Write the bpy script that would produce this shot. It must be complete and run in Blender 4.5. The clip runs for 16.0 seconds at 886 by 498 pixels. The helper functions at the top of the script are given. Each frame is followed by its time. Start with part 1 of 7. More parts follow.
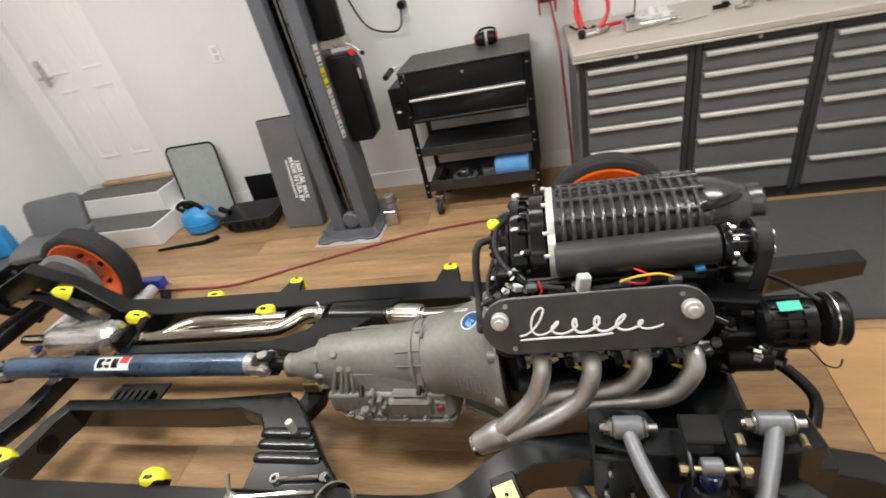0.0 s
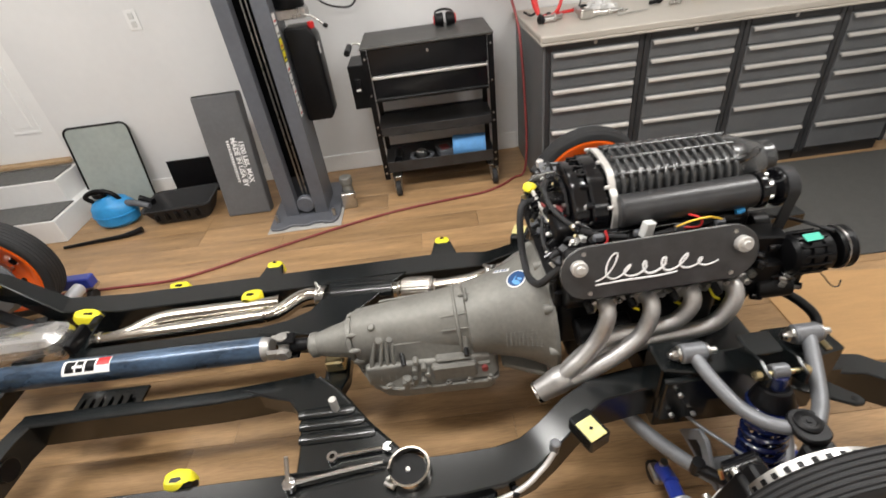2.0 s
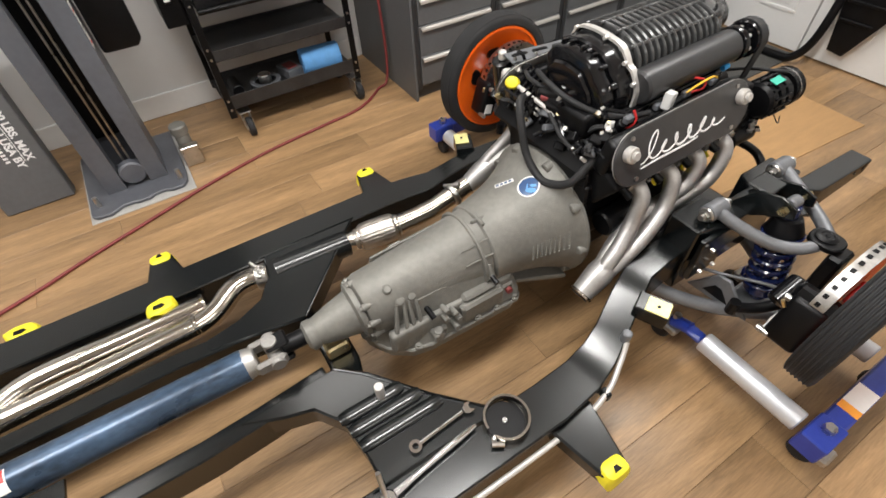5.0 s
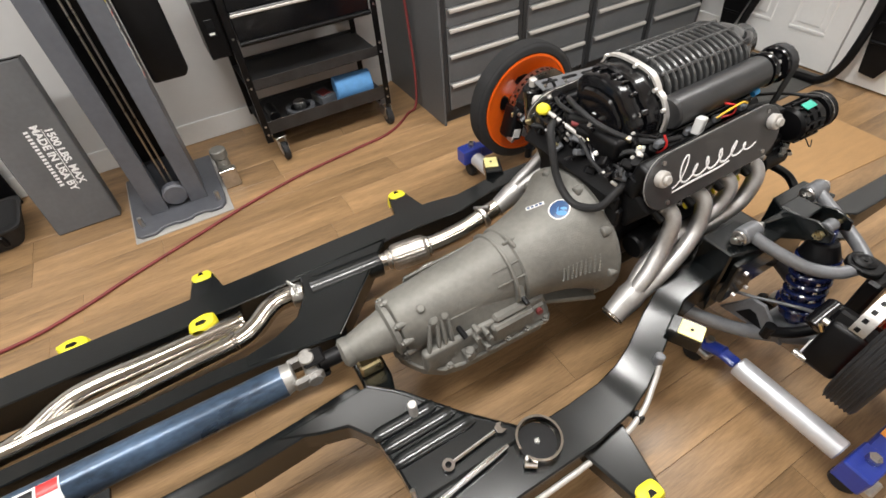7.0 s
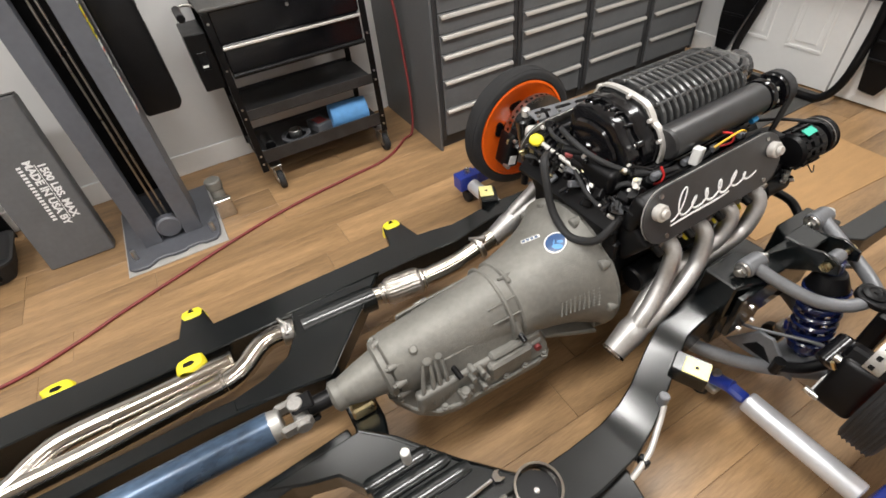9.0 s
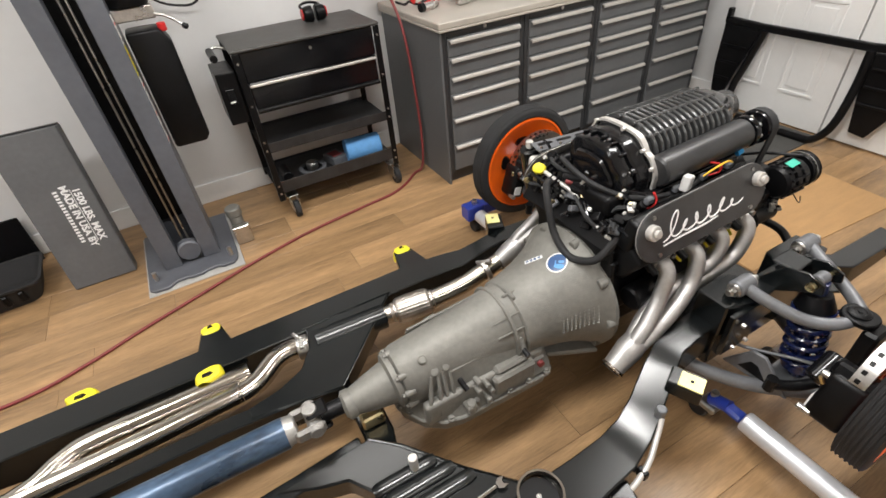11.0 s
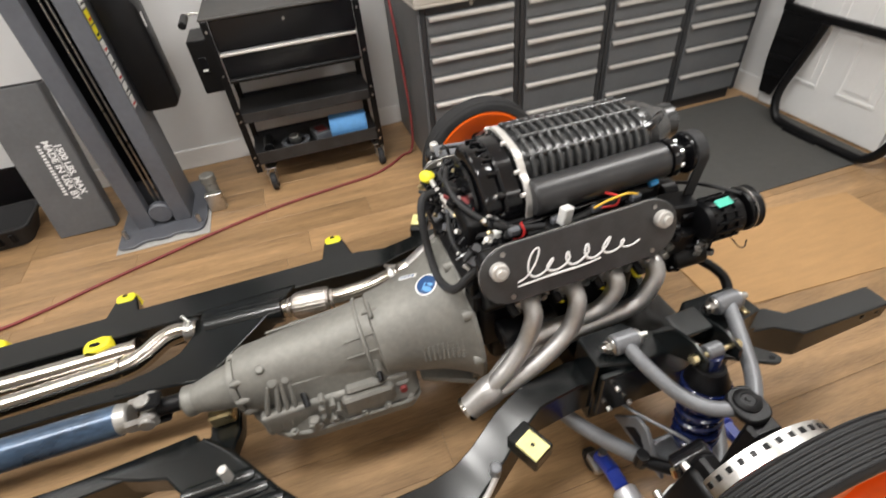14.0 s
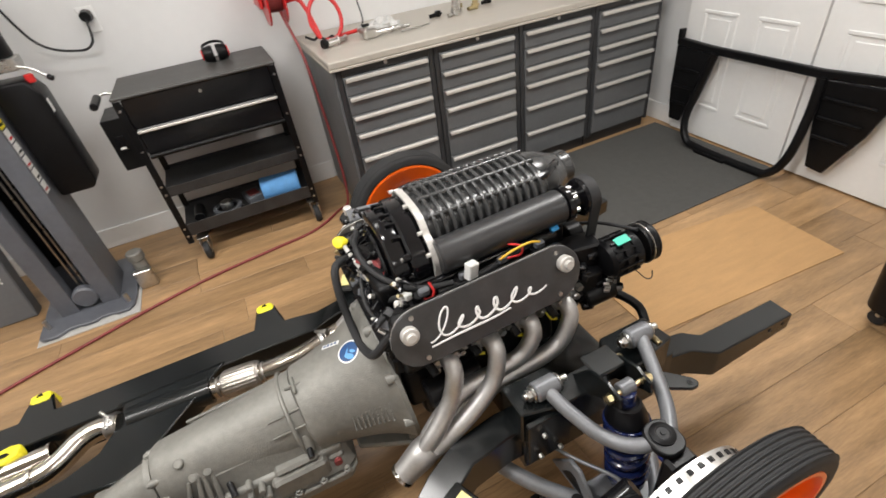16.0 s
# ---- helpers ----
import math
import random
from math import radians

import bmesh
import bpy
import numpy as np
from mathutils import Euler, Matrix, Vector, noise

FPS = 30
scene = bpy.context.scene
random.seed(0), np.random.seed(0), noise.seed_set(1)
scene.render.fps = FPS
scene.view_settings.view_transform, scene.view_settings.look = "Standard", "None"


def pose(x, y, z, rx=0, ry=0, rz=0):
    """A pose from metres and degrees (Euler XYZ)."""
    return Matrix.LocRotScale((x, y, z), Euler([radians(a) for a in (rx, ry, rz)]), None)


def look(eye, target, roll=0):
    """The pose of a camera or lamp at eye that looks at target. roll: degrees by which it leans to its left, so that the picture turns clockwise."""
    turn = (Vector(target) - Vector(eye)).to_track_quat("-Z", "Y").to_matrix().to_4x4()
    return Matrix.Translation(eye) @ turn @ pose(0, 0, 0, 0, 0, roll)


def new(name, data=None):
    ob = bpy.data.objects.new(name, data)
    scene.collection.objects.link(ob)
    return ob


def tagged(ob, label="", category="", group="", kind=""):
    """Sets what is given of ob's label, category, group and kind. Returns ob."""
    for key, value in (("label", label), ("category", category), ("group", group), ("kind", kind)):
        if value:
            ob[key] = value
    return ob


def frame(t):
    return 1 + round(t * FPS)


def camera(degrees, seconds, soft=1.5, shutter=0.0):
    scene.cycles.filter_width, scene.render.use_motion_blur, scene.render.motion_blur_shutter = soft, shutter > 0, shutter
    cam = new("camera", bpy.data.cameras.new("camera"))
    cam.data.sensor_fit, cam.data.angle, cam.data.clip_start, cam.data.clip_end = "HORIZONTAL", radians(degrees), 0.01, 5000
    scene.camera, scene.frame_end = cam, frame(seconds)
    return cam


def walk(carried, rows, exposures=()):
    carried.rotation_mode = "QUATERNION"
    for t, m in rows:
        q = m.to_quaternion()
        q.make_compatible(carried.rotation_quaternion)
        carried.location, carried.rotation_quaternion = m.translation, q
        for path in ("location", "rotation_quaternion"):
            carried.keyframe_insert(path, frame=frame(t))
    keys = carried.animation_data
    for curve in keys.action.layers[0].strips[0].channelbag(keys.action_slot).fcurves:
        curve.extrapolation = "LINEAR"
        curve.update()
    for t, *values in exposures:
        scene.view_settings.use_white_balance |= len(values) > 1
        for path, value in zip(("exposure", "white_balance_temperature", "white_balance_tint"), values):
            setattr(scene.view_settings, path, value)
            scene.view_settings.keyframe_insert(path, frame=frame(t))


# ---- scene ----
cam = camera(86.4, 16.0, 1.6, 0.5)
PATH = [
    (0, (0.336, 0.394, 1.551), (-0.14, 2.009, 0.473), -13.9),
    (0.5, (0.33, 0.362, 1.552), (-0.246, 1.968, 0.509), -12.4),
    (1, (0.203, 0.33, 1.559), (-0.278, 1.938, 0.471), -11.9),
    (1.5, (-0.008, 0.263, 1.575), (-0.034, 1.909, 0.439), -11.5),
    (2, (-0.145, 0.296, 1.561), (-0.167, 1.919, 0.392), -7.9),
    (2.5, (-0.196, 0.432, 1.502), (-0.276, 1.844, 0.088), -11.3),
    (3, (-0.214, 0.561, 1.483), (-0.339, 1.865, -0.028), -16.2),
    (3.5, (-0.24, 0.636, 1.448), (-0.183, 1.902, -0.098), -14.6),
    (4, (-0.422, 0.651, 1.446), (-0.068, 1.931, -0.05), -9.9),
    (4.2, (-0.53, 0.675, 1.451), (-0.052, 1.865, -0.084), -8.6),
    (6.3, (-0.732, 0.651, 1.506), (0.017, 1.865, 0.105), -2.5),
    (6.5, (-0.726, 0.663, 1.5), (-0.042, 1.903, 0.088), -3.4),
    (7, (-0.722, 0.663, 1.507), (-0.091, 1.929, 0.093), -5.2),
    (7.5, (-0.742, 0.661, 1.508), (-0.036, 1.929, 0.131), -3.0),
    (8, (-0.736, 0.659, 1.523), (-0.008, 1.938, 0.168), -4.2),
    (8.5, (-0.701, 0.672, 1.518), (0.001, 1.953, 0.152), -5.6),
    (9, (-0.66, 0.706, 1.515), (-0.014, 2.021, 0.153), -6.4),
    (9.2, (-0.649, 0.713, 1.517), (0.001, 2.044, 0.174), -6.6),
    (11.3, (-0.73, 0.602, 1.532), (-0.027, 2.014, 0.303), -5.0),
    (11.5, (-0.731, 0.6, 1.523), (-0.001, 1.981, 0.273), -4.8),
    (12, (-0.713, 0.603, 1.528), (0.05, 1.97, 0.282), -4.4),
    (12.5, (-0.596, 0.64, 1.495), (0.126, 1.909, 0.127), -5.5),
    (13, (-0.329, 0.709, 1.388), (0.073, 1.998, -0.088), 0.6),
    (13.5, (-0.172, 0.609, 1.466), (-0.003, 1.988, 0.027), -7.6),
    (14, (-0.122, 0.533, 1.502), (0.261, 1.999, 0.196), -6.1),
    (14.5, (-0.069, 0.518, 1.51), (0.349, 2.046, 0.289), -4.8),
    (15, (-0.027, 0.507, 1.521), (0.438, 2.006, 0.282), -7.5),
    (15.5, (0.019, 0.506, 1.541), (0.64, 1.985, 0.346), -9.7),
    (16, (0.018, 0.51, 1.544), (0.587, 2.005, 0.344), -8.5),
]
walk(cam, [(t, look(eye, target, roll)) for t, eye, target, roll in PATH])

# ---- world and light ----
world = bpy.data.worlds.new("world")
scene.world = world
world.use_nodes = True
world.node_tree.nodes["Background"].inputs[0].default_value = (0.9, 0.95, 1.0, 1)
world.node_tree.nodes["Background"].inputs[1].default_value = 0.02
scene.view_settings.exposure = 0.0

LAMP_SPOTS = [(-2.2, 1.5, 41), (-2.6, 2.65, 6), (-0.5, -0.8, 13), (-0.5, 1.25, 45), (-0.3, 2.7, 7), (1.7, -0.8, 9), (1.65, 1.55, 38)]
for lx, ly, watts in LAMP_SPOTS:
    lamp_data = bpy.data.lights.new("ceiling_lamp", "AREA")
    lamp_data.shape, lamp_data.size, lamp_data.size_y = "RECTANGLE", 1.15, 0.30
    lamp_data.energy, lamp_data.color = watts, (1.0, 0.984, 0.962)
    new("ceiling_lamp", lamp_data).matrix_world = pose(lx, ly, 2.70)


# ---- materials ----
def mat(name, colour, rough=0.5, metal=0.0, vary=0.12, scale=8.0, bump=0.0, bscale=60.0, coat=0.0, stretch=(1, 1, 1), spec=0.5, rvary=0.12, random_tone=0.0):
    m = bpy.data.materials.new(name)
    m.use_nodes = True
    n, l = m.node_tree.nodes, m.node_tree.links
    b = n["Principled BSDF"]
    b.inputs["Metallic"].default_value, b.inputs["Roughness"].default_value = metal, rough
    b.inputs["Coat Weight"].default_value, b.inputs["Specular IOR Level"].default_value = coat, spec
    b.inputs["Coat Roughness"].default_value = 0.08
    co = n.new("ShaderNodeTexCoord")
    mp = n.new("ShaderNodeMapping")
    mp.inputs["Scale"].default_value = stretch
    l.new(co.outputs["Object"], mp.inputs[0])
    t1 = n.new("ShaderNodeTexNoise")
    t1.inputs["Scale"].default_value, t1.inputs["Detail"].default_value = scale, 5
    t2 = n.new("ShaderNodeTexNoise")
    t2.inputs["Scale"].default_value, t2.inputs["Detail"].default_value = scale * 9, 4
    l.new(mp.outputs[0], t1.inputs[0])
    l.new(mp.outputs[0], t2.inputs[0])
    mix = n.new("ShaderNodeMath")
    mix.operation = "MULTIPLY_ADD"
    mix.inputs[1].default_value = 0.65
    l.new(t1.outputs[0], mix.inputs[0])
    half_noise = n.new("ShaderNodeMath")
    half_noise.operation = "MULTIPLY"
    half_noise.inputs[1].default_value = 0.35
    l.new(t2.outputs[0], half_noise.inputs[0])
    l.new(half_noise.outputs[0], mix.inputs[2])
    ramp = n.new("ShaderNodeValToRGB")
    lo = [max(0.0, c * (1 - vary * 1.6)) for c in colour]
    hi = [min(1.0, c * (1 + vary * 1.6)) for c in colour]
    ramp.color_ramp.elements[0].position, ramp.color_ramp.elements[1].position = 0.3, 0.7
    ramp.color_ramp.elements[0].color, ramp.color_ramp.elements[1].color = (*lo, 1), (*hi, 1)
    l.new(mix.outputs[0], ramp.inputs[0])
    out = ramp.outputs[0]
    if random_tone:
        info, hsv, ma = n.new("ShaderNodeObjectInfo"), n.new("ShaderNodeHueSaturation"), n.new("ShaderNodeMapRange")
        ma.inputs[3].default_value, ma.inputs[4].default_value = 1 - random_tone, 1 + random_tone
        l.new(info.outputs["Random"], ma.inputs[0])
        l.new(ma.outputs[0], hsv.inputs["Value"])
        l.new(out, hsv.inputs["Color"])
        out = hsv.outputs[0]
    l.new(out, b.inputs["Base Color"])
    rr = n.new("ShaderNodeMapRange")
    rr.inputs[3].default_value, rr.inputs[4].default_value = max(0.02, rough - rvary), min(1.0, rough + rvary)
    l.new(t1.outputs[0], rr.inputs[0])
    l.new(rr.outputs[0], b.inputs["Roughness"])
    if bump:
        t3, bp = n.new("ShaderNodeTexNoise"), n.new("ShaderNodeBump")
        t3.inputs["Scale"].default_value, t3.inputs["Detail"].default_value = bscale, 6
        l.new(mp.outputs[0], t3.inputs[0])
        bp.inputs["Strength"].default_value, bp.inputs["Distance"].default_value = bump, 0.002
        l.new(t3.outputs[0], bp.inputs["Height"])
        l.new(bp.outputs[0], b.inputs["Normal"])
    return m


def glow(name, colour, power):
    m = bpy.data.materials.new(name)
    m.use_nodes = True
    b = m.node_tree.nodes["Principled BSDF"]
    b.inputs["Base Color"].default_value = (*colour, 1)
    b.inputs["Emission Color"].default_value, b.inputs["Emission Strength"].default_value = (*colour, 1), power
    return m


WALL = mat("wall_paint", (0.70, 0.70, 0.695), 0.55, vary=0.02, scale=2, bump=0.12, bscale=90)
WHITE = mat("white_gloss_paint", (0.78, 0.78, 0.77), 0.35, vary=0.02, scale=4)
CEIL = mat("ceiling_paint", (0.8, 0.8, 0.79), 0.8, vary=0.02, scale=2, bump=0.1)
PLANK = mat("vinyl_wood_plank", (0.342, 0.21, 0.103), 0.36, vary=0.27, scale=4.0, bump=0.15, bscale=30, stretch=(0.55, 5.0, 1), random_tone=0.2)
GAP = mat("plank_gap", (0.16, 0.10, 0.055), 0.7)
RAILBLACK = mat("satin_black_frame_paint", (0.004, 0.0052, 0.0056), 0.22, vary=0.25, scale=3, rvary=0.07, spec=0.6)
BLACK = mat("black_plastic", (0.004, 0.004, 0.0046), 0.36, vary=0.25, scale=20, bump=0.08, spec=0.22)
GLOSSBLACK = mat("gloss_black", (0.005, 0.005, 0.006), 0.17, vary=0.2, coat=0.15, rvary=0.05, spec=0.4)
WRINKLE = mat("wrinkle_black_coating", (0.04, 0.04, 0.041), 0.36, vary=0.2, scale=30, bump=0.25, bscale=350, spec=0.6)
TUBEBLACK = mat("satin_black_tube", (0.027, 0.027, 0.028), 0.36, vary=0.15, scale=20, rvary=0.06, spec=0.5)
BLOWER = mat("cast_black_blower_case", (0.034, 0.0345, 0.035), 0.24, vary=0.25, scale=20, bump=0.12, bscale=200, spec=0.6)
LIDGREY = mat("dull_grey_lid_paint", (0.055, 0.053, 0.05), 0.5, vary=0.15, scale=8, bump=0.08)
SHELFBLACK = mat("worn_black_shelf_paint", (0.022, 0.022, 0.023), 0.42, vary=0.3, scale=14, bump=0.1)
RUBBER = mat("black_rubber", (0.014, 0.014, 0.015), 0.7, vary=0.2, scale=12, bump=0.1)
TYRE = mat("tyre_rubber", (0.019, 0.019, 0.02), 0.7, vary=0.2, scale=14, bump=0.15)
CAST = mat("cast_aluminium", (0.192, 0.187, 0.169), 0.52, metal=0.3, vary=0.16, scale=7, bump=0.5, bscale=260, rvary=0.12)
STAINLESS = mat("polished_stainless", (0.52, 0.485, 0.435), 0.15, metal=1.0, vary=0.08, scale=6, rvary=0.07)
BRAID = mat("braided_stainless", (0.5, 0.47, 0.43), 0.34, metal=1.0, vary=0.2, scale=30, bump=0.6, bscale=420, stretch=(1, 1, 1))
HEADER = mat("ceramic_coated_header", (0.5, 0.49, 0.48), 0.46, metal=0.88, vary=0.10, scale=12, bump=0.06, rvary=0.08)
MUFFLER = mat("brushed_muffler_shell", (0.62, 0.61, 0.6), 0.26, metal=0.9, vary=0.06, scale=6, stretch=(0.4, 4, 4))
CHROME = mat("chrome", (0.8, 0.8, 0.8), 0.08, metal=1.0, vary=0.04, rvary=0.04)
YOKE = mat("bare_cast_yoke", (0.42, 0.41, 0.39), 0.4, metal=0.75, vary=0.15, scale=14, bump=0.2, bscale=160)
STEEL = mat("zinc_steel", (0.55, 0.54, 0.52), 0.3, metal=1.0, vary=0.15, scale=25)
ZINC = mat("gold_zinc_bolt", (0.62, 0.52, 0.3), 0.3, metal=1.0, vary=0.15, scale=25)
BRUSHED = mat("brushed_aluminium", (0.58, 0.56, 0.53), 0.42, metal=0.45, vary=0.06, scale=20, stretch=(0.2, 4, 4))
SHAFTBLUE = mat("blue_grey_driveshaft", (0.045, 0.076, 0.125), 0.3, metal=0.35, vary=0.5, scale=9, coat=0.15, stretch=(0.5, 1, 1))
ARMGREY = mat("grey_powder_coat", (0.16, 0.165, 0.175), 0.42, metal=0.3, vary=0.1, scale=14, bump=0.08)
COILBLUE = mat("dark_blue_spring", (0.008, 0.014, 0.06), 0.18, vary=0.2, coat=0.6)
YELLOW = mat("yellow_vinyl_cap", (0.83, 0.72, 0.03), 0.45, vary=0.06, scale=20)
PALEYELLOW = mat("pale_yellow_zinc_plate", (0.76, 0.69, 0.30), 0.4, metal=0.3, vary=0.12, scale=15)
ORANGE = mat("orange_wheel_paint", (0.95, 0.14, 0.008), 0.34, vary=0.06, scale=6, coat=0.3)
BLUE = mat("blue_dolly_paint", (0.02, 0.045, 0.32), 0.3, vary=0.12, coat=0.3)
SILVERTUBE = mat("silver_roller", (0.62, 0.63, 0.66), 0.35, metal=0.4, vary=0.05)
CABGREY = mat("cabinet_charcoal", (0.104, 0.108, 0.112), 0.42, vary=0.08, scale=6, bump=0.06, bscale=300)
CABDARK = mat("cabinet_dark_frame", (0.026, 0.027, 0.029), 0.45, vary=0.1)
WORKTOP = mat("stainless_worktop", (0.5, 0.465, 0.41), 0.4, metal=0.3, vary=0.06, scale=10, stretch=(0.3, 6, 1))
LIFTGREY = mat("lift_column_grey", (0.098, 0.103, 0.118), 0.4, vary=0.12, scale=4, bump=0.05)
BOXGREY = mat("dark_grey_plastic", (0.112, 0.114, 0.118), 0.5, vary=0.1, scale=5)
MAT = mat("ribbed_rubber_mat", (0.065, 0.064, 0.06), 0.8, vary=0.12, scale=30, bump=0.4, bscale=400)
CARD = mat("brown_cardboard", (0.45, 0.265, 0.115), 0.75, vary=0.07, scale=6, bump=0.1, stretch=(1, 6, 1))
HOSE = mat("red_rubber_hose", (0.21, 0.036, 0.036), 0.55, vary=0.15, scale=20)
RED = mat("red_plastic", (0.55, 0.02, 0.02), 0.35, vary=0.1)
LIGHTBLUE = mat("blue_paper_roll", (0.13, 0.36, 0.72), 0.8, vary=0.08, scale=30, bump=0.3)
BRIGHTBLUE = mat("bright_blue_plastic", (0.03, 0.28, 0.62), 0.4, vary=0.1)
GREENSHEET = mat("grey_green_plastic_sheet", (0.33, 0.365, 0.34), 0.4, vary=0.1, scale=3)
TREAD = mat("grey_step_tread", (0.11, 0.11, 0.105), 0.85, vary=0.2, scale=40, bump=0.4, bscale=300)
WOOD = mat("oak_threshold", (0.42, 0.28, 0.15), 0.5, vary=0.2, stretch=(1, 6, 6))
PAPER = mat("white_label", (0.8, 0.8, 0.78), 0.6, vary=0.03)
LETTER = mat("white_lettering", (0.85, 0.85, 0.85), 0.5, vary=0.02)
STICKERBLUE = mat("sticker_print_blue", (0.008, 0.06, 0.19), 0.35, vary=0.1)
PADGREY = mat("pale_grey_pad", (0.42, 0.41, 0.39), 0.7, vary=0.1)
TEAL = mat("teal_label", (0.03, 0.42, 0.3), 0.5, vary=0.05)
PLASTICWHITE = mat("white_nylon_plug", (0.58, 0.58, 0.565), 0.45, vary=0.04)
WIREYEL = mat("yellow_wire", (0.75, 0.45, 0.03), 0.45, vary=0.05)
WIRERED = mat("red_wire", (0.6, 0.03, 0.03), 0.45, vary=0.05)
ORANGELABEL = mat("orange_label", (0.85, 0.35, 0.04), 0.5, vary=0.05)
GREYPLASTIC = mat("mid_grey_plastic", (0.10, 0.105, 0.115), 0.5, vary=0.1, scale=6)
PANEL = mat("lamp_diffuser_frame", (0.8, 0.8, 0.8), 0.4, vary=0.02)
LAMPGLOW = glow("lamp_diffuser", (1.0, 0.965, 0.91), 4.0)


# ---- mesh helpers ----
def shade(bm, mx=None, bev=0.0, seg=1, smooth=True):
    if bev:
        seg = 3 if bev > 0.0095 else seg
        bmesh.ops.bevel(bm, geom=[e for e in bm.edges if len(e.link_faces) == 2 and e.calc_face_angle(0) > 0.5], offset=bev, segments=seg, affect="EDGES", profile=0.5)
    if mx is not None:
        bmesh.ops.transform(bm, matrix=mx, verts=bm.verts)
    return bm


def box(sx, sy, sz, mx=None, bev=0.0, seg=1, into=None):
    """A box of that size about its centre."""
    bm = bmesh.new()
    bmesh.ops.create_cube(bm, size=1)
    bmesh.ops.scale(bm, vec=(sx, sy, sz), verts=bm.verts)
    return blend(shade(bm, mx, min(bev, 0.45 * min(sx, sy, sz)), seg), into)


def blend(bm, into):
    if into is None:
        return bm
    me = bpy.data.meshes.new("scratch")
    bm.to_mesh(me)
    bm.free()
    into.from_mesh(me)
    bpy.data.meshes.remove(me)
    return into


def span(x0, x1, y0, y1, z0, z1, bev=0.0, into=None, seg=1):
    """A box between two corners."""
    return box(x1 - x0, y1 - y0, z1 - z0, Matrix.Translation(((x0 + x1) / 2, (y0 + y1) / 2, (z0 + z1) / 2)), bev, seg, into)


def axis_pose(a, b):
    """Pose whose z runs from a to b, at a."""
    a, b = Vector(a), Vector(b)
    return Matrix.Translation(a) @ (b - a).to_track_quat("Z", "Y").to_matrix().to_4x4()


def rod(a, b, r, r2=None, n=20, bev=0.0, into=None):
    """A round bar or cone from a to b."""
    h = (Vector(b) - Vector(a)).length
    bm = bmesh.new()
    bmesh.ops.create_cone(bm, cap_ends=True, segments=n, radius1=r, radius2=r if r2 is None else r2, depth=h, matrix=Matrix.Translation((0, 0, h / 2)))
    return blend(shade(bm, axis_pose(a, b), bev, 1), into)


def lathe(profile, mx=None, n=28, into=None, closed=False):
    """Turn (radius, height) pairs about z."""
    bm = bmesh.new()
    rings = []
    for r, z in profile:
        rings.append([bm.verts.new((r * math.cos(2 * math.pi * i / n), r * math.sin(2 * math.pi * i / n), z)) for i in range(n)])
    pairs = list(zip(rings, rings[1:])) + ([(rings[-1], rings[0])] if closed else [])
    for p, q in pairs:
        for i in range(n):
            bm.faces.new((p[i], p[(i + 1) % n], q[(i + 1) % n], q[i]))
    if not closed:
        bm.faces.new(rings[0][::-1])
        bm.faces.new(rings[-1])
    bmesh.ops.recalc_face_normals(bm, faces=bm.faces)
    return blend(shade(bm, mx), into)


def smooth_path(points, steps=6):
    """Catmull-Rom through the points."""
    p = [Vector(q) for q in points]
    p = [2 * p[0] - p[1]] + p + [2 * p[-1] - p[-2]]
    out = []
    for i in range(1, len(p) - 2):
        for s in range(steps):
            u = s / steps
            a, b, c, d = p[i - 1], p[i], p[i + 1], p[i + 2]
            out.append(0.5 * ((2 * b) + (c - a) * u + (2 * a - 5 * b + 4 * c - d) * u * u + (3 * b - a - 3 * c + d) * u ** 3))
    return out + [p[-2]]


def pipe(points, r, n=16, steps=6, into=None, curved=True, radii=None):
    """A tube along points; radii scales it along the way."""
    path = smooth_path(points, steps) if curved else [Vector(q) for q in points]
    bm = bmesh.new()
    rings, up = [], None
    for i, q in enumerate(path):
        d = (path[min(i + 1, len(path) - 1)] - path[max(i - 1, 0)]).normalized()
        if up is None:
            up = d.orthogonal().normalized()
        up = (up - d * up.dot(d)).normalized()
        side = d.cross(up)
        k = r if radii is None else r * float(np.interp(i / (len(path) - 1), [x[0] for x in radii], [x[1] for x in radii]))
        rings.append([bm.verts.new(q + k * (math.cos(2 * math.pi * j / n) * up + math.sin(2 * math.pi * j / n) * side)) for j in range(n)])
    for p, q in zip(rings, rings[1:]):
        for j in range(n):
            bm.faces.new((p[j], p[(j + 1) % n], q[(j + 1) % n], q[j]))
    bm.faces.new(rings[0][::-1])
    bm.faces.new(rings[-1])
    bmesh.ops.recalc_face_normals(bm, faces=bm.faces)
    return blend(bm, into)


def slab(outline, h, mx=None, bev=0.0, into=None):
    """A plate of thickness h (downwards from z = 0) with that outline in x, y."""
    bm = bmesh.new()
    f = bm.faces.new([bm.verts.new((x, y, 0)) for x, y in outline])
    if f.normal.z < 0 or sum(a[0] * b[1] - b[0] * a[1] for a, b in zip(outline, outline[1:] + outline[:1])) < 0:
        f.normal_flip()
    r = bmesh.ops.extrude_face_region(bm, geom=[f])
    bmesh.ops.translate(bm, vec=(0, 0, -h), verts=[v for v in r["geom"] if isinstance(v, bmesh.types.BMVert)])
    bmesh.ops.recalc_face_normals(bm, faces=bm.faces)
    return blend(shade(bm, mx, bev), into)


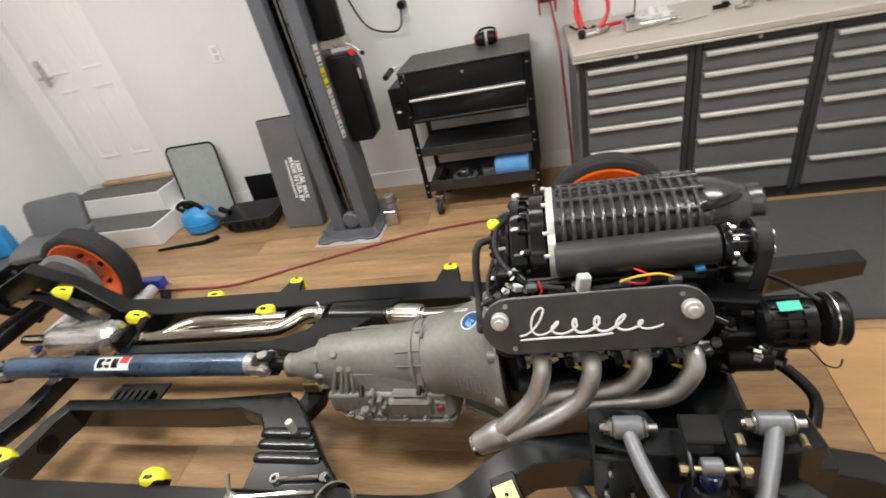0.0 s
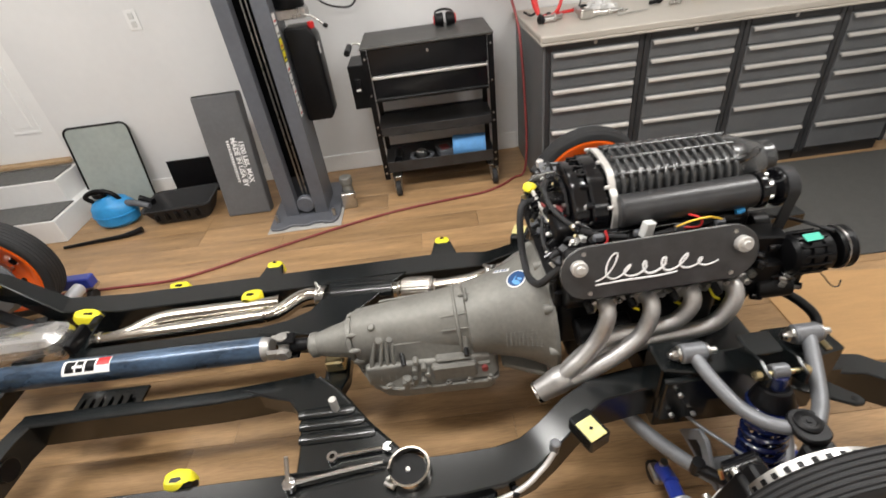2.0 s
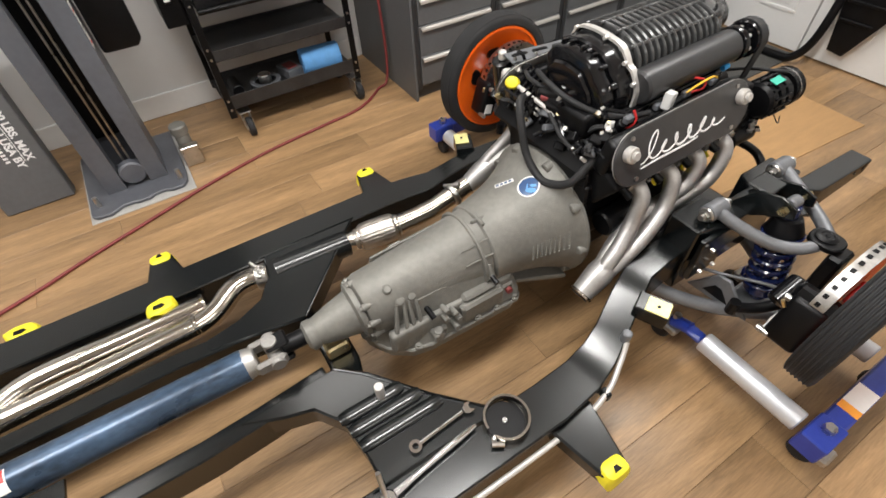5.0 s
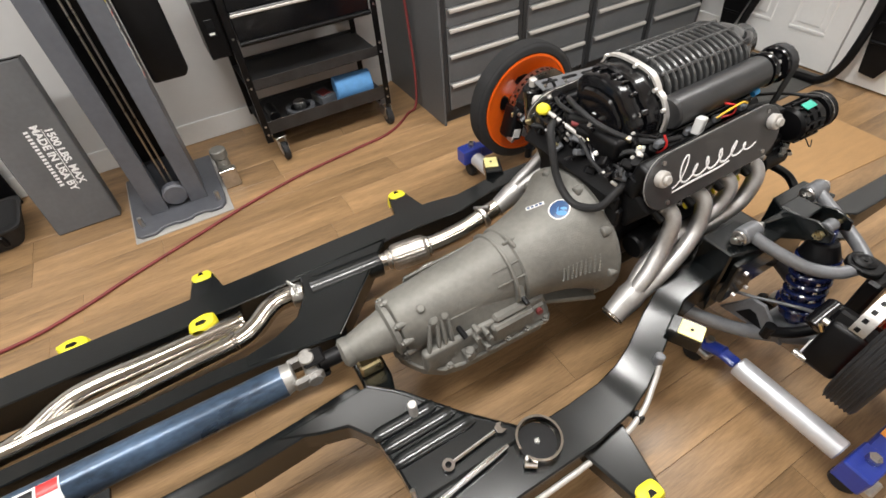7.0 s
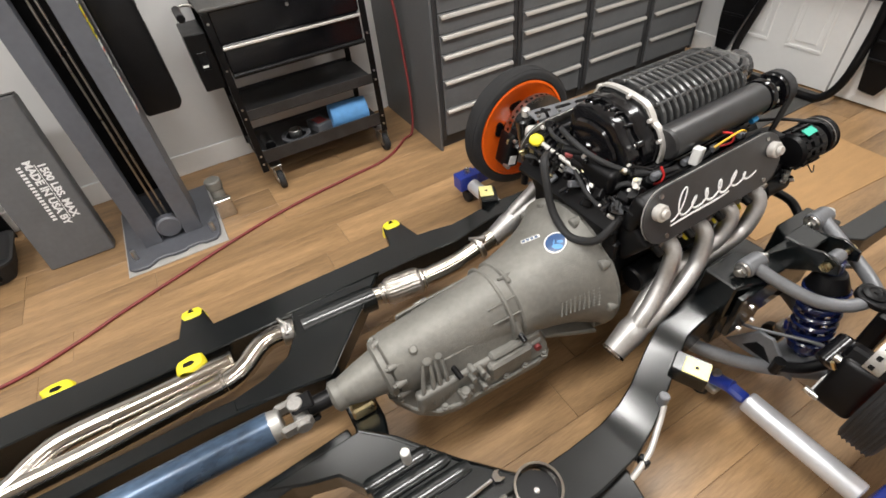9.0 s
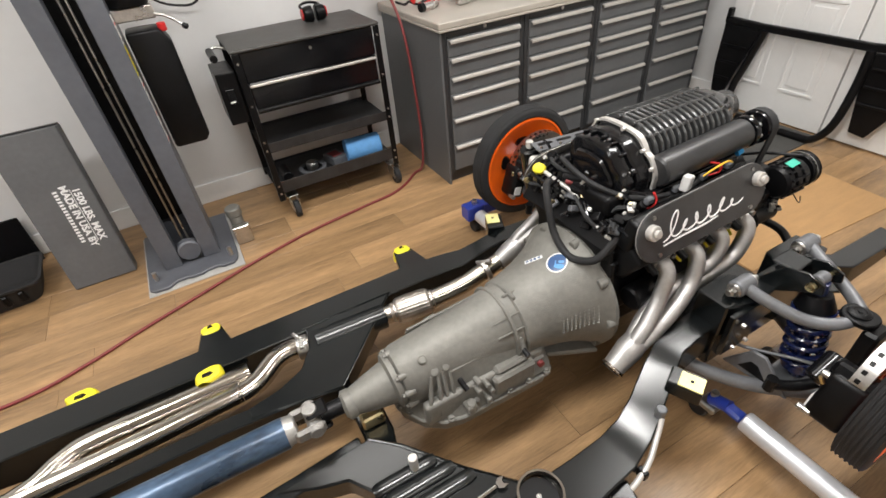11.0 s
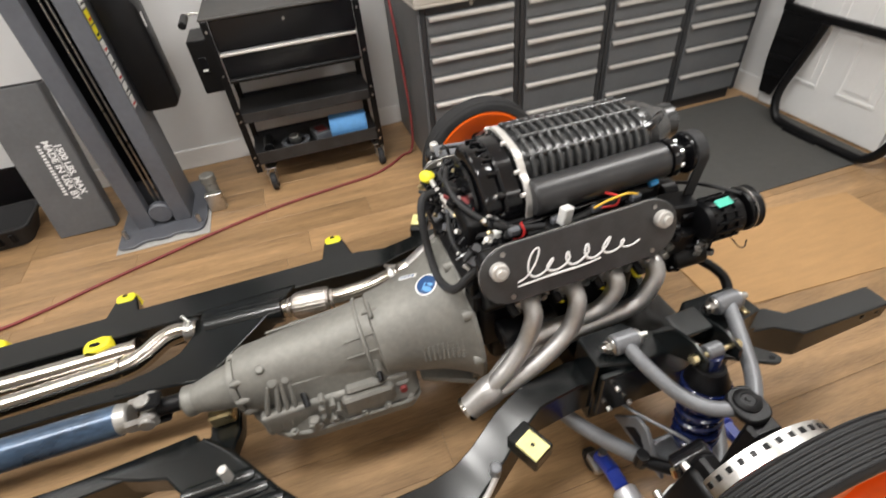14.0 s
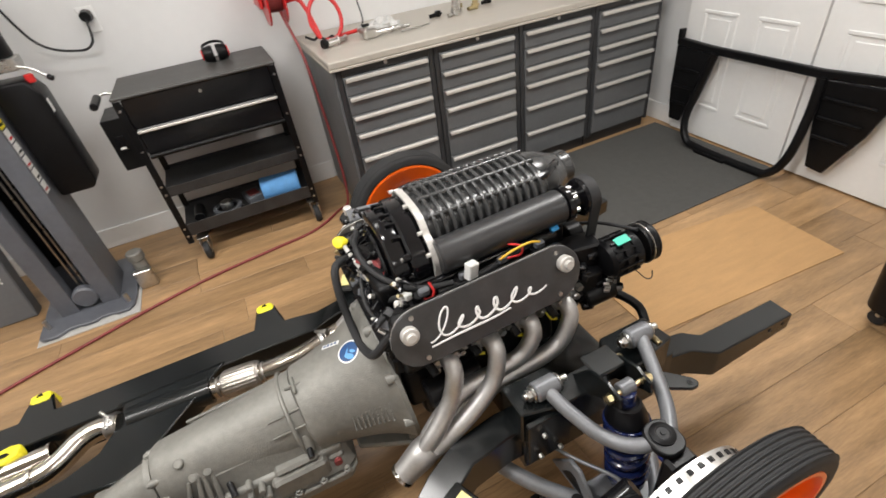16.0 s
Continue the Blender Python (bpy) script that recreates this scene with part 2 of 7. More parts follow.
def beam(points, w, h, bev=0.006, into=None):
    """A box-section beam swept through points (top centre line), upright section."""
    path = [Vector(q) for q in points]
    bm = bmesh.new()
    rings = []
    for i, q in enumerate(path):
        d = path[min(i + 1, len(path) - 1)] - path[max(i - 1, 0)]
        side = Vector((d.y, -d.x, 0)).normalized()
        wi, hi = (w[i] if isinstance(w, (list, tuple)) else w) / 2, (h[i] if isinstance(h, (list, tuple)) else h)
        rings.append([bm.verts.new(q + s * wi * side + Vector((0, 0, z))) for s, z in ((-1, 0), (1, 0), (1, -hi), (-1, -hi))])
    for p, q in zip(rings, rings[1:]):
        for j in range(4):
            bm.faces.new((p[j], p[(j + 1) % 4], q[(j + 1) % 4], q[j]))
    bm.faces.new(rings[0][::-1])
    bm.faces.new(rings[-1])
    bmesh.ops.recalc_face_normals(bm, faces=bm.faces)
    return blend(shade(bm, None, bev, 1), into)


def stadium(length, height, n=10):
    """Outline of a plate with round ends, about its centre."""
    r = height / 2
    pts = []
    for i in range(n + 1):
        a = -math.pi / 2 + math.pi * i / n
        pts.append((length / 2 - r + r * math.cos(a), r * math.sin(a)))
    for i in range(n + 1):
        a = math.pi / 2 + math.pi * i / n
        pts.append((-length / 2 + r + r * math.cos(a), r * math.sin(a)))
    return pts


def rounded(w, h, r, n=5):
    pts = []
    for cx, cy, a0 in ((w / 2 - r, h / 2 - r, 0), (-w / 2 + r, h / 2 - r, 90), (-w / 2 + r, -h / 2 + r, 180), (w / 2 - r, -h / 2 + r, 270)):
        for i in range(n + 1):
            a = radians(a0 + 90 * i / n)
            pts.append((cx + r * math.cos(a), cy + r * math.sin(a)))
    return pts


def vinyl_cap(w, d, h, seed, square=2.6, lift=0.35):
    """A limp moulded cap draped over a mount: domed top, uneven skirt; its base at z = 0."""
    rnd = random.Random(seed)
    n = 24
    bm = bmesh.new()
    ph, ph2 = rnd.uniform(0, 6.28), rnd.uniform(0, 6.28)
    rings = []
    for k, z in ((0.20, 1.0), (0.55, 0.985), (0.80, 0.90), (0.93, 0.68), (0.98, 0.40), (1.05, 0.0), (0.97, 0.0), (0.90, 0.40), (0.80, 0.75)):
        ring = []
        for i in range(n):
            a = 2 * math.pi * i / n
            c, s = math.cos(a), math.sin(a)
            r = (abs(c) ** square + abs(s) ** square) ** (-1 / square)
            skirt = (1 - z) * h * (lift * (0.5 + 0.5 * math.cos(2 * a + ph)) + 0.12 * math.sin(3 * a + ph2) + 0.10 * math.sin(7 * a + ph))
            ring.append(bm.verts.new((c * r * k * w / 2, s * r * k * d / 2, z * h + skirt)))
        rings.append(ring)
    for p, q in zip(rings, rings[1:]):
        for i in range(n):
            bm.faces.new((p[i], p[(i + 1) % n], q[(i + 1) % n], q[i]))
    bm.faces.new(rings[0])
    bm.faces.new(rings[-1])
    bmesh.ops.recalc_face_normals(bm, faces=bm.faces)
    return bm


def mesh_object(name, bm, material, angle=29):
    me = bpy.data.meshes.new(name)
    bm.to_mesh(me)
    bm.free()
    me.materials.append(material)
    for p in me.polygons:
        p.use_smooth = True
    me.set_sharp_from_angle(angle=radians(angle))
    return new(name, me)


def part(name, bm, material, parent, label=""):
    ob = mesh_object(name, bm, material)
    ob.parent = parent
    return tagged(ob, label)


def thing(name, label, category, group="", at=None):
    ob = new(name)
    ob.empty_display_size = 0.05
    if at is not None:
        ob.matrix_world = at
    return tagged(ob, label, category, group)


def structure(name, bm, material, label=""):
    return tagged(mesh_object(name, bm, material), label, kind="structure")


def words(name, text, size, material, mx, parent, depth=0.001, shear=0.0, bold=0.0):
    """Lettering as a mesh, its middle at mx."""
    cu = bpy.data.curves.new(name, "FONT")
    cu.body, cu.size, cu.extrude, cu.align_x, cu.align_y, cu.shear, cu.resolution_u = text, size, depth, "CENTER", "CENTER", shear, 3
    cu.offset = bold
    ob = new(name + "_curve", cu)
    bpy.context.view_layer.update()
    me = bpy.data.meshes.new_from_object(ob.evaluated_get(bpy.context.evaluated_depsgraph_get()))
    bpy.data.objects.remove(ob)
    me.name = name
    me.materials.clear()
    me.materials.append(material)
    me.transform(mx)
    out = new(name, me)
    out.parent = parent
    return out


# ---- the room ----
X0, X1, Y0, Y1, TOP = -3.85, 2.81, -2.2, 3.68, 2.75
DOOR_L, DOOR_R, SILL = -3.56, -2.80, 0.37
floor = structure("floor", span(X0 - 0.1, X1 + 0.1, Y0 - 0.1, Y1 + 0.1, -0.1, -0.004), GAP, "brown wood-look vinyl plank floor")
ceiling = structure("ceiling", span(X0 - 0.1, X1 + 0.1, Y0 - 0.1, Y1 + 0.1, TOP, TOP + 0.1), CEIL, "plain white ceiling")
wall_north = structure("wall_north", span(DOOR_R, X1 + 0.1, Y1, Y1 + 0.12, 0, TOP), WALL, "light grey painted wall behind the workbench")
span_bm = span(X0 - 0.1, DOOR_L, Y1, Y1 + 0.12, 0, TOP)
span(DOOR_L, DOOR_R, Y1, Y1 + 0.12, 0, SILL - 0.02, into=span_bm)
span(DOOR_L, DOOR_R, Y1, Y1 + 0.12, SILL + 2.05, TOP, into=span_bm)
structure("wall_north_door", span_bm, WALL, "light grey painted wall round the entry door")
structure("wall_west", span(X0 - 0.12, X0, Y0, Y1, 0, TOP), WALL, "light grey painted wall")
structure("wall_east", span(X1, X1 + 0.12, Y0, Y1, 0, TOP), WALL, "light grey painted wall with white panel doors")
structure("wall_south", span(X0 - 0.1, X1 + 0.1, Y0 - 0.12, Y0, 0, TOP), WALL, "plain light grey wall")
structure("baseboard", span(DOOR_R + 0.3, 0.48, Y1 - 0.014, Y1 - 0.001, 0, 0.13, 0.004), WHITE, "white painted baseboard")
structure("baseboard_east", span(X1 - 0.014, X1 - 0.001, 2.83, Y1 - 0.02, 0, 0.13, 0.004), WHITE, "white painted baseboard")
structure("baseboard_west", span(X0 + 0.001, X0 + 0.014, Y0 + 0.01, Y1 - 0.02, 0, 0.13, 0.004), WHITE, "white painted baseboard")

for lx, ly, watts in LAMP_SPOTS:
    lamp = thing("ceiling_light", "flat white panel ceiling light, switched on", "ceiling light", "ceiling lights", pose(lx, ly, 0))
    part("frame", span(-0.62, 0.62, -0.17, 0.17, 2.722, 2.75, 0.006), PANEL, lamp)
    part("diffuser", span(-0.6, 0.6, -0.155, 0.155, 2.708, 2.721, 0.004), LAMPGLOW, lamp, "glowing white diffuser")


def panel_door(name, label, width, height, mx):
    """Six-panel door leaf in x, z facing -y."""
    d = tagged(mesh_object(name, span(0, width, 0, 0.04, 0, height, 0.003), WHITE), label, kind="structure")
    d.matrix_world = mx
    w = (width - 0.34) / 2
    for x in (0.11, 0.23 + w):
        for z0, z1 in ((0.2, 0.78), (0.9, 1.5), (1.62, height - 0.12)):
            bm = span(x, x + w, -0.006, 0.002, z0, z0 + 0.02, 0.003)
            span(x, x + w, -0.006, 0.002, z1 - 0.02, z1, 0.003, into=bm)
            span(x, x + 0.02, -0.006, 0.002, z0 + 0.021, z1 - 0.021, 0.003, into=bm)
            span(x + w - 0.02, x + w, -0.006, 0.002, z0 + 0.021, z1 - 0.021, 0.003, into=bm)
            span(x + 0.045, x + w - 0.045, -0.005, 0.002, z0 + 0.045, z1 - 0.045, 0.004, into=bm)
            part("panel", bm, WHITE, d)
    return d


door_1 = panel_door("door_1", "closed white six-panel entry door with a lever handle", DOOR_R - DOOR_L - 0.012, 2.03, pose(DOOR_L + 0.009, Y1 + 0.03, SILL + 0.009))
bm = box(0.05, 0.012, 0.2, pose(0.07, -0.008, 0.93), 0.005)
rod((0.07, -0.01, 0.9), (0.07, -0.06, 0.9), 0.011, into=bm)
pipe([(0.07, -0.055, 0.9), (0.12, -0.06, 0.898), (0.19, -0.055, 0.895)], 0.009, into=bm)
rod((0.07, -0.005, 1.0), (0.07, -0.025, 1.0), 0.024, bev=0.003, into=bm)
part("door_handle", bm, STEEL, door_1, "brushed steel lever and lock plate")
structure("door_frame_1", span(DOOR_L - 0.14, DOOR_L + 0.006, Y1 - 0.02, Y1 + 0.115, 0.372, 2.5, 0.003), WHITE, "white painted door casing")
# added sheet across the whole opening; closes the gap round the leaf
structure("door_gap_panel_1", span(DOOR_L - 0.02, DOOR_R + 0.02, Y1 + 0.122, Y1 + 0.14, SILL - 0.02, SILL + 2.06), WHITE, "white panel added behind the leaf to close the door gap")
structure("door_head_1", span(DOOR_L, DOOR_R, Y1 - 0.02, Y1 + 0.07, SILL + 2.035, 2.5, 0.004), WHITE, "white painted door casing")
structure("door_sill_1", span(DOOR_L, DOOR_R, Y1 - 0.03, Y1 + 0.1, SILL - 0.018, SILL + 0.008, 0.004), WOOD, "bare oak threshold")

steps = thing("entry_steps", "two white wooden steps with grey gritty treads", "steps")
part("lower_step", span(-3.72, -2.72, 3.12, Y1 - 0.002, 0, 0.165, 0.004), WHITE, steps)
part("tread", span(-3.70, -2.74, 3.13, 3.395, 0.1655, 0.175, 0.003), TREAD, steps)
part("upper_step", span(-3.72, -2.78, 3.40, Y1 - 0.002, 0.166, 0.335, 0.004), WHITE, steps)
part("tread", span(-3.70, -2.80, 3.41, Y1 - 0.035, 0.3355, 0.345, 0.003), TREAD, steps)

panel_door("door_2", "closed white panel closet door", 0.80, 2.03, pose(X1 - 0.045, 2.80, 0.01, 0, 0, -90))
panel_door("door_3", "closed white panel closet door", 0.80, 2.03, pose(X1 - 0.045, 1.99, 0.01, 0, 0, -90))
panel_door("door_4", "closed white panel closet door", 0.80, 2.03, pose(X1 - 0.045, 1.18, 0.01, 0, 0, -90))


def wall_plate(name, label, x, z, toggles, wide=0.075):
    p = thing(name, label, "switch" if "switch" in name else "socket", at=pose(x, Y1 - 0.004, z))
    part("plate", box(wide, 0.007, 0.118, None, 0.002), WHITE, p)
    for k in range(toggles):
        part("rocker", box(0.032, 0.006, 0.034, pose(0, -0.005, 0.024 - 0.048 * k), 0.002), PLASTICWHITE, p)


wall_plate("light_switch", "white light switch plate on the grey wall", -1.93, 1.20, 2)
wall_plate("wall_socket", "white wall socket with a black plug and cable", -0.50, 1.24, 1)
west_switch = thing("light_switch", "white double light switch plate on the side wall", "switch", at=pose(X0 + 0.004, 2.95, 1.22, 0, 0, 90))
part("plate", box(0.12, 0.007, 0.118, None, 0.002), WHITE, west_switch)
for k in (-0.025, 0.025):
    part("rocker", box(0.034, 0.007, 0.068, pose(k, -0.005, 0), 0.002), PLASTICWHITE, west_switch)
plug = thing("power_plug", "black plug and looping power cable", "plug")
part("plug_body", rod((-0.50, Y1 - 0.012, 1.26), (-0.50, Y1 - 0.075, 1.26), 0.03, 0.024, bev=0.004), BLACK, plug)
part("cable", pipe([(-0.5, Y1 - 0.07, 1.25), (-0.52, Y1 - 0.09, 1.15), (-0.60, Y1 - 0.06, 1.12), (-0.74, Y1 - 0.1, 1.19), (-0.8, Y1 - 0.2, 1.42)], 0.006), RUBBER, plug)

# rubber mat and cardboard on the floor
rubber_mat = mesh_object("floor_mat", span(0.95, 2.74, 1.97, 2.91, 0.0, 0.009, 0.003), MAT)
tagged(rubber_mat, "dark grey rubber floor mat in front of the workbench", "mat")
card = mesh_object("cardboard_sheet", slab([(1.22, 1.40), (2.29, 1.325), (2.325, 1.80), (1.24, 1.93)], 0.004, pose(0, 0, 0.005), 0.001), CARD)
tagged(card, "flat sheet of brown cardboard on the floor", "cardboard")

# ---- workbench ----
BX, BY, BW = 0.505, 2.915, 0.5365
bench_top = thing("worktop", "long brushed steel worktop over the drawer cabinets", "worktop")
part("top_panel", span(BX - 0.03, BX + 4 * BW + 0.03, BY - 0.035, Y1 - 0.004, 0.9215, 0.955, 0.005), WORKTOP, bench_top)
part("front_lip", span(BX - 0.03, BX + 4 * BW + 0.03, BY - 0.035, BY - 0.012, 0.908, 0.921, 0.003), WORKTOP, bench_top)
part("side_lip", span(BX - 0.03, BX - 0.014, BY - 0.0115, Y1 - 0.006, 0.908, 0.921, 0.003), WORKTOP, bench_top)
part("support_strip", span(BX, BX + 4 * BW, BY - 0.008, Y1 - 0.03, 0.9125, 0.921), CABDARK, bench_top)
HEIGHTS = [(0.768, 0.866), (0.666, 0.768), (0.565, 0.666), (0.427, 0.565), (0.26, 0.427), (0.09, 0.26)]
for c in range(4):
    x = BX + c * BW
    cab = thing("drawer_cabinet", "charcoal steel drawer cabinet with six drawers and aluminium pulls", "cabinet", "workbench cabinets", pose(x, BY, 0))
    bm = span(0.002, BW - 0.002, 0.02, Y1 - BY - 0.01, 0.07, 0.912, 0.003)
    span(0.002, 0.03, 0, 0.0195, 0.07, 0.912, 0.003, into=bm)
    span(BW - 0.03, BW - 0.002, 0, 0.0195, 0.07, 0.912, 0.003, into=bm)
    span(0.031, BW - 0.031, 0, 0.0195, 0.868, 0.912, 0.002, into=bm)
    part("body", bm, CABDARK, cab)
    part("plinth", span(0.004, BW - 0.004, 0.04, 0.4, 0.0, 0.0695), CABDARK, cab)
    for z0, z1 in HEIGHTS:
        d = part("drawer", span(0.033, BW - 0.033, -0.004, 0.0185, z0 + 0.002, z1 - 0.002, 0.003), CABGREY, cab)
        bm = span(0.042, BW - 0.042, -0.022, -0.0045, z1 - 0.017, z1 - 0.006, 0.003)
        span(0.042, BW - 0.042, -0.025, -0.0215, z1 - 0.025, z1 - 0.013, 0.001, into=bm)
        h = part("handle", bm, BRUSHED, d, "brushed aluminium full-width pull")
    part("lock", rod((BW / 2, 0.0, 0.89), (BW / 2, -0.007, 0.89), 0.009), STEEL, cab)
part("side_panel", span(-0.012, 0.0015, 0.0, Y1 - BY - 0.012, 0.0, 0.912, 0.002), CABGREY, bpy.data.objects["drawer_cabinet"])

# things on the worktop
def worktop_tools():
    z = 0.956
    gun = thing("air_tool", "grey metal air saw lying on the worktop", "tool")
    part("tool_body", box(0.075, 0.05, 0.05, pose(0.80, 3.18, z + 0.026, 0, 0, 6), 0.008), STEEL, gun)
    part("grip", rod((0.80, 3.185, z + 0.03), (0.785, 3.30, z + 0.03), 0.022, bev=0.005), STEEL, gun)
    part("blade_guide", pipe([(0.83, 3.178, z + 0.022), (0.94, 3.182, z + 0.022), (1.04, 3.19, z + 0.02)], 0.014, radii=[(0, 1.3), (0.5, 1.0), (1, 0.6)]), STEEL, gun)
    part("trigger", box(0.045, 0.014, 0.012, pose(0.80, 3.24, z + 0.058, 10, 0, 0), 0.003), BLACK, gun)
    part("whip_hose", pipe([(0.785, 3.30, z + 0.03), (0.74, 3.34, z + 0.02), (0.70, 3.35, z + 0.015), (0.66, 3.34, z + 0.014)], 0.010), RED, gun, "short red whip hose")
    coil = thing("air_hose_coil", "upright loop of bright red air hose on the worktop", "hose")
    pts = [(0.615 + 0.085 * math.sin(radians(a)), 3.335 - 0.03 * math.cos(radians(a)), z + 0.118 - 0.107 * math.cos(radians(a))) for a in range(-20, 321, 20)]
    part("loop", pipe(pts + [(0.52, 3.40, z + 0.21), (0.45, 3.45, z + 0.22)], 0.0105, steps=3), RED, coil)
    cord = thing("thin_cable", "thin dark cable looping down onto the worktop", "cable")
    part("cord", pipe([(0.86, 3.60, z + 0.25), (0.87, 3.55, z + 0.12), (0.85, 3.46, z + 0.03), (0.76, 3.42, z + 0.008), (0.68, 3.43, z + 0.006)], 0.004), RUBBER, cord)
    rule = thing("steel_scribe", "thin steel scribe lying on the worktop", "tool")
    part("bar", pipe([(0.97, 3.15, z + 0.005), (1.06, 3.165, z + 0.005), (1.16, 3.185, z + 0.005)], 0.005, radii=[(0, 1.0), (0.6, 0.9), (1, 0.5)]), STEEL, rule)
    plier = thing("hose_coupler", "bright steel hose coupler with a dark end on the worktop", "coupler")
    part("coupler_body", rod((0.56, 3.20, z + 0.021), (0.64, 3.225, z + 0.021), 0.02, 0.017, bev=0.004), CHROME, plier)
    part("collar", rod((0.625, 3.22, z + 0.021), (0.635, 3.223, z + 0.021), 0.023, n=8, bev=0.002), STEEL, plier)
    part("dark_end", rod((0.535, 3.192, z + 0.021), (0.56, 3.20, z + 0.021), 0.024, bev=0.003), BLACK, plier)
    part("tail", pipe([(0.64, 3.225, z + 0.02), (0.67, 3.25, z + 0.016), (0.69, 3.29, z + 0.013)], 0.013), STEEL, plier)
    lead = thing("coiled_lead", "dark coiled lead at the back of the worktop", "lead")
    part("coil", pipe([(0.50 + 0.018 * k, 3.44 - 0.018 * k + 0.02 * math.sin(k * 1.9), z + 0.012 + 0.008 * (1 + math.cos(k * 1.9))) for k in range(9)], 0.007), RUBBER, lead)
    rag = thing("plastic_bag", "crumpled clear plastic bag on the worktop", "bag")
    bm = bmesh.new()
    bmesh.ops.create_icosphere(bm, subdivisions=4, radius=1)
    for v in bm.verts:
        k = 1 + 0.4 * noise.noise(v.co * 2.3) + 0.28 * noise.noise(v.co * 6)
        v.co = Vector((v.co.x * 0.09 * k, v.co.y * 0.075 * k, max(-0.001, v.co.z * 0.05 * k)))
    bmesh.ops.translate(bm, vec=(0.94, 3.36, z + 0.002), verts=bm.verts)
    part("film", bm, PLASTICWHITE, rag)
    for px, py, tall, col in ((1.36, 3.25, 0.085, STEEL), (1.42, 3.33, 0.07, CHROME), (1.52, 3.30, 0.05, ZINC), (1.28, 3.33, 0.03, BLACK), (1.66, 3.38, 0.06, BLACK)):
        fit_ = thing("pipe_fitting", "small metal fitting standing on the worktop", "fitting", "fittings on the worktop")
        bm = rod((px, py, z), (px, py, z + tall), 0.018, bev=0.003)
        rod((px, py, z + tall * 0.3), (px, py, z + tall * 0.65), 0.025, n=6, into=bm)
        rod((px - 0.06, py - 0.02, z + 0.012), (px + 0.01, py, z + 0.012), 0.011, into=bm)
        part("fitting_body", bm, col, fit_)
    tray = thing("red_tray", "shallow red plastic tray on the worktop", "tray")
    part("tray_body", span(2.1, 2.42, 3.2, 3.5, z, z + 0.03, 0.008), RED, tray)


worktop_tools()

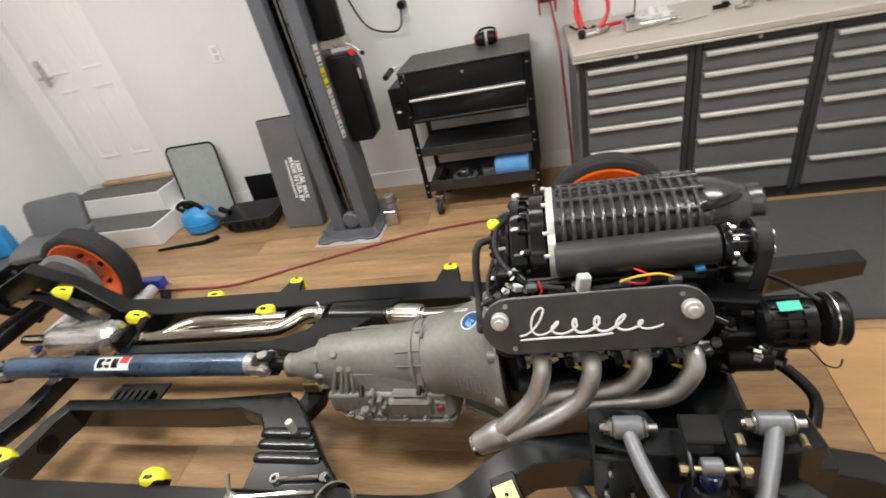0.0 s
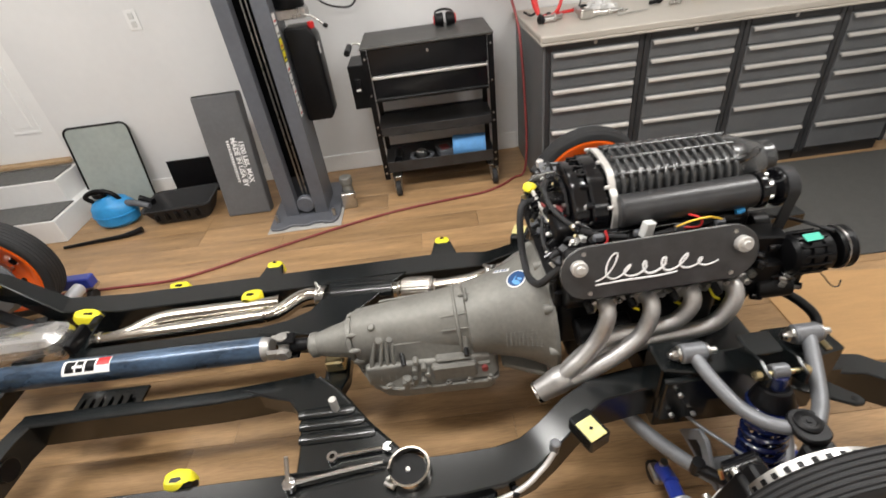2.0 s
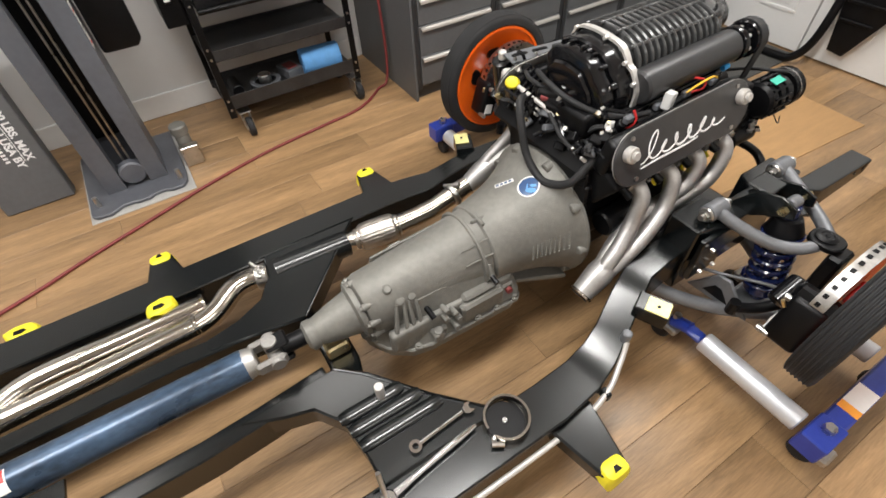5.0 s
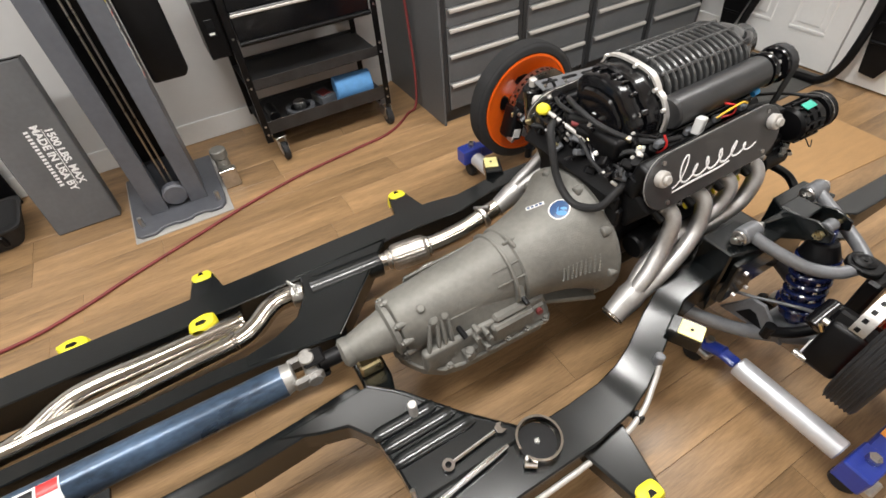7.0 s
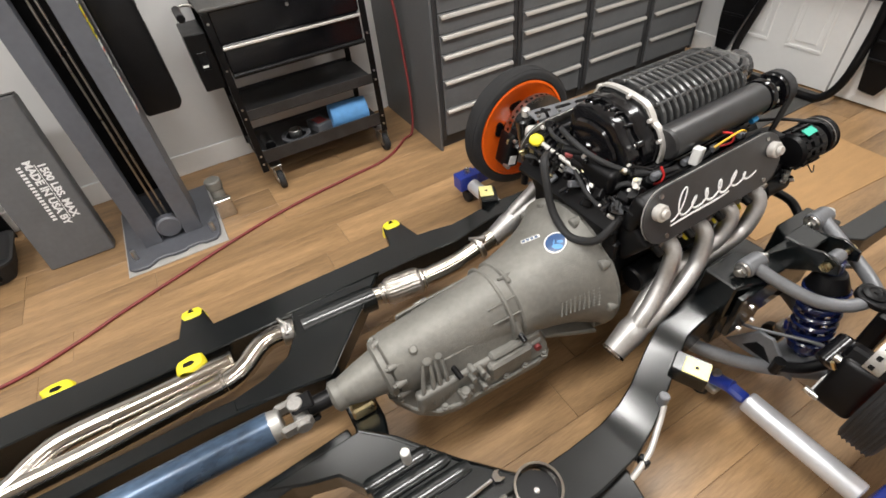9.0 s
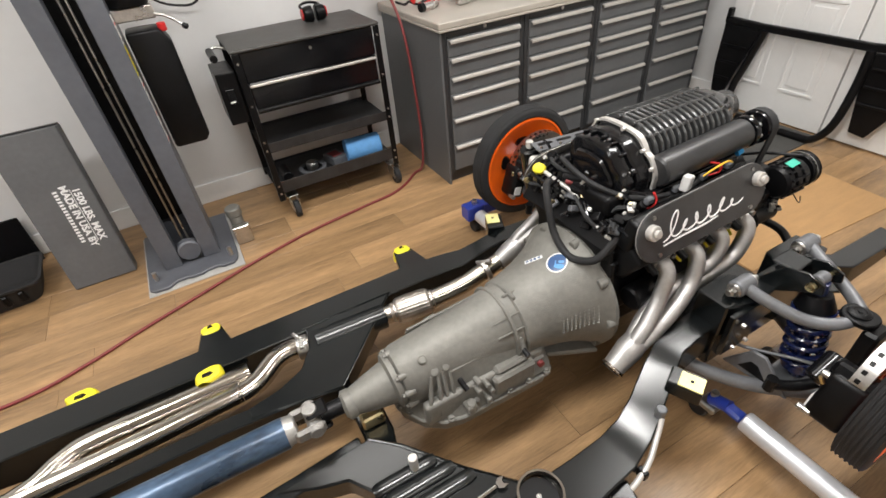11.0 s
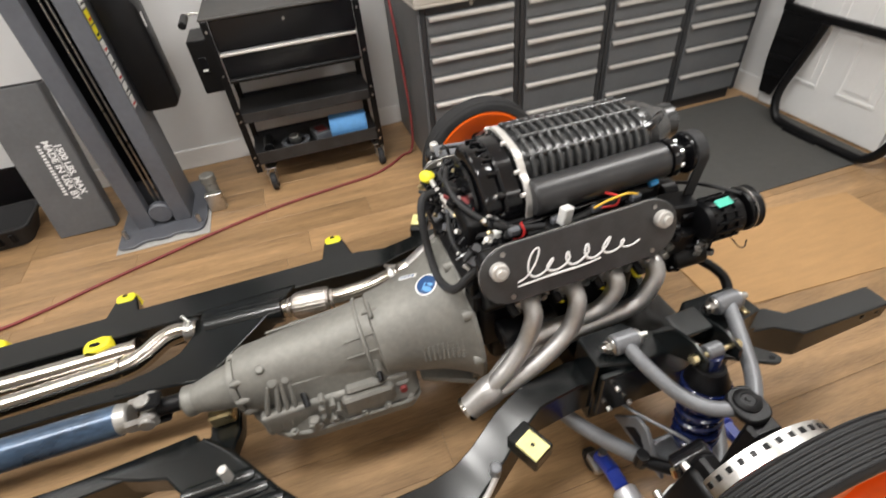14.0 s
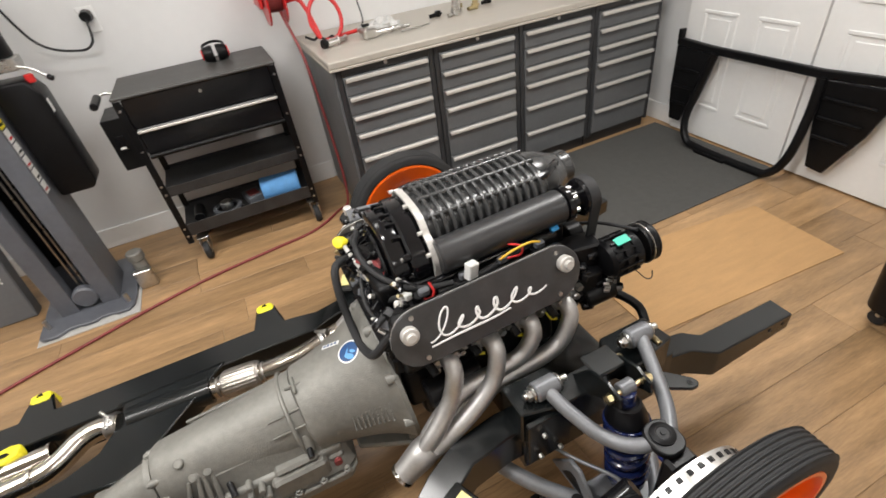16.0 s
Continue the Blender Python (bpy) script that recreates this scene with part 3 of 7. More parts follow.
# ---- service cart ----
def service_cart():
    x0, x1, y0, y1 = -0.50, 0.265, 3.17, 3.60
    cart = thing("service_cart", "black steel rolling service cart with closed lid and open shelves", "cart")
    part("lid", span(x0 - 0.005, x1 + 0.005, y0 - 0.005, y1, 0.945, 0.962, 0.006), LIDGREY, cart, "dull dark grey lid")
    part("tool_bin", span(x0 + 0.035, x1 - 0.035, y0 + 0.006, y1 - 0.01, 0.80, 0.944, 0.004), GLOSSBLACK, cart)
    d = part("drawer", span(x0 + 0.04, x1 - 0.04, y0 + 0.002, y1 - 0.02, 0.665, 0.797, 0.004), GLOSSBLACK, cart)
    part("handle", span(x0 + 0.038, x1 - 0.038, y0 - 0.014, y0 + 0.0015, 0.778, 0.792, 0.004), BRUSHED, d, "full-width bright drawer pull")
    part("lower_lip", rod((x0 + 0.04, y0 - 0.002, 0.655), (x1 - 0.04, y0 - 0.002, 0.655), 0.012), BLACK, d)
    for x in (x0, x1 - 0.034):
        for y in (y0 - 0.004, y1 - 0.034):
            bm = span(x, x + 0.034, y, y + 0.004, 0.12, 0.944, 0.001)
            span(x if x == x0 else x + 0.030, x + 0.004 if x == x0 else x + 0.034, y + 0.0045, y + 0.034, 0.12, 0.944, 0.001, into=bm)
            part("post", bm, BLACK, cart)
            for z in (0.17, 0.22, 0.44, 0.49, 0.69, 0.90):
                if y < y1 - 0.1:
                    part("bolt", rod((x + 0.017, y - 0.0005, z), (x + 0.017, y - 0.006, z), 0.006, n=10), STEEL, cart)
    for z, deep in ((0.42, 0.055), (0.165, 0.075)):
        bm = span(x0 + 0.006, x1 - 0.006, y0 + 0.002, y1 - 0.006, z, z + 0.004)
        span(x0 + 0.006, x1 - 0.006, y0 + 0.001, y0 + 0.005, z + 0.0045, z + deep, 0.001, into=bm)
        span(x0 + 0.006, x1 - 0.006, y1 - 0.011, y1 - 0.007, z + 0.0045, z + 0.022, 0.001, into=bm)
        part("shelf", bm, SHELFBLACK, cart)
    ph = part("push_handle", pipe([(x0 + 0.004, y0 + 0.20, 0.935), (x0 - 0.04, y0 + 0.20, 0.95), (x0 - 0.075, y0 + 0.19, 0.945), (x0 - 0.078, y0 + 0.17, 0.945), (x0 - 0.078, y0 + 0.02, 0.94)], 0.007, steps=4), STEEL, cart)
    part("grip", rod((x0 - 0.078, y0 + 0.01, 0.94), (x0 - 0.078, y0 + 0.165, 0.945), 0.018, bev=0.004), BLACK, ph, "black rubber grip")
    bm = span(x0 - 0.10, x0 - 0.0045, y0 + 0.05, y0 + 0.30, 0.60, 0.86, 0.004)
    pk = part("side_pocket", bm, BLACK, cart, "black hanging side pocket")
    part("pocket_latch", span(x0 - 0.075, x0 - 0.035, y0 + 0.046, y0 + 0.0495, 0.70, 0.78, 0.001), GLOSSBLACK, pk)
    part("pocket_label", span(x0 - 0.07, x0 - 0.045, y0 + 0.044, y0 + 0.0458, 0.712, 0.722), PAPER, pk)
    part("lid_lock", rod(((x0 + x1) / 2, y0 + 0.004, 0.905), ((x0 + x1) / 2, y0 - 0.003, 0.905), 0.008, n=14), STEEL, cart)
    for x in (x0 + 0.05, x1 - 0.06):
        for y in (y0 + 0.05, y1 - 0.06):
            c = part("caster", rod((x + 0.012, y - 0.06, 0.052), (x + 0.046, y - 0.06, 0.052), 0.052, bev=0.006), RUBBER, cart)
            bm = rod((x + 0.01, y - 0.06, 0.052), (x + 0.048, y - 0.06, 0.052), 0.02)
            span(x + 0.004, x + 0.010, y - 0.075, y + 0.01, 0.045, 0.118, 0.001, into=bm)
            span(x + 0.046, x + 0.052, y - 0.075, y + 0.01, 0.045, 0.118, 0.001, into=bm)
            span(x - 0.005, x + 0.06, y - 0.035, y + 0.035, 0.1185, 0.124, 0.001, into=bm)
            part("fork", bm, STEEL, c, "zinc caster fork")
    muffs = thing("ear_muffs", "black and red ear muffs on the cart lid", "ear muffs", at=pose(-0.025, 0.10, 0))
    for s in (-1, 1):
        cup = part("cup", rod((0.04 + s * 0.008, 3.36, 1.003), (0.04 + s * 0.062, 3.36, 1.003), 0.043, 0.036, bev=0.01), BLACK, muffs)
        part("trim", rod((0.04 + s * 0.0625, 3.36, 1.003), (0.04 + s * 0.069, 3.36, 1.003), 0.028, bev=0.002), RED, cup, "red cup cover")
    part("headband", pipe([(-0.01, 3.37, 1.02), (-0.01, 3.44, 1.035), (0.04, 3.48, 1.04), (0.09, 3.44, 1.035), (0.09, 3.37, 1.02)], 0.007), BLACK, muffs)
    roll = thing("paper_towel_roll", "blue shop paper towel roll on the cart shelf", "towel roll")
    r = rod((-0.02, 3.31, 0.24), (0.2, 3.29, 0.24), 0.07, bev=0.004)
    part("paper", r, LIGHTBLUE, roll)
    part("core", rod((0.1995, 3.29, 0.24), (0.2015, 3.29, 0.24), 0.022), CARD, roll)
    fan = thing("wheel_tool", "round dark hub tool lying on the cart shelf", "tool")
    part("disc", rod((-0.24, 3.32, 0.170), (-0.24, 3.32, 0.19), 0.085, bev=0.004), BLACK, fan)
    part("hub", rod((-0.24, 3.32, 0.1905), (-0.24, 3.32, 0.235), 0.035, bev=0.004), STEEL, fan)
    part("ring", lathe([(0.06, 0.19), (0.085, 0.19), (0.085, 0.2), (0.06, 0.2)], pose(-0.24, 3.32, 0.002), closed=True), GREYPLASTIC, fan)
    tin = thing("small_box", "small grey carton with a dull red label on the cart shelf", "box")
    part("carton", box(0.10, 0.13, 0.05, pose(-0.08, 3.36, 0.195, 0, 0, 14), 0.003), GREYPLASTIC, tin)
    part("carton_label", box(0.06, 0.08, 0.002, pose(-0.08, 3.36, 0.2212, 0, 0, 14)), HOSE, tin)
    can = thing("grinder", "small dark grinder on the cart shelf", "tool")
    part("motor", rod((-0.40, 3.28, 0.2), (-0.40, 3.42, 0.2), 0.03, bev=0.004), BLACK, can)


service_cart()

# ---- hose reel and red hose ----
reel = thing("hose_reel", "red air hose reel fixed to the wall", "hose reel")
part("drum", rod((0.345, 3.47, 1.22), (0.425, 3.47, 1.22), 0.09, bev=0.004), HOSE, reel)
for fx in (0.335, 0.425):
    part("flange", rod((fx, 3.47, 1.22), (fx + 0.01, 3.47, 1.22), 0.15, n=40, bev=0.003), RED, reel)
part("bracket", span(0.31, 0.33, 3.44, Y1 - 0.002, 1.16, 1.28, 0.004), RED, reel)
part("hose", pipe([(0.40, 3.40, 1.14), (0.43, 3.27, 0.95), (0.44, 3.21, 0.75), (0.455, 3.20, 0.45), (0.46, 3.20, 0.2), (0.44, 3.20, 0.03), (0.37, 3.18, 0.009), (0.26, 3.09, 0.009), (0.133, 3.03, 0.009), (-0.061, 3.0, 0.009), (-0.42, 2.94, 0.009), (-0.75, 2.845, 0.009), (-1.05, 2.735, 0.009), (-1.306, 2.64, 0.009), (-1.524, 2.55, 0.009), (-1.75, 2.49, 0.009), (-2.1, 2.49, 0.009), (-2.9, 2.5, 0.009)], 0.0078, steps=8), HOSE, reel, "dull red rubber air hose trailing over the floor")

# ---- two-post lift column ----
def lift_column():
    cx, y = -1.035, 3.035
    lift = thing("lift_column", "dark grey steel two-post lift column on a thick base plate", "lift column")
    part("grout_pad", slab([(-1.272, 2.862), (-0.80, 2.862), (-0.80, 3.45), (-1.28, 3.45)], 0.005, pose(0, 0, 0.0058), 0.001), PADGREY, lift, "pale levelling pad under the base plate")
    part("base_plate", slab([(-1.262, 2.90), (-1.24, 2.878), (-1.18, 2.872), (-1.15, 2.89), (-1.13, 2.905), (-1.08, 2.905), (-1.06, 2.895), (-1.0, 2.895), (-0.985, 2.91), (-0.93, 2.912), (-0.905, 2.895), (-0.85, 2.895), (-0.825, 2.925), (-0.815, 3.0), (-0.815, 3.44), (-1.27, 3.44)], 0.018, pose(0, 0, 0.024), 0.004), LIFTGREY, lift)
    w, d = 0.138, 0.23
    bm = span(cx - w, cx - w + 0.012, y, y + d, 0.0245, 2.6, 0.002)
    span(cx + w - 0.012, cx + w, y, y + d, 0.0245, 2.6, 0.002, into=bm)
    span(cx - w, cx + w, y + d + 0.0005, y + d + 0.012, 0.0245, 2.6, 0.002, into=bm)
    span(cx - w, cx - 0.055, y - 0.0125, y - 0.0005, 0.0245, 2.6, 0.002, into=bm)
    span(cx + 0.055, cx + w, y - 0.0125, y - 0.0005, 0.0245, 2.6, 0.002, into=bm)
    span(cx - 0.067, cx - 0.055, y + 0.0, y + 0.06, 0.0245, 2.6, 0.002, into=bm)
    span(cx + 0.055, cx + 0.067, y + 0.0, y + 0.06, 0.0245, 2.6, 0.002, into=bm)
    part("column", bm, LIFTGREY, lift)
    # black sheets line the back and sides, making the slot interior darker
    part("inner_liner", span(cx - w + 0.0125, cx + w - 0.0125, y + 0.205, y + 0.2295, 0.2, 2.59), BLACK, lift, "black sheet lining the inside of the column")
    for s in (-1, 1):
        part("side_liner", span(cx + s * (w - 0.019) - 0.006, cx + s * (w - 0.019) + 0.006, y + 0.064, y + 0.203, 0.2, 2.59), BLACK, lift)
    for s in (-1, 1):
        part("lift_cable", rod((cx + 0.004 + s * 0.013, y + 0.05, 0.09), (cx + 0.004 + s * 0.013, y + 0.05, 2.5), 0.005), STEEL, lift)
        part("anchor_bolt", rod((cx + s * 0.185, 2.96, 0.0245), (cx + s * 0.185, 2.96, 0.075), 0.011), STEEL, lift)
    part("pulley", rod((cx + 0.005, y - 0.02, 0.095), (cx + 0.005, y + 0.03, 0.095), 0.058, n=28, bev=0.008), LIFTGREY, lift)
    for k in range(9):
        z = 0.66 + k * 0.062
        part("label", span(cx + w + 0.0005, cx + w + 0.0015, y + 0.006, y + 0.062, z, z + 0.054), YELLOW if k in (5, 6) else PAPER, lift, "small warning label")
        part("label_text", span(cx + w + 0.0016, cx + w + 0.0024, y + 0.014, y + 0.054, z + 0.012, z + 0.022), BLACK if k % 2 else RED, lift)
    post = thing("cylinder_foot", "two steel hydraulic fittings standing by the lift base", "fitting")
    part("cylinder", rod((-0.76, 3.14, 0.0), (-0.76, 3.14, 0.15), 0.035, bev=0.005), CAST, post)
    part("cap", rod((-0.76, 3.14, 0.1505), (-0.76, 3.14, 0.2), 0.042, bev=0.006), CAST, post)
    part("flange", span(-0.80, -0.71, 3.06, 3.10, 0.001, 0.11, 0.004), STEEL, post)
    unit = thing("power_unit", "tall black plastic lift power unit with a red button", "power unit")
    part("tank", slab([(-0.083, 0.012), (-0.075, 0), (0.06, 0), (0.083, 0.03), (0.083, 0.46), (0.05, 0.52), (-0.083, 0.52)], 0.15, pose(-0.80, 3.12, 0.60, 90, 0, 0) @ Matrix.Translation((0, 0, 0.0)), 0.012), BLACK, unit)
    part("mount", span(-0.90, -0.74, 3.13, 3.24, 1.16, 1.21, 0.004), STEEL, unit)
    part("button", rod((-0.735, 3.17, 1.10), (-0.735, 3.17, 1.135), 0.018, bev=0.003), RED, unit)
    part("lever", pipe([(-0.76, 3.14, 1.18), (-0.70, 3.12, 1.16), (-0.65, 3.10, 1.12)], 0.006), STEEL, unit)
    part("lever_ball", rod((-0.655, 3.102, 1.122), (-0.635, 3.095, 1.11), 0.012, bev=0.004), BLACK, unit)
    part("motor", rod((-0.83, 3.19, 1.2105), (-0.83, 3.19, 1.6), 0.085, bev=0.01), BLACK, unit)
    part("label", span(-0.7165, -0.7155, 3.14, 3.17, 0.97, 1.03), PAPER, unit)


lift_column()

# ---- things along the back wall ----
ramp = thing("folding_ramp_box", "dark grey folded steel panel with white load lettering", "ramp", at=pose(-1.465, 3.16, 0.003, -10.5, 0, 0))
part("panel_body", span(-0.145, 0.145, 0, 0.085, 0, 0.79, 0.006), BOXGREY, ramp)
part("edge_strip", span(-0.143, 0.143, 0.012, 0.073, 0.7905, 0.796, 0.002), BLACK, ramp)
for k, (txt, size, dx) in enumerate((("1500 LBS. MAX", 0.043, 0.082), ("MADE IN USA BY", 0.043, 0.036))):
    words("lettering", txt, size, LETTER, pose(dx, -0.0012, 0.36, 90, 0, 0) @ pose(0, 0, 0, 0, 0, -90), ramp, 0.0006, 0.0, 0.0016)
for k in range(17):
    part("text_bar", span(-0.010, 0.008, -0.0016, -0.0004, 0.232 + k * 0.0165, 0.232 + k * 0.0165 + 0.010), LETTER, ramp)
part("text_rule", span(0.058, 0.061, -0.0016, -0.0004, 0.22, 0.50), LETTER, ramp)

sheet = thing("plastic_tray_sheet", "grey-green rounded plastic sheet leaning on the wall", "plastic sheet", at=pose(-2.50, 3.545, 0.006, 80, 0, 0))
part("sheet_body", slab(rounded(0.46, 0.60, 0.05), 0.012, pose(0, 0.30, 0.006), 0.004), GREENSHEET, sheet)
part("rim", pipe([(x, y + 0.30, 0.008) for x, y in rounded(0.46, 0.60, 0.05)] + [(0.23, 0.55, 0.008)], 0.007, n=8, curved=False), BLACK, sheet, "dark edge beading")
board = thing("black_board", "short black board leaning on the wall", "board", at=pose(-1.96, 3.60, 0.003, -6, 0, 0))
part("board_body", span(-0.17, 0.17, 0, 0.012, 0, 0.27, 0.003), BLACK, board)


def drain_pan():
    pan = thing("drain_pan", "black plastic oil drain pan with a pouring lip", "drain pan", at=pose(-1.95, 3.30, 0.0, 0, 0, 3))
    bm = bmesh.new()
    loops = []
    for w, h, z in ((0.36, 0.22, 0.002), (0.45, 0.30, 0.114), (0.47, 0.32, 0.118), (0.47, 0.32, 0.128), (0.44, 0.29, 0.125), (0.34, 0.20, 0.014)):
        loops.append([bm.verts.new((x, y, z)) for x, y in rounded(w, h, 0.05, 4)])
    for a, b in zip(loops, loops[1:]):
        for i in range(len(a)):
            bm.faces.new((a[i], a[(i + 1) % len(a)], b[(i + 1) % len(a)], b[i]))
    bm.faces.new(loops[0][::-1])
    bm.faces.new(loops[-1])
    bmesh.ops.recalc_face_normals(bm, faces=bm.faces)
    part("tub", bm, RUBBER, pan)
    for k in range(5):
        part("rib", span(-0.15 + k * 0.068, -0.125 + k * 0.068, -0.155, -0.128, 0.04, 0.10, 0.006), BLACK, pan)
    part("spout", pipe([(-0.2, 0.02, 0.12), (-0.26, 0.05, 0.13), (-0.30, 0.06, 0.145)], 0.022), BLACK, pan)


drain_pan()
jug = thing("watering_jug", "bright blue plastic jug with a dark cap lying on its side", "jug")
bm = lathe([(0.04, 0), (0.10, 0.004), (0.128, 0.03), (0.135, 0.09), (0.128, 0.14), (0.10, 0.18), (0.06, 0.20), (0.045, 0.215)], pose(-2.43, 3.30, 0.0))
bmesh.ops.scale(bm, vec=(1.12, 0.85, 1.0), space=Matrix.Translation((2.43, -3.30, 0)), verts=bm.verts)
part("jug_body", bm, BRIGHTBLUE, jug)
part("band", lathe([(0.132, 0.082), (0.139, 0.085), (0.139, 0.098), (0.132, 0.10)], pose(-2.43, 3.30, 0.0) @ Matrix.Diagonal((1.12, 0.85, 1.0, 1.0)), closed=True), BRIGHTBLUE, jug)
part("cap", rod((-2.47, 3.30, 0.2155), (-2.47, 3.30, 0.25), 0.048, bev=0.004), BLACK, jug)
part("spout", pipe([(-2.34, 3.29, 0.14), (-2.26, 3.27, 0.15), (-2.15, 3.25, 0.12)], 0.024, radii=[(0, 1.4), (0.3, 1.0), (1, 0.8)]), GREYPLASTIC, jug)
part("handle", pipe([(-2.53, 3.29, 0.18), (-2.56, 3.28, 0.23), (-2.48, 3.28, 0.265), (-2.38, 3.28, 0.24), (-2.35, 3.29, 0.18)], 0.016), BLACK, jug, "dark carrying handle")
bar = thing("pry_bar", "flat black pry bar lying on the floor", "pry bar")
part("bar_body", pipe([(-2.68, 3.02, 0.011), (-2.5, 3.045, 0.011), (-2.3, 3.07, 0.013), (-2.18, 3.10, 0.03)], 0.017, radii=[(0, 0.6), (0.3, 0.8), (1, 1.2)]), BLACK, bar)


# clutter along the side wall
def fuel_can(x, y, colour, cap, label, s=1.0, z=0.0):
    c = thing("fuel_can", label, "can", "cans by the side wall", pose(x, y, z, 0, 0, 25))
    part("can_body", box(0.2 * s, 0.15 * s, 0.26 * s, pose(0, 0, 0.13 * s), 0.025), colour, c)
    part("cap", rod((0.05 * s, 0, 0.2605 * s), (0.05 * s, 0, 0.30 * s), 0.03 * s, bev=0.004), cap, c)
    part("handle", pipe([(-0.08 * s, 0, 0.26 * s), (-0.06 * s, 0, 0.31 * s), (0.0, 0, 0.31 * s), (0.02 * s, 0, 0.26 * s)], 0.011 * s), colour, c)


tote = thing("storage_tote", "low black storage tote carrying cans by the side wall", "tote")
part("tote_body", span(-3.84, -3.55, 2.42, 2.90, 0.0, 0.235, 0.012), BLACK, tote)
part("tote_lid", span(-3.845, -3.54, 2.41, 2.91, 0.2355, 0.255, 0.006), GREYPLASTIC, tote)
fuel_can(-3.72, 2.52, RED, BLACK, "red plastic fuel can on a storage tote", 0.7, 0.2555)
fuel_can(-3.70, 2.76, BRIGHTBLUE, BLACK, "blue plastic can on a storage tote", 0.85, 0.2555)
fuel_can(-3.62, 3.02, PLASTICWHITE, RED, "white plastic jug with a red cap", 0.8)
fuel_can(-3.34, 3.02, PLASTICWHITE, RED, "white plastic jug with a red cap", 0.8)
battery = thing("car_battery", "black car battery with a red label", "battery")
part("case", box(0.26, 0.17, 0.19, pose(-3.40, 2.62, 0.095, 0, 0, 20), 0.006), BLACK, battery)
part("label", box(0.12, 0.003, 0.08, pose(-3.40, 2.62, 0.09, 0, 0, 20) @ pose(0.03, -0.087, 0), 0.0), ORANGELABEL, battery)
for k in (-0.09, 0.09):
    part("terminal", rod((-3.40 + k, 2.62 + k * 0.36, 0.1905), (-3.40 + k, 2.62 + k * 0.36, 0.215), 0.012), STEEL, battery)

# ---- radiator support leaning on the doors ----
def radiator_support():
    s = thing("radiator_support", "bare black car radiator support frame leaning on the doors", "car part")
    X = 2.715
    part("top_bar", beam([(X, 2.80, 0.625), (X, 2.55, 0.612), (X, 1.90, 0.612), (X, 1.55, 0.64)], 0.035, 0.045, 0.006), BLACK, s)
    part("left_wing", slab([(2.79, 0.58), (2.79, 0.30), (2.765, 0.10), (2.68, 0.10), (2.62, 0.30), (2.53, 0.565)], 0.02, Matrix(((0, 0, 1, X), (1, 0, 0, 0), (0, 1, 0, 0), (0, 0, 0, 1))), 0.004), BLACK, s)
    part("right_wing", slab([(1.87, 0.565), (1.86, 0.34), (1.82, 0.11), (1.73, 0.10), (1.61, 0.34), (1.56, 0.50), (1.555, 0.59)], 0.02, Matrix(((0, 0, 1, X), (1, 0, 0, 0), (0, 1, 0, 0), (0, 0, 0, 1))), 0.004), BLACK, s)
    for k in range(3):
        part("wing_rib", span(X - 0.035, X - 0.0205, 1.66 - k * 0.03, 1.84, 0.28 + k * 0.10, 0.295 + k * 0.10, 0.003), BLACK, s)
        part("wing_rib", span(X - 0.035, X - 0.0205, 2.65 - k * 0.03, 2.77, 0.22 + k * 0.11, 0.235 + k * 0.11, 0.003), BLACK, s)
    part("tube", pipe([(X - 0.03, 2.50, 0.58), (X - 0.05, 2.54, 0.38), (X - 0.09, 2.57, 0.18), (X - 0.115, 2.52, 0.06), (X - 0.12, 2.42, 0.032), (X - 0.12, 2.05, 0.03), (X - 0.115, 1.94, 0.05), (X - 0.09, 1.88, 0.16), (X - 0.05, 1.87, 0.38), (X - 0.03, 1.88, 0.58)], 0.024, steps=5), BLACK, s)
    part("foot", span(X - 0.15, X - 0.09, 2.2, 2.42, 0.0, 0.03, 0.005), BLACK, s)
    part("tab", span(X - 0.03, X + 0.01, 2.76, 2.79, 0.6255, 0.68, 0.004), BLACK, s)


radiator_support()


def rolling_bin():
    b = thing("rolling_bin", "black plastic rolling bin with small casters on the floor", "bin")
    bm = bmesh.new()
    loops = []
    for w, d, z in ((0.34, 0.30, 0.06), (0.40, 0.36, 0.09), (0.42, 0.38, 0.30), (0.40, 0.36, 0.46), (0.36, 0.32, 0.48)):
        loops.append([bm.verts.new((2.10 + x, 0.885 + y, z)) for x, y in rounded(w, d, 0.06, 5)])
    for p, q in zip(loops, loops[1:]):
        for i in range(len(p)):
            bm.faces.new((p[i], p[(i + 1) % len(p)], q[(i + 1) % len(p)], q[i]))
    bm.faces.new(loops[0][::-1])
    bm.faces.new(loops[-1])
    bmesh.ops.recalc_face_normals(bm, faces=bm.faces)
    part("bin_body", bm, BLACK, b)
    part("lid", slab([(2.10 + x, 0.885 + y) for x, y in rounded(0.41, 0.37, 0.06)], 0.03, pose(0, 0, 0.511), 0.008), BLACK, b)
    for x in (1.96, 2.24):
        for y in (0.755, 1.015):
            part("caster", rod((x - 0.012, y, 0.031), (x + 0.012, y, 0.031), 0.031, bev=0.004), RUBBER, b)
            part("caster_stem", rod((x, y, 0.04), (x, y, 0.085), 0.014), STEEL, b)


rolling_bin()
# ---- the chassis ----
CY = 1.475


def at(x, d, z, s):
    """A place d metres to the side s of the centre line."""
    return (x, CY + s * d, z)


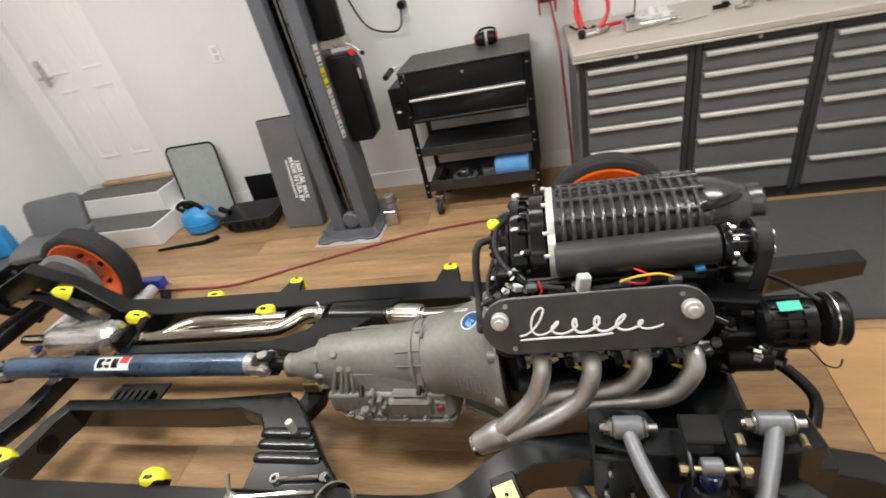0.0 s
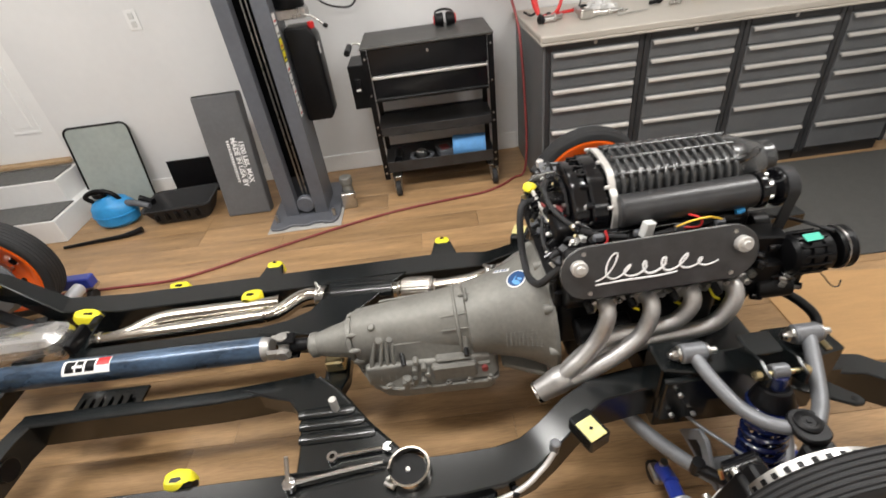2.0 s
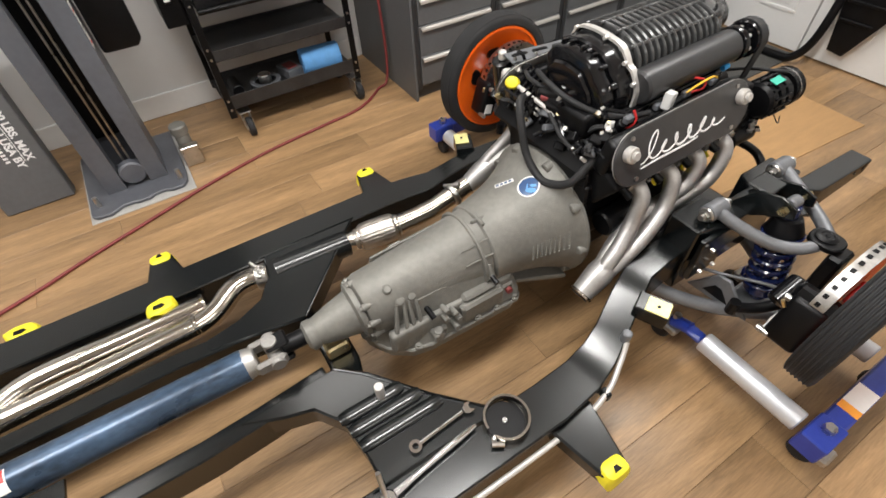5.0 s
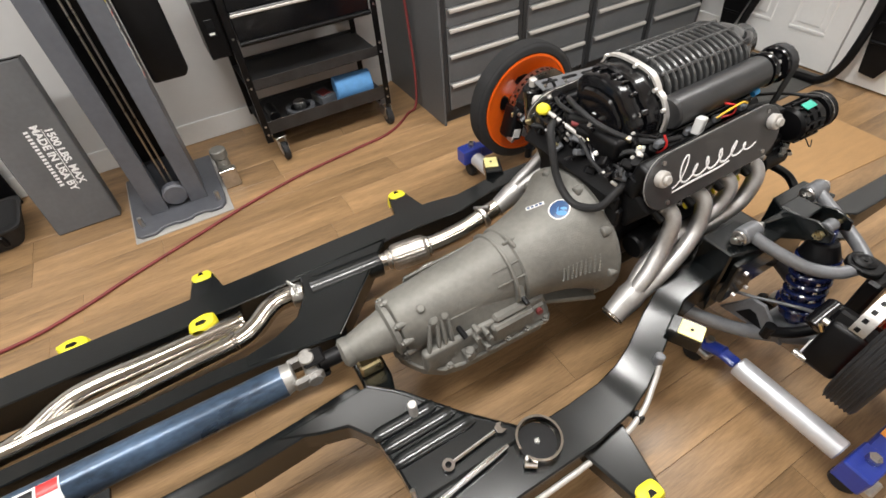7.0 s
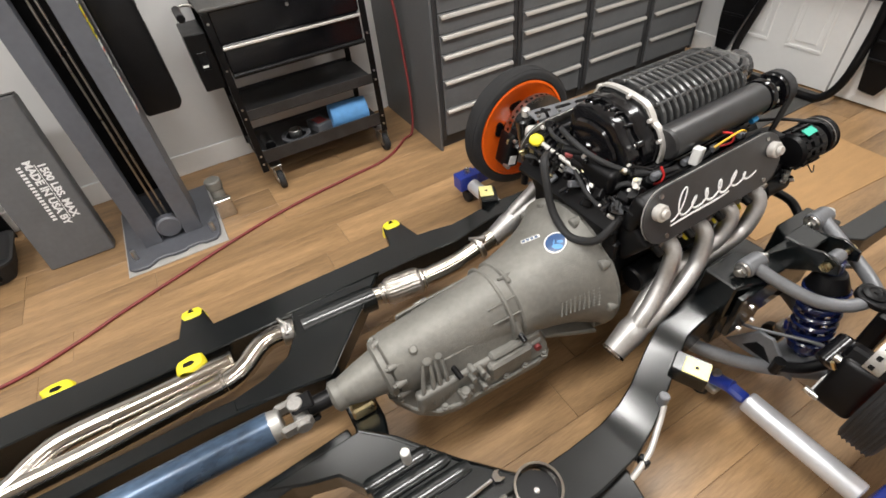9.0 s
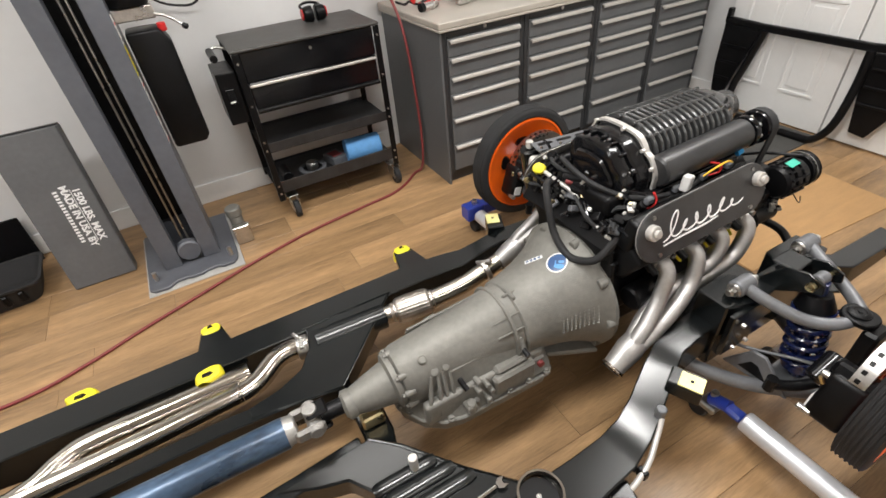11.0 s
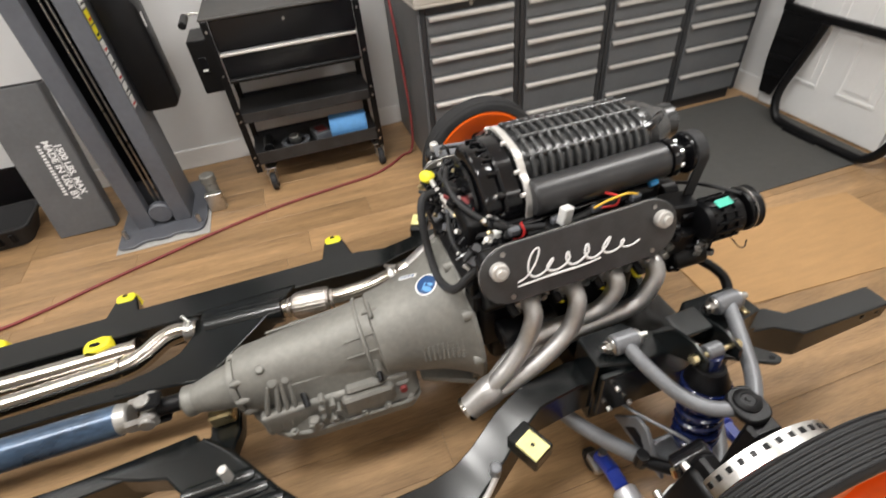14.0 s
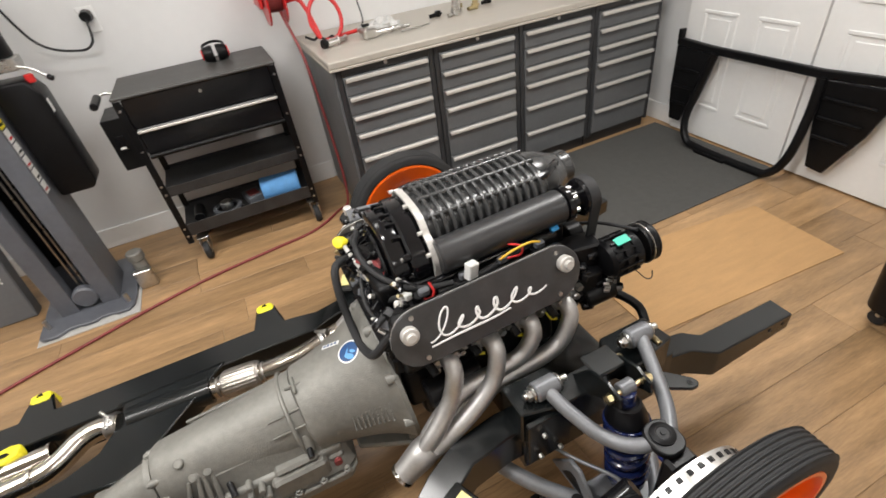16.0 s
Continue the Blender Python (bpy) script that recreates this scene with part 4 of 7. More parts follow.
def chassis():
    ch = thing("car_chassis", "gloss black classic car chassis frame on wheel dollies", "car chassis")
    for s in (-1, 1):
        pts = [at(-2.75, 0.40, 0.43, s), at(-2.45, 0.40, 0.55, s), at(-2.15, 0.405, 0.66, s), at(-1.95, 0.425, 0.54, s), at(-1.82, 0.455, 0.35, s), at(-1.6, 0.485, 0.30, s),
               at(-0.9, 0.485, 0.30, s), at(-0.2, 0.485, 0.30, s), at(-0.08, 0.475, 0.30, s), at(0.0, 0.455, 0.308, s), at(0.06, 0.432, 0.343, s), at(0.14, 0.392, 0.396, s), at(0.22, 0.358, 0.42, s), at(0.34, 0.345, 0.428, s), at(0.90, 0.345, 0.408, s)]
        part("side_rail", beam(pts, [0.07] * 4 + [0.1, 0.12, 0.12, 0.12, 0.112, 0.1, 0.09, 0.085, 0.08, 0.08, 0.08], [0.11] * 4 + [0.12] * 11, 0.004), RAILBLACK, ch)
        horn = [at(0.90, 0.345, 0.385, s), at(0.98, 0.36, 0.385, s), at(1.03, 0.40, 0.382, s), at(1.325, 0.41, 0.388, s)]
        part("frame_horn", beam(horn, [0.075, 0.075, 0.08, 0.075], [0.11, 0.11, 0.105, 0.06], 0.004), RAILBLACK, ch)
        # centre tunnel rails, the far one set wider for the exhaust
        inner = 0.115 if s < 0 else 0.185
        part("tunnel_rail", beam([at(-1.68, inner, 0.30, s), at(-1.0, inner, 0.30, s), at(-0.85, inner - 0.01, 0.30, s), at(-0.66, inner - 0.03, 0.30, s)], [0.055, 0.055, 0.055, 0.05], 0.11, 0.004), RAILBLACK, ch)
        arm = [at(-1.655, inner, 0.299, s), at(-1.675, inner + 0.08, 0.302, s), at(-1.68, 0.33, 0.306, s), at(-1.685, 0.43, 0.308, s)]
        ra = part("rear_arm", beam(arm, 0.06, 0.11, 0.005), RAILBLACK, ch)
        part("arm_bore", rod(at(-1.712, 0.262, 0.25, s), at(-1.642, 0.262, 0.25, s), 0.036), BLACK, ra)
        part("bore_collar", lathe([(0.036, -0.034), (0.040, -0.034), (0.040, 0.034), (0.036, 0.034)], axis_pose(at(-1.677, 0.262, 0.25, s), at(-1.60, 0.262, 0.25, s)), 28, closed=True), RAILBLACK, ra)
        # ribbed wing plate between tunnel and rail
        wing = [(-0.92, 0.16), (-0.64, 0.118), (-0.335, 0.44), (-0.67, 0.44), (-0.69, 0.34), (-0.735, 0.265), (-0.82, 0.225), (-0.92, 0.205)] if s > 0 else [(-0.92, 0.10), (-0.63, 0.085), (-0.56, 0.15), (-0.45, 0.29), (-0.31, 0.44), (-0.66, 0.44), (-0.665, 0.34), (-0.68, 0.24), (-0.73, 0.17), (-0.80, 0.15)]
        w = part("wing_plate", slab([(x, CY + s * d) for x, d in wing], 0.075, pose(0, 0, 0.304), 0.006), RAILBLACK, ch)
        lip = [at(-0.69, 0.432, 0.305, s), at(-0.34, 0.432, 0.305, s), at(-0.64, 0.12, 0.305, s)] if s > 0 else [at(-0.69, 0.432, 0.305, s), at(-0.33, 0.432, 0.305, s), at(-0.465, 0.287, 0.305, s), at(-0.575, 0.15, 0.305, s), at(-0.64, 0.09, 0.305, s)]
        part("plate_lip", pipe(lip, 0.0035, n=6, curved=False), RAILBLACK, w)
        for d, x0, x1 in ((0.236, -0.685, -0.505), (0.278, -0.675, -0.472), (0.325, -0.668, -0.436)) if s < 0 else ():
            bm = pipe([at(x0, d, 0, s), at((x0 + x1) / 2, d, 0, s), at(x1, d, 0, s)], 0.0205, n=24, radii=[(0, 0.75), (0.06, 1.0), (0.94, 1.0), (1, 0.75)])
            bmesh.ops.scale(bm, vec=(1, 1, 0.62), verts=bm.verts)
            bmesh.ops.translate(bm, vec=(0, 0, 0.3035), verts=bm.verts)
            part("rib", bm, RAILBLACK, w)
        # outriggers with body mounts
        for x, tip in ((-0.17, 0.70), (-0.98, 0.68)):
            o = [(x - 0.075, 0.52), (x + 0.075, 0.52), (x + 0.035, tip), (x - 0.035, tip)]
            g = part("outrigger", slab([(a, CY + s * d) for a, d in o], 0.055, pose(0, 0, 0.268), 0.006), RAILBLACK, ch)
            part("mount_cap", vinyl_cap(0.080, 0.056, 0.060, int(x * 100) + s, 3.6, 0.3), YELLOW, g, "yellow vinyl cap over the body mount").matrix_world = pose(x, CY + s * (tip - 0.012), 0.216, 0, 0, 0)
            part("hole", slab([(-0.011, -0.006), (0.011, -0.006), (0.005, 0.008), (-0.005, 0.008)], 0.002, pose(x, CY + s * (tip - 0.006), 0.2775)), BLACK, g)
        for x, d in ((-1.01, 0.405), (-1.40, 0.578)):
            low = 0.03 if d > 0.5 else 0.0
            g = part("body_mount", lathe([(0.028, 0), (0.038, 0.005), (0.038, 0.04), (0.028, 0.05)], pose(x, CY + s * d, 0.252 - low)), BLACK, ch)
            part("mount_cap", vinyl_cap(0.088, 0.058, 0.040, int(x * 70) + s, 2.8, 0.85), YELLOW, g, "yellow vinyl cap over the body mount").matrix_world = pose(x, CY + s * d, 0.280 - low, 5 * s, 4, 8)
            part("hole", slab([(-0.016, -0.005), (0.006, -0.009), (0.019, -0.003), (0.012, 0.006), (-0.012, 0.007)], 0.003, pose(x, CY + s * d - 0.008, 0.3225 - low, 10, 4, 8)), BLACK, g)
        for x, d, z in ((-1.69, 0.37, 0.305), (-2.0, 0.37, 0.49)):
            c = part("mount_cap", vinyl_cap(0.105, 0.062, 0.042, int(x * 60) + s, 2.8, 0.85), YELLOW, ch, "yellow vinyl cap over the body mount")
            c.matrix_world = pose(x, CY + s * d, z + 0.012, 0, 8, 0)
            part("cap_hole", slab([(-0.02, -0.004), (0.02, -0.008), (0.016, 0.007), (-0.015, 0.006)], 0.003, pose(0.012, -0.008, 0.0435)), BLACK, c)
        # pale plate on the rail kick-up
        b = part("bump_bracket", box(0.065, 0.09, 0.05, pose(0.165, CY + s * 0.462, 0.39, 0, 0, -25 * s), 0.004), RAILBLACK, ch)
        part("bracket_plate", box(0.052, 0.062, 0.005, pose(0.165, CY + s * 0.476, 0.418, 0, 0, -25 * s), 0.001), PALEYELLOW, b, "pale yellow zinc plate")
        part("plate_hole", rod(at(0.165, 0.476, 0.4208, s), at(0.165, 0.476, 0.4218, s), 0.005), BLACK, b)
        # suspension tower
        t = part("shock_tower", slab([(0.37, s * 0.305), (0.50, s * 0.305), (0.53, s * 0.355), (0.655, s * 0.355), (0.685, s * 0.305), (0.84, s * 0.305), (0.85, s * 0.40), (0.72, s * 0.425), (0.47, s * 0.425), (0.37, s * 0.40)], 0.12, pose(0, CY, 0.52), 0.004), RAILBLACK, ch)
        part("tower_wall", span(0.38, 0.84, CY + s * 0.355 - 0.04, CY + s * 0.355 + 0.04, 0.26, 0.414, 0.004), RAILBLACK, t)
        part("tower_plate", span(0.372, 0.50, CY + s * 0.425 - 0.004, CY + s * 0.425 + 0.014, 0.34, 0.50, 0.003), RAILBLACK, t)
        for ex in (0.552, 0.638):
            ear = [(0.36, 0.515), (0.42, 0.60), (0.48, 0.618), (0.525, 0.605), (0.53, 0.575), (0.47, 0.545), (0.43, 0.515)]
            part("coil_ear", slab([(s * u, v) for u, v in ear], 0.008, Matrix(((0, 0, 1, ex + 0.004), (1, 0, 0, CY), (0, 1, 0, 0), (0, 0, 0, 1))), 0.002), RAILBLACK, t)
        part("ear_bridge", slab([(0.552, s * 0.38), (0.634, s * 0.38), (0.634, s * 0.45), (0.552, s * 0.45)], 0.012, pose(0, CY, 0.604), 0.004), RAILBLACK, t)
        part("coil_bolt", rod(at(0.534, 0.50, 0.59, s), at(0.662, 0.50, 0.59, s), 0.007), ZINC, t)
        part("coil_bolt_head", rod(at(0.532, 0.50, 0.59, s), at(0.5445, 0.50, 0.59, s), 0.013, n=6), ZINC, t)
        part("coil_bolt_nut", rod(at(0.644, 0.50, 0.59, s), at(0.657, 0.50, 0.59, s), 0.013, n=6), ZINC, t)
        for bx, bz in ((0.41, 0.46), (0.40, 0.375), (0.46, 0.37)):
            part("tower_bolt", rod(at(bx, 0.435, bz, s), at(bx, 0.445, bz, s), 0.0065, n=6), STEEL, t)
        tab = [(0.70, 0.40), (0.80, 0.40), (0.868, 0.475), (0.872, 0.492), (0.86, 0.503), (0.84, 0.502), (0.74, 0.44)]
        b = part("sway_bar_tab", slab([(x, CY + s * d) for x, d in tab], 0.012, pose(0, 0, 0.418), 0.003), RAILBLACK, t)
        part("tab_hole", rod(at(0.848, 0.484, 0.4181, s), at(0.848, 0.484, 0.419, s), 0.007, n=12), BLACK, b)
        part("lower_pivot", rod(at(0.26, 0.33, 0.29, s), at(0.34, 0.33, 0.29, s), 0.026, bev=0.004), BLACK, t)
        for k in range(2):
            part("horn_hole", rod(at(1.235 + 0.055 * k, 0.440, 0.362, s), at(1.235 + 0.055 * k, 0.4478, 0.362, s), 0.006, n=12), BLACK, t)
    part("front_crossmember", span(0.42, 0.80, CY - 0.32, CY + 0.32, 0.22, 0.34, 0.02), RAILBLACK, ch)
    part("transmission_crossmember", beam([at(-0.62, 0.13, 0.27, -1), at(-0.60, 0.05, 0.25, -1), at(-0.60, 0.05, 0.25, 1), at(-0.62, 0.13, 0.27, 1)], 0.09, 0.05, 0.006), RAILBLACK, ch)
    part("mount_pad", box(0.07, 0.06, 0.05, pose(-0.60, CY, 0.276), 0.006), ZINC, ch)
    part("rear_crossmember", span(-2.72, -2.62, CY - 0.38, CY + 0.38, 0.42, 0.5, 0.01), RAILBLACK, ch)
    part("mid_crossmember", beam([at(-1.92, 0.42, 0.33, -1), at(-1.86, 0.15, 0.31, -1), at(-1.86, 0.15, 0.31, 1), at(-1.92, 0.42, 0.33, 1)], 0.07, 0.07, 0.006), RAILBLACK, ch)
    for k in range(6):
        part("vent_slat", span(-1.60 + k * 0.036, -1.58 + k * 0.036, CY - 0.075, CY + 0.03, 0.20, 0.215, 0.002), RAILBLACK, ch)
    part("floor_plate", span(-1.62, -1.36, CY - 0.077, CY + 0.077, 0.185, 0.195), RAILBLACK, ch)
    # fuel line along the near rail
    part("fuel_line", pipe([at(-1.95, 0.55, 0.36, -1), at(-1.75, 0.57, 0.28, -1), at(-1.5, 0.565, 0.252, -1), at(-0.7, 0.562, 0.252, -1), at(-0.2, 0.56, 0.255, -1), at(-0.05, 0.542, 0.27, -1), at(0.03, 0.505, 0.30, -1), at(0.07, 0.48, 0.335, -1)], 0.0078, steps=5), BRUSHED, ch, "thin dull steel fuel line")
    part("line_fitting", rod(at(0.07, 0.47, 0.32, -1), at(0.075, 0.47, 0.365, -1), 0.014, bev=0.003), ARMGREY, ch)
    for x in (-1.3, -0.75, -0.05):
        part("line_clip", box(0.02, 0.03, 0.03, pose(x, CY - 0.54, 0.262), 0.004), BLACK, ch)
    part("brake_hose", pipe([at(-1.82, 0.45, 0.36, -1), at(-1.86, 0.5, 0.39, -1), at(-1.94, 0.52, 0.37, -1), at(-1.95, 0.46, 0.40, -1), at(-1.86, 0.44, 0.42, -1)], 0.012, steps=5), ARMGREY, ch)
    return ch


chassis()


def front_suspension(s):
    sus = thing("front_suspension", "grey tubular control arms with a dark blue coilover", "suspension", "front suspension")
    for k, (px, pz) in enumerate(((0.745, 0.565), (0.455, 0.545))):
        b = part("pivot_bush", rod(at(px - 0.033, 0.375, pz, s), at(px + 0.033, 0.375, pz, s), 0.026, bev=0.004), ARMGREY, sus)
        part("cross_shaft", rod(at(px - 0.062, 0.375, pz, s), at(px + 0.062, 0.375, pz, s), 0.009), STEEL, b)
        part("washer", rod(at(px - 0.041, 0.375, pz, s), at(px - 0.0335, 0.375, pz, s), 0.022, bev=0.003), STEEL, b)
        part("washer", rod(at(px + 0.0335, 0.375, pz, s), at(px + 0.041, 0.375, pz, s), 0.022, bev=0.003), STEEL, b)
        part("nut", rod(at(px - 0.054, 0.375, pz, s), at(px - 0.0415, 0.375, pz, s), 0.015, n=6), STEEL, b)
        part("bolt", rod(at(px - 0.06, 0.375, pz - 0.045, s), at(px - 0.06, 0.402, pz - 0.045, s), 0.009, n=6), ZINC, b)
        part("bolt", rod(at(px + 0.06, 0.375, pz - 0.045, s), at(px + 0.06, 0.402, pz - 0.045, s), 0.009, n=6), ZINC, b)
    part("upper_arm_tube", pipe([at(0.455, 0.39, 0.545, s), at(0.47, 0.45, 0.53, s), at(0.50, 0.53, 0.515, s), at(0.54, 0.585, 0.52, s), at(0.60, 0.61, 0.53, s)], 0.0172), ARMGREY, sus)
    part("upper_arm_tube", pipe([at(0.745, 0.39, 0.565, s), at(0.715, 0.46, 0.55, s), at(0.67, 0.55, 0.535, s), at(0.63, 0.60, 0.53, s)], 0.0172), ARMGREY, sus)
    bj = part("ball_joint_plate", slab(rounded(0.075, 0.085, 0.03), 0.018, pose(0.60, CY + s * 0.61, 0.545), 0.003), BLACK, sus)
    part("ball_joint_cap", lathe([(0.028, 0), (0.028, 0.004), (0.022, 0.007), (0.016, 0.0075), (0.014, 0.0055), (0.006, 0.0055), (0.005, 0.008)], pose(0.60, CY + s * 0.605, 0.5452)), BLACK, bj)
    part("spindle_upright", beam([at(0.60, 0.645, 0.525, s), at(0.605, 0.665, 0.45, s), at(0.605, 0.66, 0.34, s), at(0.60, 0.63, 0.24, s)], 0.06, 0.045, 0.008), BLACK, sus)
    part("spindle_web", span(0.57, 0.64, CY + s * 0.655 - 0.02, CY + s * 0.655 + 0.02, 0.24, 0.525, 0.008), BLACK, sus)
    part("lower_arm_tube", pipe([at(0.30, 0.33, 0.29, s), at(0.36, 0.42, 0.265, s), at(0.45, 0.52, 0.245, s), at(0.58, 0.63, 0.235, s)], 0.021), ARMGREY, sus)
    part("lower_arm_tube", pipe([at(0.78, 0.33, 0.27, s), at(0.74, 0.45, 0.25, s), at(0.66, 0.58, 0.24, s), at(0.60, 0.64, 0.235, s)], 0.021), ARMGREY, sus)
    part("lower_arm_web", slab([(0.46, s * 0.50), (0.70, s * 0.50), (0.63, s * 0.62), (0.55, s * 0.62)], 0.02, pose(0, CY, 0.25), 0.004), ARMGREY, sus)
    gus = slab([(0.40, 0.235), (0.47, 0.345), (0.51, 0.35), (0.60, 0.255)], 0.012, Matrix(((0, 0, 1, 0.475), (s, 0, 0, CY), (0, 1, 0, 0), (0, 0, 0, 1))), 0.003)
    gp = part("arm_gusset", gus, ARMGREY, sus, "stamped grey gusset plate")
    part("gusset_window", slab([(0.45, 0.262), (0.478, 0.305), (0.50, 0.305), (0.535, 0.265)], 0.016, Matrix(((0, 0, 1, 0.477), (s, 0, 0, CY), (0, 1, 0, 0), (0, 0, 0, 1)))), BLACK, gp)
    a, b = Vector(at(0.59, 0.50, 0.585, s)), Vector(at(0.585, 0.56, 0.25, s))
    co = part("damper", rod(a, b, 0.022, bev=0.003), COILBLUE, sus, "dark blue damper body")
    d = (b - a).normalized()
    part("top_hat", rod(a + d * 0.035, a + d * 0.085, 0.034, 0.052, bev=0.004), BLACK, co)
    part("spring_seat", rod(a + d * 0.085, a + d * 0.097, 0.055, bev=0.003), COILBLUE, co)
    mx = axis_pose(a + d * 0.10, b)
    part("spring", pipe([mx @ Vector((0.047 * math.cos(t * math.pi / 4), 0.047 * math.sin(t * math.pi / 4), 0.004 * t)) for t in range(0, 49)], 0.0085, n=8, steps=2), COILBLUE, co, "dark blue coil spring")
    part("adjuster", rod(b - d * 0.06, b - d * 0.03, 0.045, bev=0.004), COILBLUE, co)
    part("eye", rod(at(0.572, 0.495, 0.59, s), at(0.612, 0.495, 0.59, s), 0.018, bev=0.003), ARMGREY, co)
    rt = part("brake_rotor", lathe([(0.05, 0), (0.158, 0), (0.158, 0.036), (0.05, 0.036)], pose(0.585, CY + s * 0.692, 0.435, -90 * s, 0, 0), 48, closed=True), STEEL, sus, "vented bright brake disc")
    for k in range(36):
        a0 = 2 * math.pi * k / 36
        part("vane_slot", box(0.012, 0.011, 0.004, pose(0.585 + 0.158 * math.sin(a0), CY + s * 0.706, 0.435 + 0.158 * math.cos(a0), 0, math.degrees(a0), 0)), BLACK, rt)
    cal = part("brake_caliper", box(0.07, 0.09, 0.15, pose(0.44, CY + s * 0.70, 0.40, 0, 15, 0), 0.015), BLACK, sus)
    part("caliper_cylinder", rod(at(0.43, 0.635, 0.42, s), at(0.50, 0.64, 0.47, s), 0.028, bev=0.005), GLOSSBLACK, cal)
    part("caliper_bridge", box(0.05, 0.10, 0.04, pose(0.465, CY + s * 0.70, 0.475, 0, 25, 0), 0.008), BLACK, cal)
    for k in (-1, 1):
        part("caliper_pin", rod(at(0.415 + 0.02 * k, 0.64, 0.40 + 0.055 * k, s), at(0.415 + 0.02 * k, 0.675, 0.40 + 0.055 * k, s), 0.010, n=8, bev=0.002), STEEL, cal)
    part("bleed_screw", rod(at(0.40, 0.66, 0.455, s), at(0.395, 0.65, 0.475, s), 0.005, n=6), ZINC, cal)
    part("caliper_label", box(0.034, 0.004, 0.04, pose(0.425, CY + s * 0.653, 0.365, 0, 15, 0)), PAPER, cal)
    part("brake_pad", box(0.07, 0.014, 0.03, pose(0.53, CY + s * 0.738, 0.50, 0, -35, 0), 0.004), RED, cal)
    part("brake_hose", pipe([at(0.45, 0.40, 0.33, s), at(0.48, 0.47, 0.34, s), at(0.53, 0.57, 0.36, s), at(0.50, 0.62, 0.40, s), at(0.47, 0.64, 0.39, s)], 0.005, steps=5), ARMGREY, sus)
    part("steering_arm", pipe([at(0.53, 0.63, 0.33, s), at(0.47, 0.60, 0.32, s), at(0.42, 0.56, 0.32, s)], 0.016), BLACK, sus)
    part("tie_rod_end", rod(at(0.42, 0.56, 0.30, s), at(0.42, 0.56, 0.345, s), 0.016, n=10), BLACK, sus)


for side in (-1, 1):
    front_suspension(side)


def wheel(x, s, inner, z, R=0.265, W=0.08, label=""):
    """Orange steel wheel with a thin tyre; its inner face at d = inner."""
    w = part("wheel", rod((0, 0, -0.03), (0, 0, 0.045), 0.045, bev=0.006), STEEL, bpy.data.objects["car_chassis"], label)
    w.matrix_world = pose(x, CY + s * (inner + W / 2), z) @ pose(0, 0, 0, -90 * s, 0, 0)
    h = W / 2
    grooves = []
    for k in range(6):
        z0 = -h + 0.012 + k * (W - 0.024) / 5
        grooves += [(R, z0 - 0.0045), (R - 0.004, z0 - 0.002), (R - 0.004, z0 + 0.002), (R, z0 + 0.0045)]
    prof = [(R - 0.042, -h + 0.004), (R - 0.036, -h), (R - 0.018, -h), (R - 0.008, -h + 0.003), (R - 0.002, -h + 0.008)] + grooves + [(R - 0.002, h - 0.008), (R - 0.008, h - 0.003), (R - 0.018, h), (R - 0.036, h), (R - 0.042, h - 0.004)]
    part("tyre", lathe(prof, None, 72, closed=True), TYRE, w, "thin black ribbed tyre")
    r = R - 0.043
    part("rim", lathe([(r - 0.010, -h + 0.001), (r, -h + 0.001), (r, h - 0.001), (r - 0.010, h - 0.001), (r - 0.014, h - 0.008), (r - 0.016, 0.0), (r - 0.010, -h + 0.010)], None, 64, closed=True), ORANGE, w, "bright orange rim")
    part("disc", lathe([(0.045, 0.012), (0.10, 0.008), (0.13, -0.002), (r - 0.03, -h + 0.014), (r - 0.011, -h + 0.008), (r - 0.011, -h + 0.014), (r - 0.03, -h + 0.020), (0.13, 0.006), (0.10, 0.016), (0.045, 0.02)], None, 56, closed=True), ORANGE, w, "dished orange wheel disc")
    for k in range(5):
        a = 2 * math.pi * k / 5
        part("lug_nut", rod((0.06 * math.cos(a), 0.06 * math.sin(a), -0.012), (0.06 * math.cos(a), 0.06 * math.sin(a), 0.014), 0.01, n=6), STEEL, w)
        part("window", slab(rounded(0.062, 0.036, 0.017) if W < 0.1 else rounded(0.034, 0.024, 0.011), 0.016, pose(0, 0, 0, 0, 0, math.degrees(a) + 30) @ pose(0, 0.105, 0.006) @ pose(0, 0, 0, 14, 0, 0)), BLACK, w, "dark window in the wheel disc")
    part("wheel_weight", box(0.05, 0.004, 0.025, pose(0.0, r - 0.018, -0.012)), BRUSHED, w)
    return w


wheel(0.605, -1, 0.745, 0.438, label="orange front wheel with thin black tyre")
wheel(0.55, 1, 0.745, 0.428, label="orange front wheel with thin black tyre")
wheel(-2.36, 1, 0.74, 0.355, W=0.12, label="orange rear wheel with black tyre")


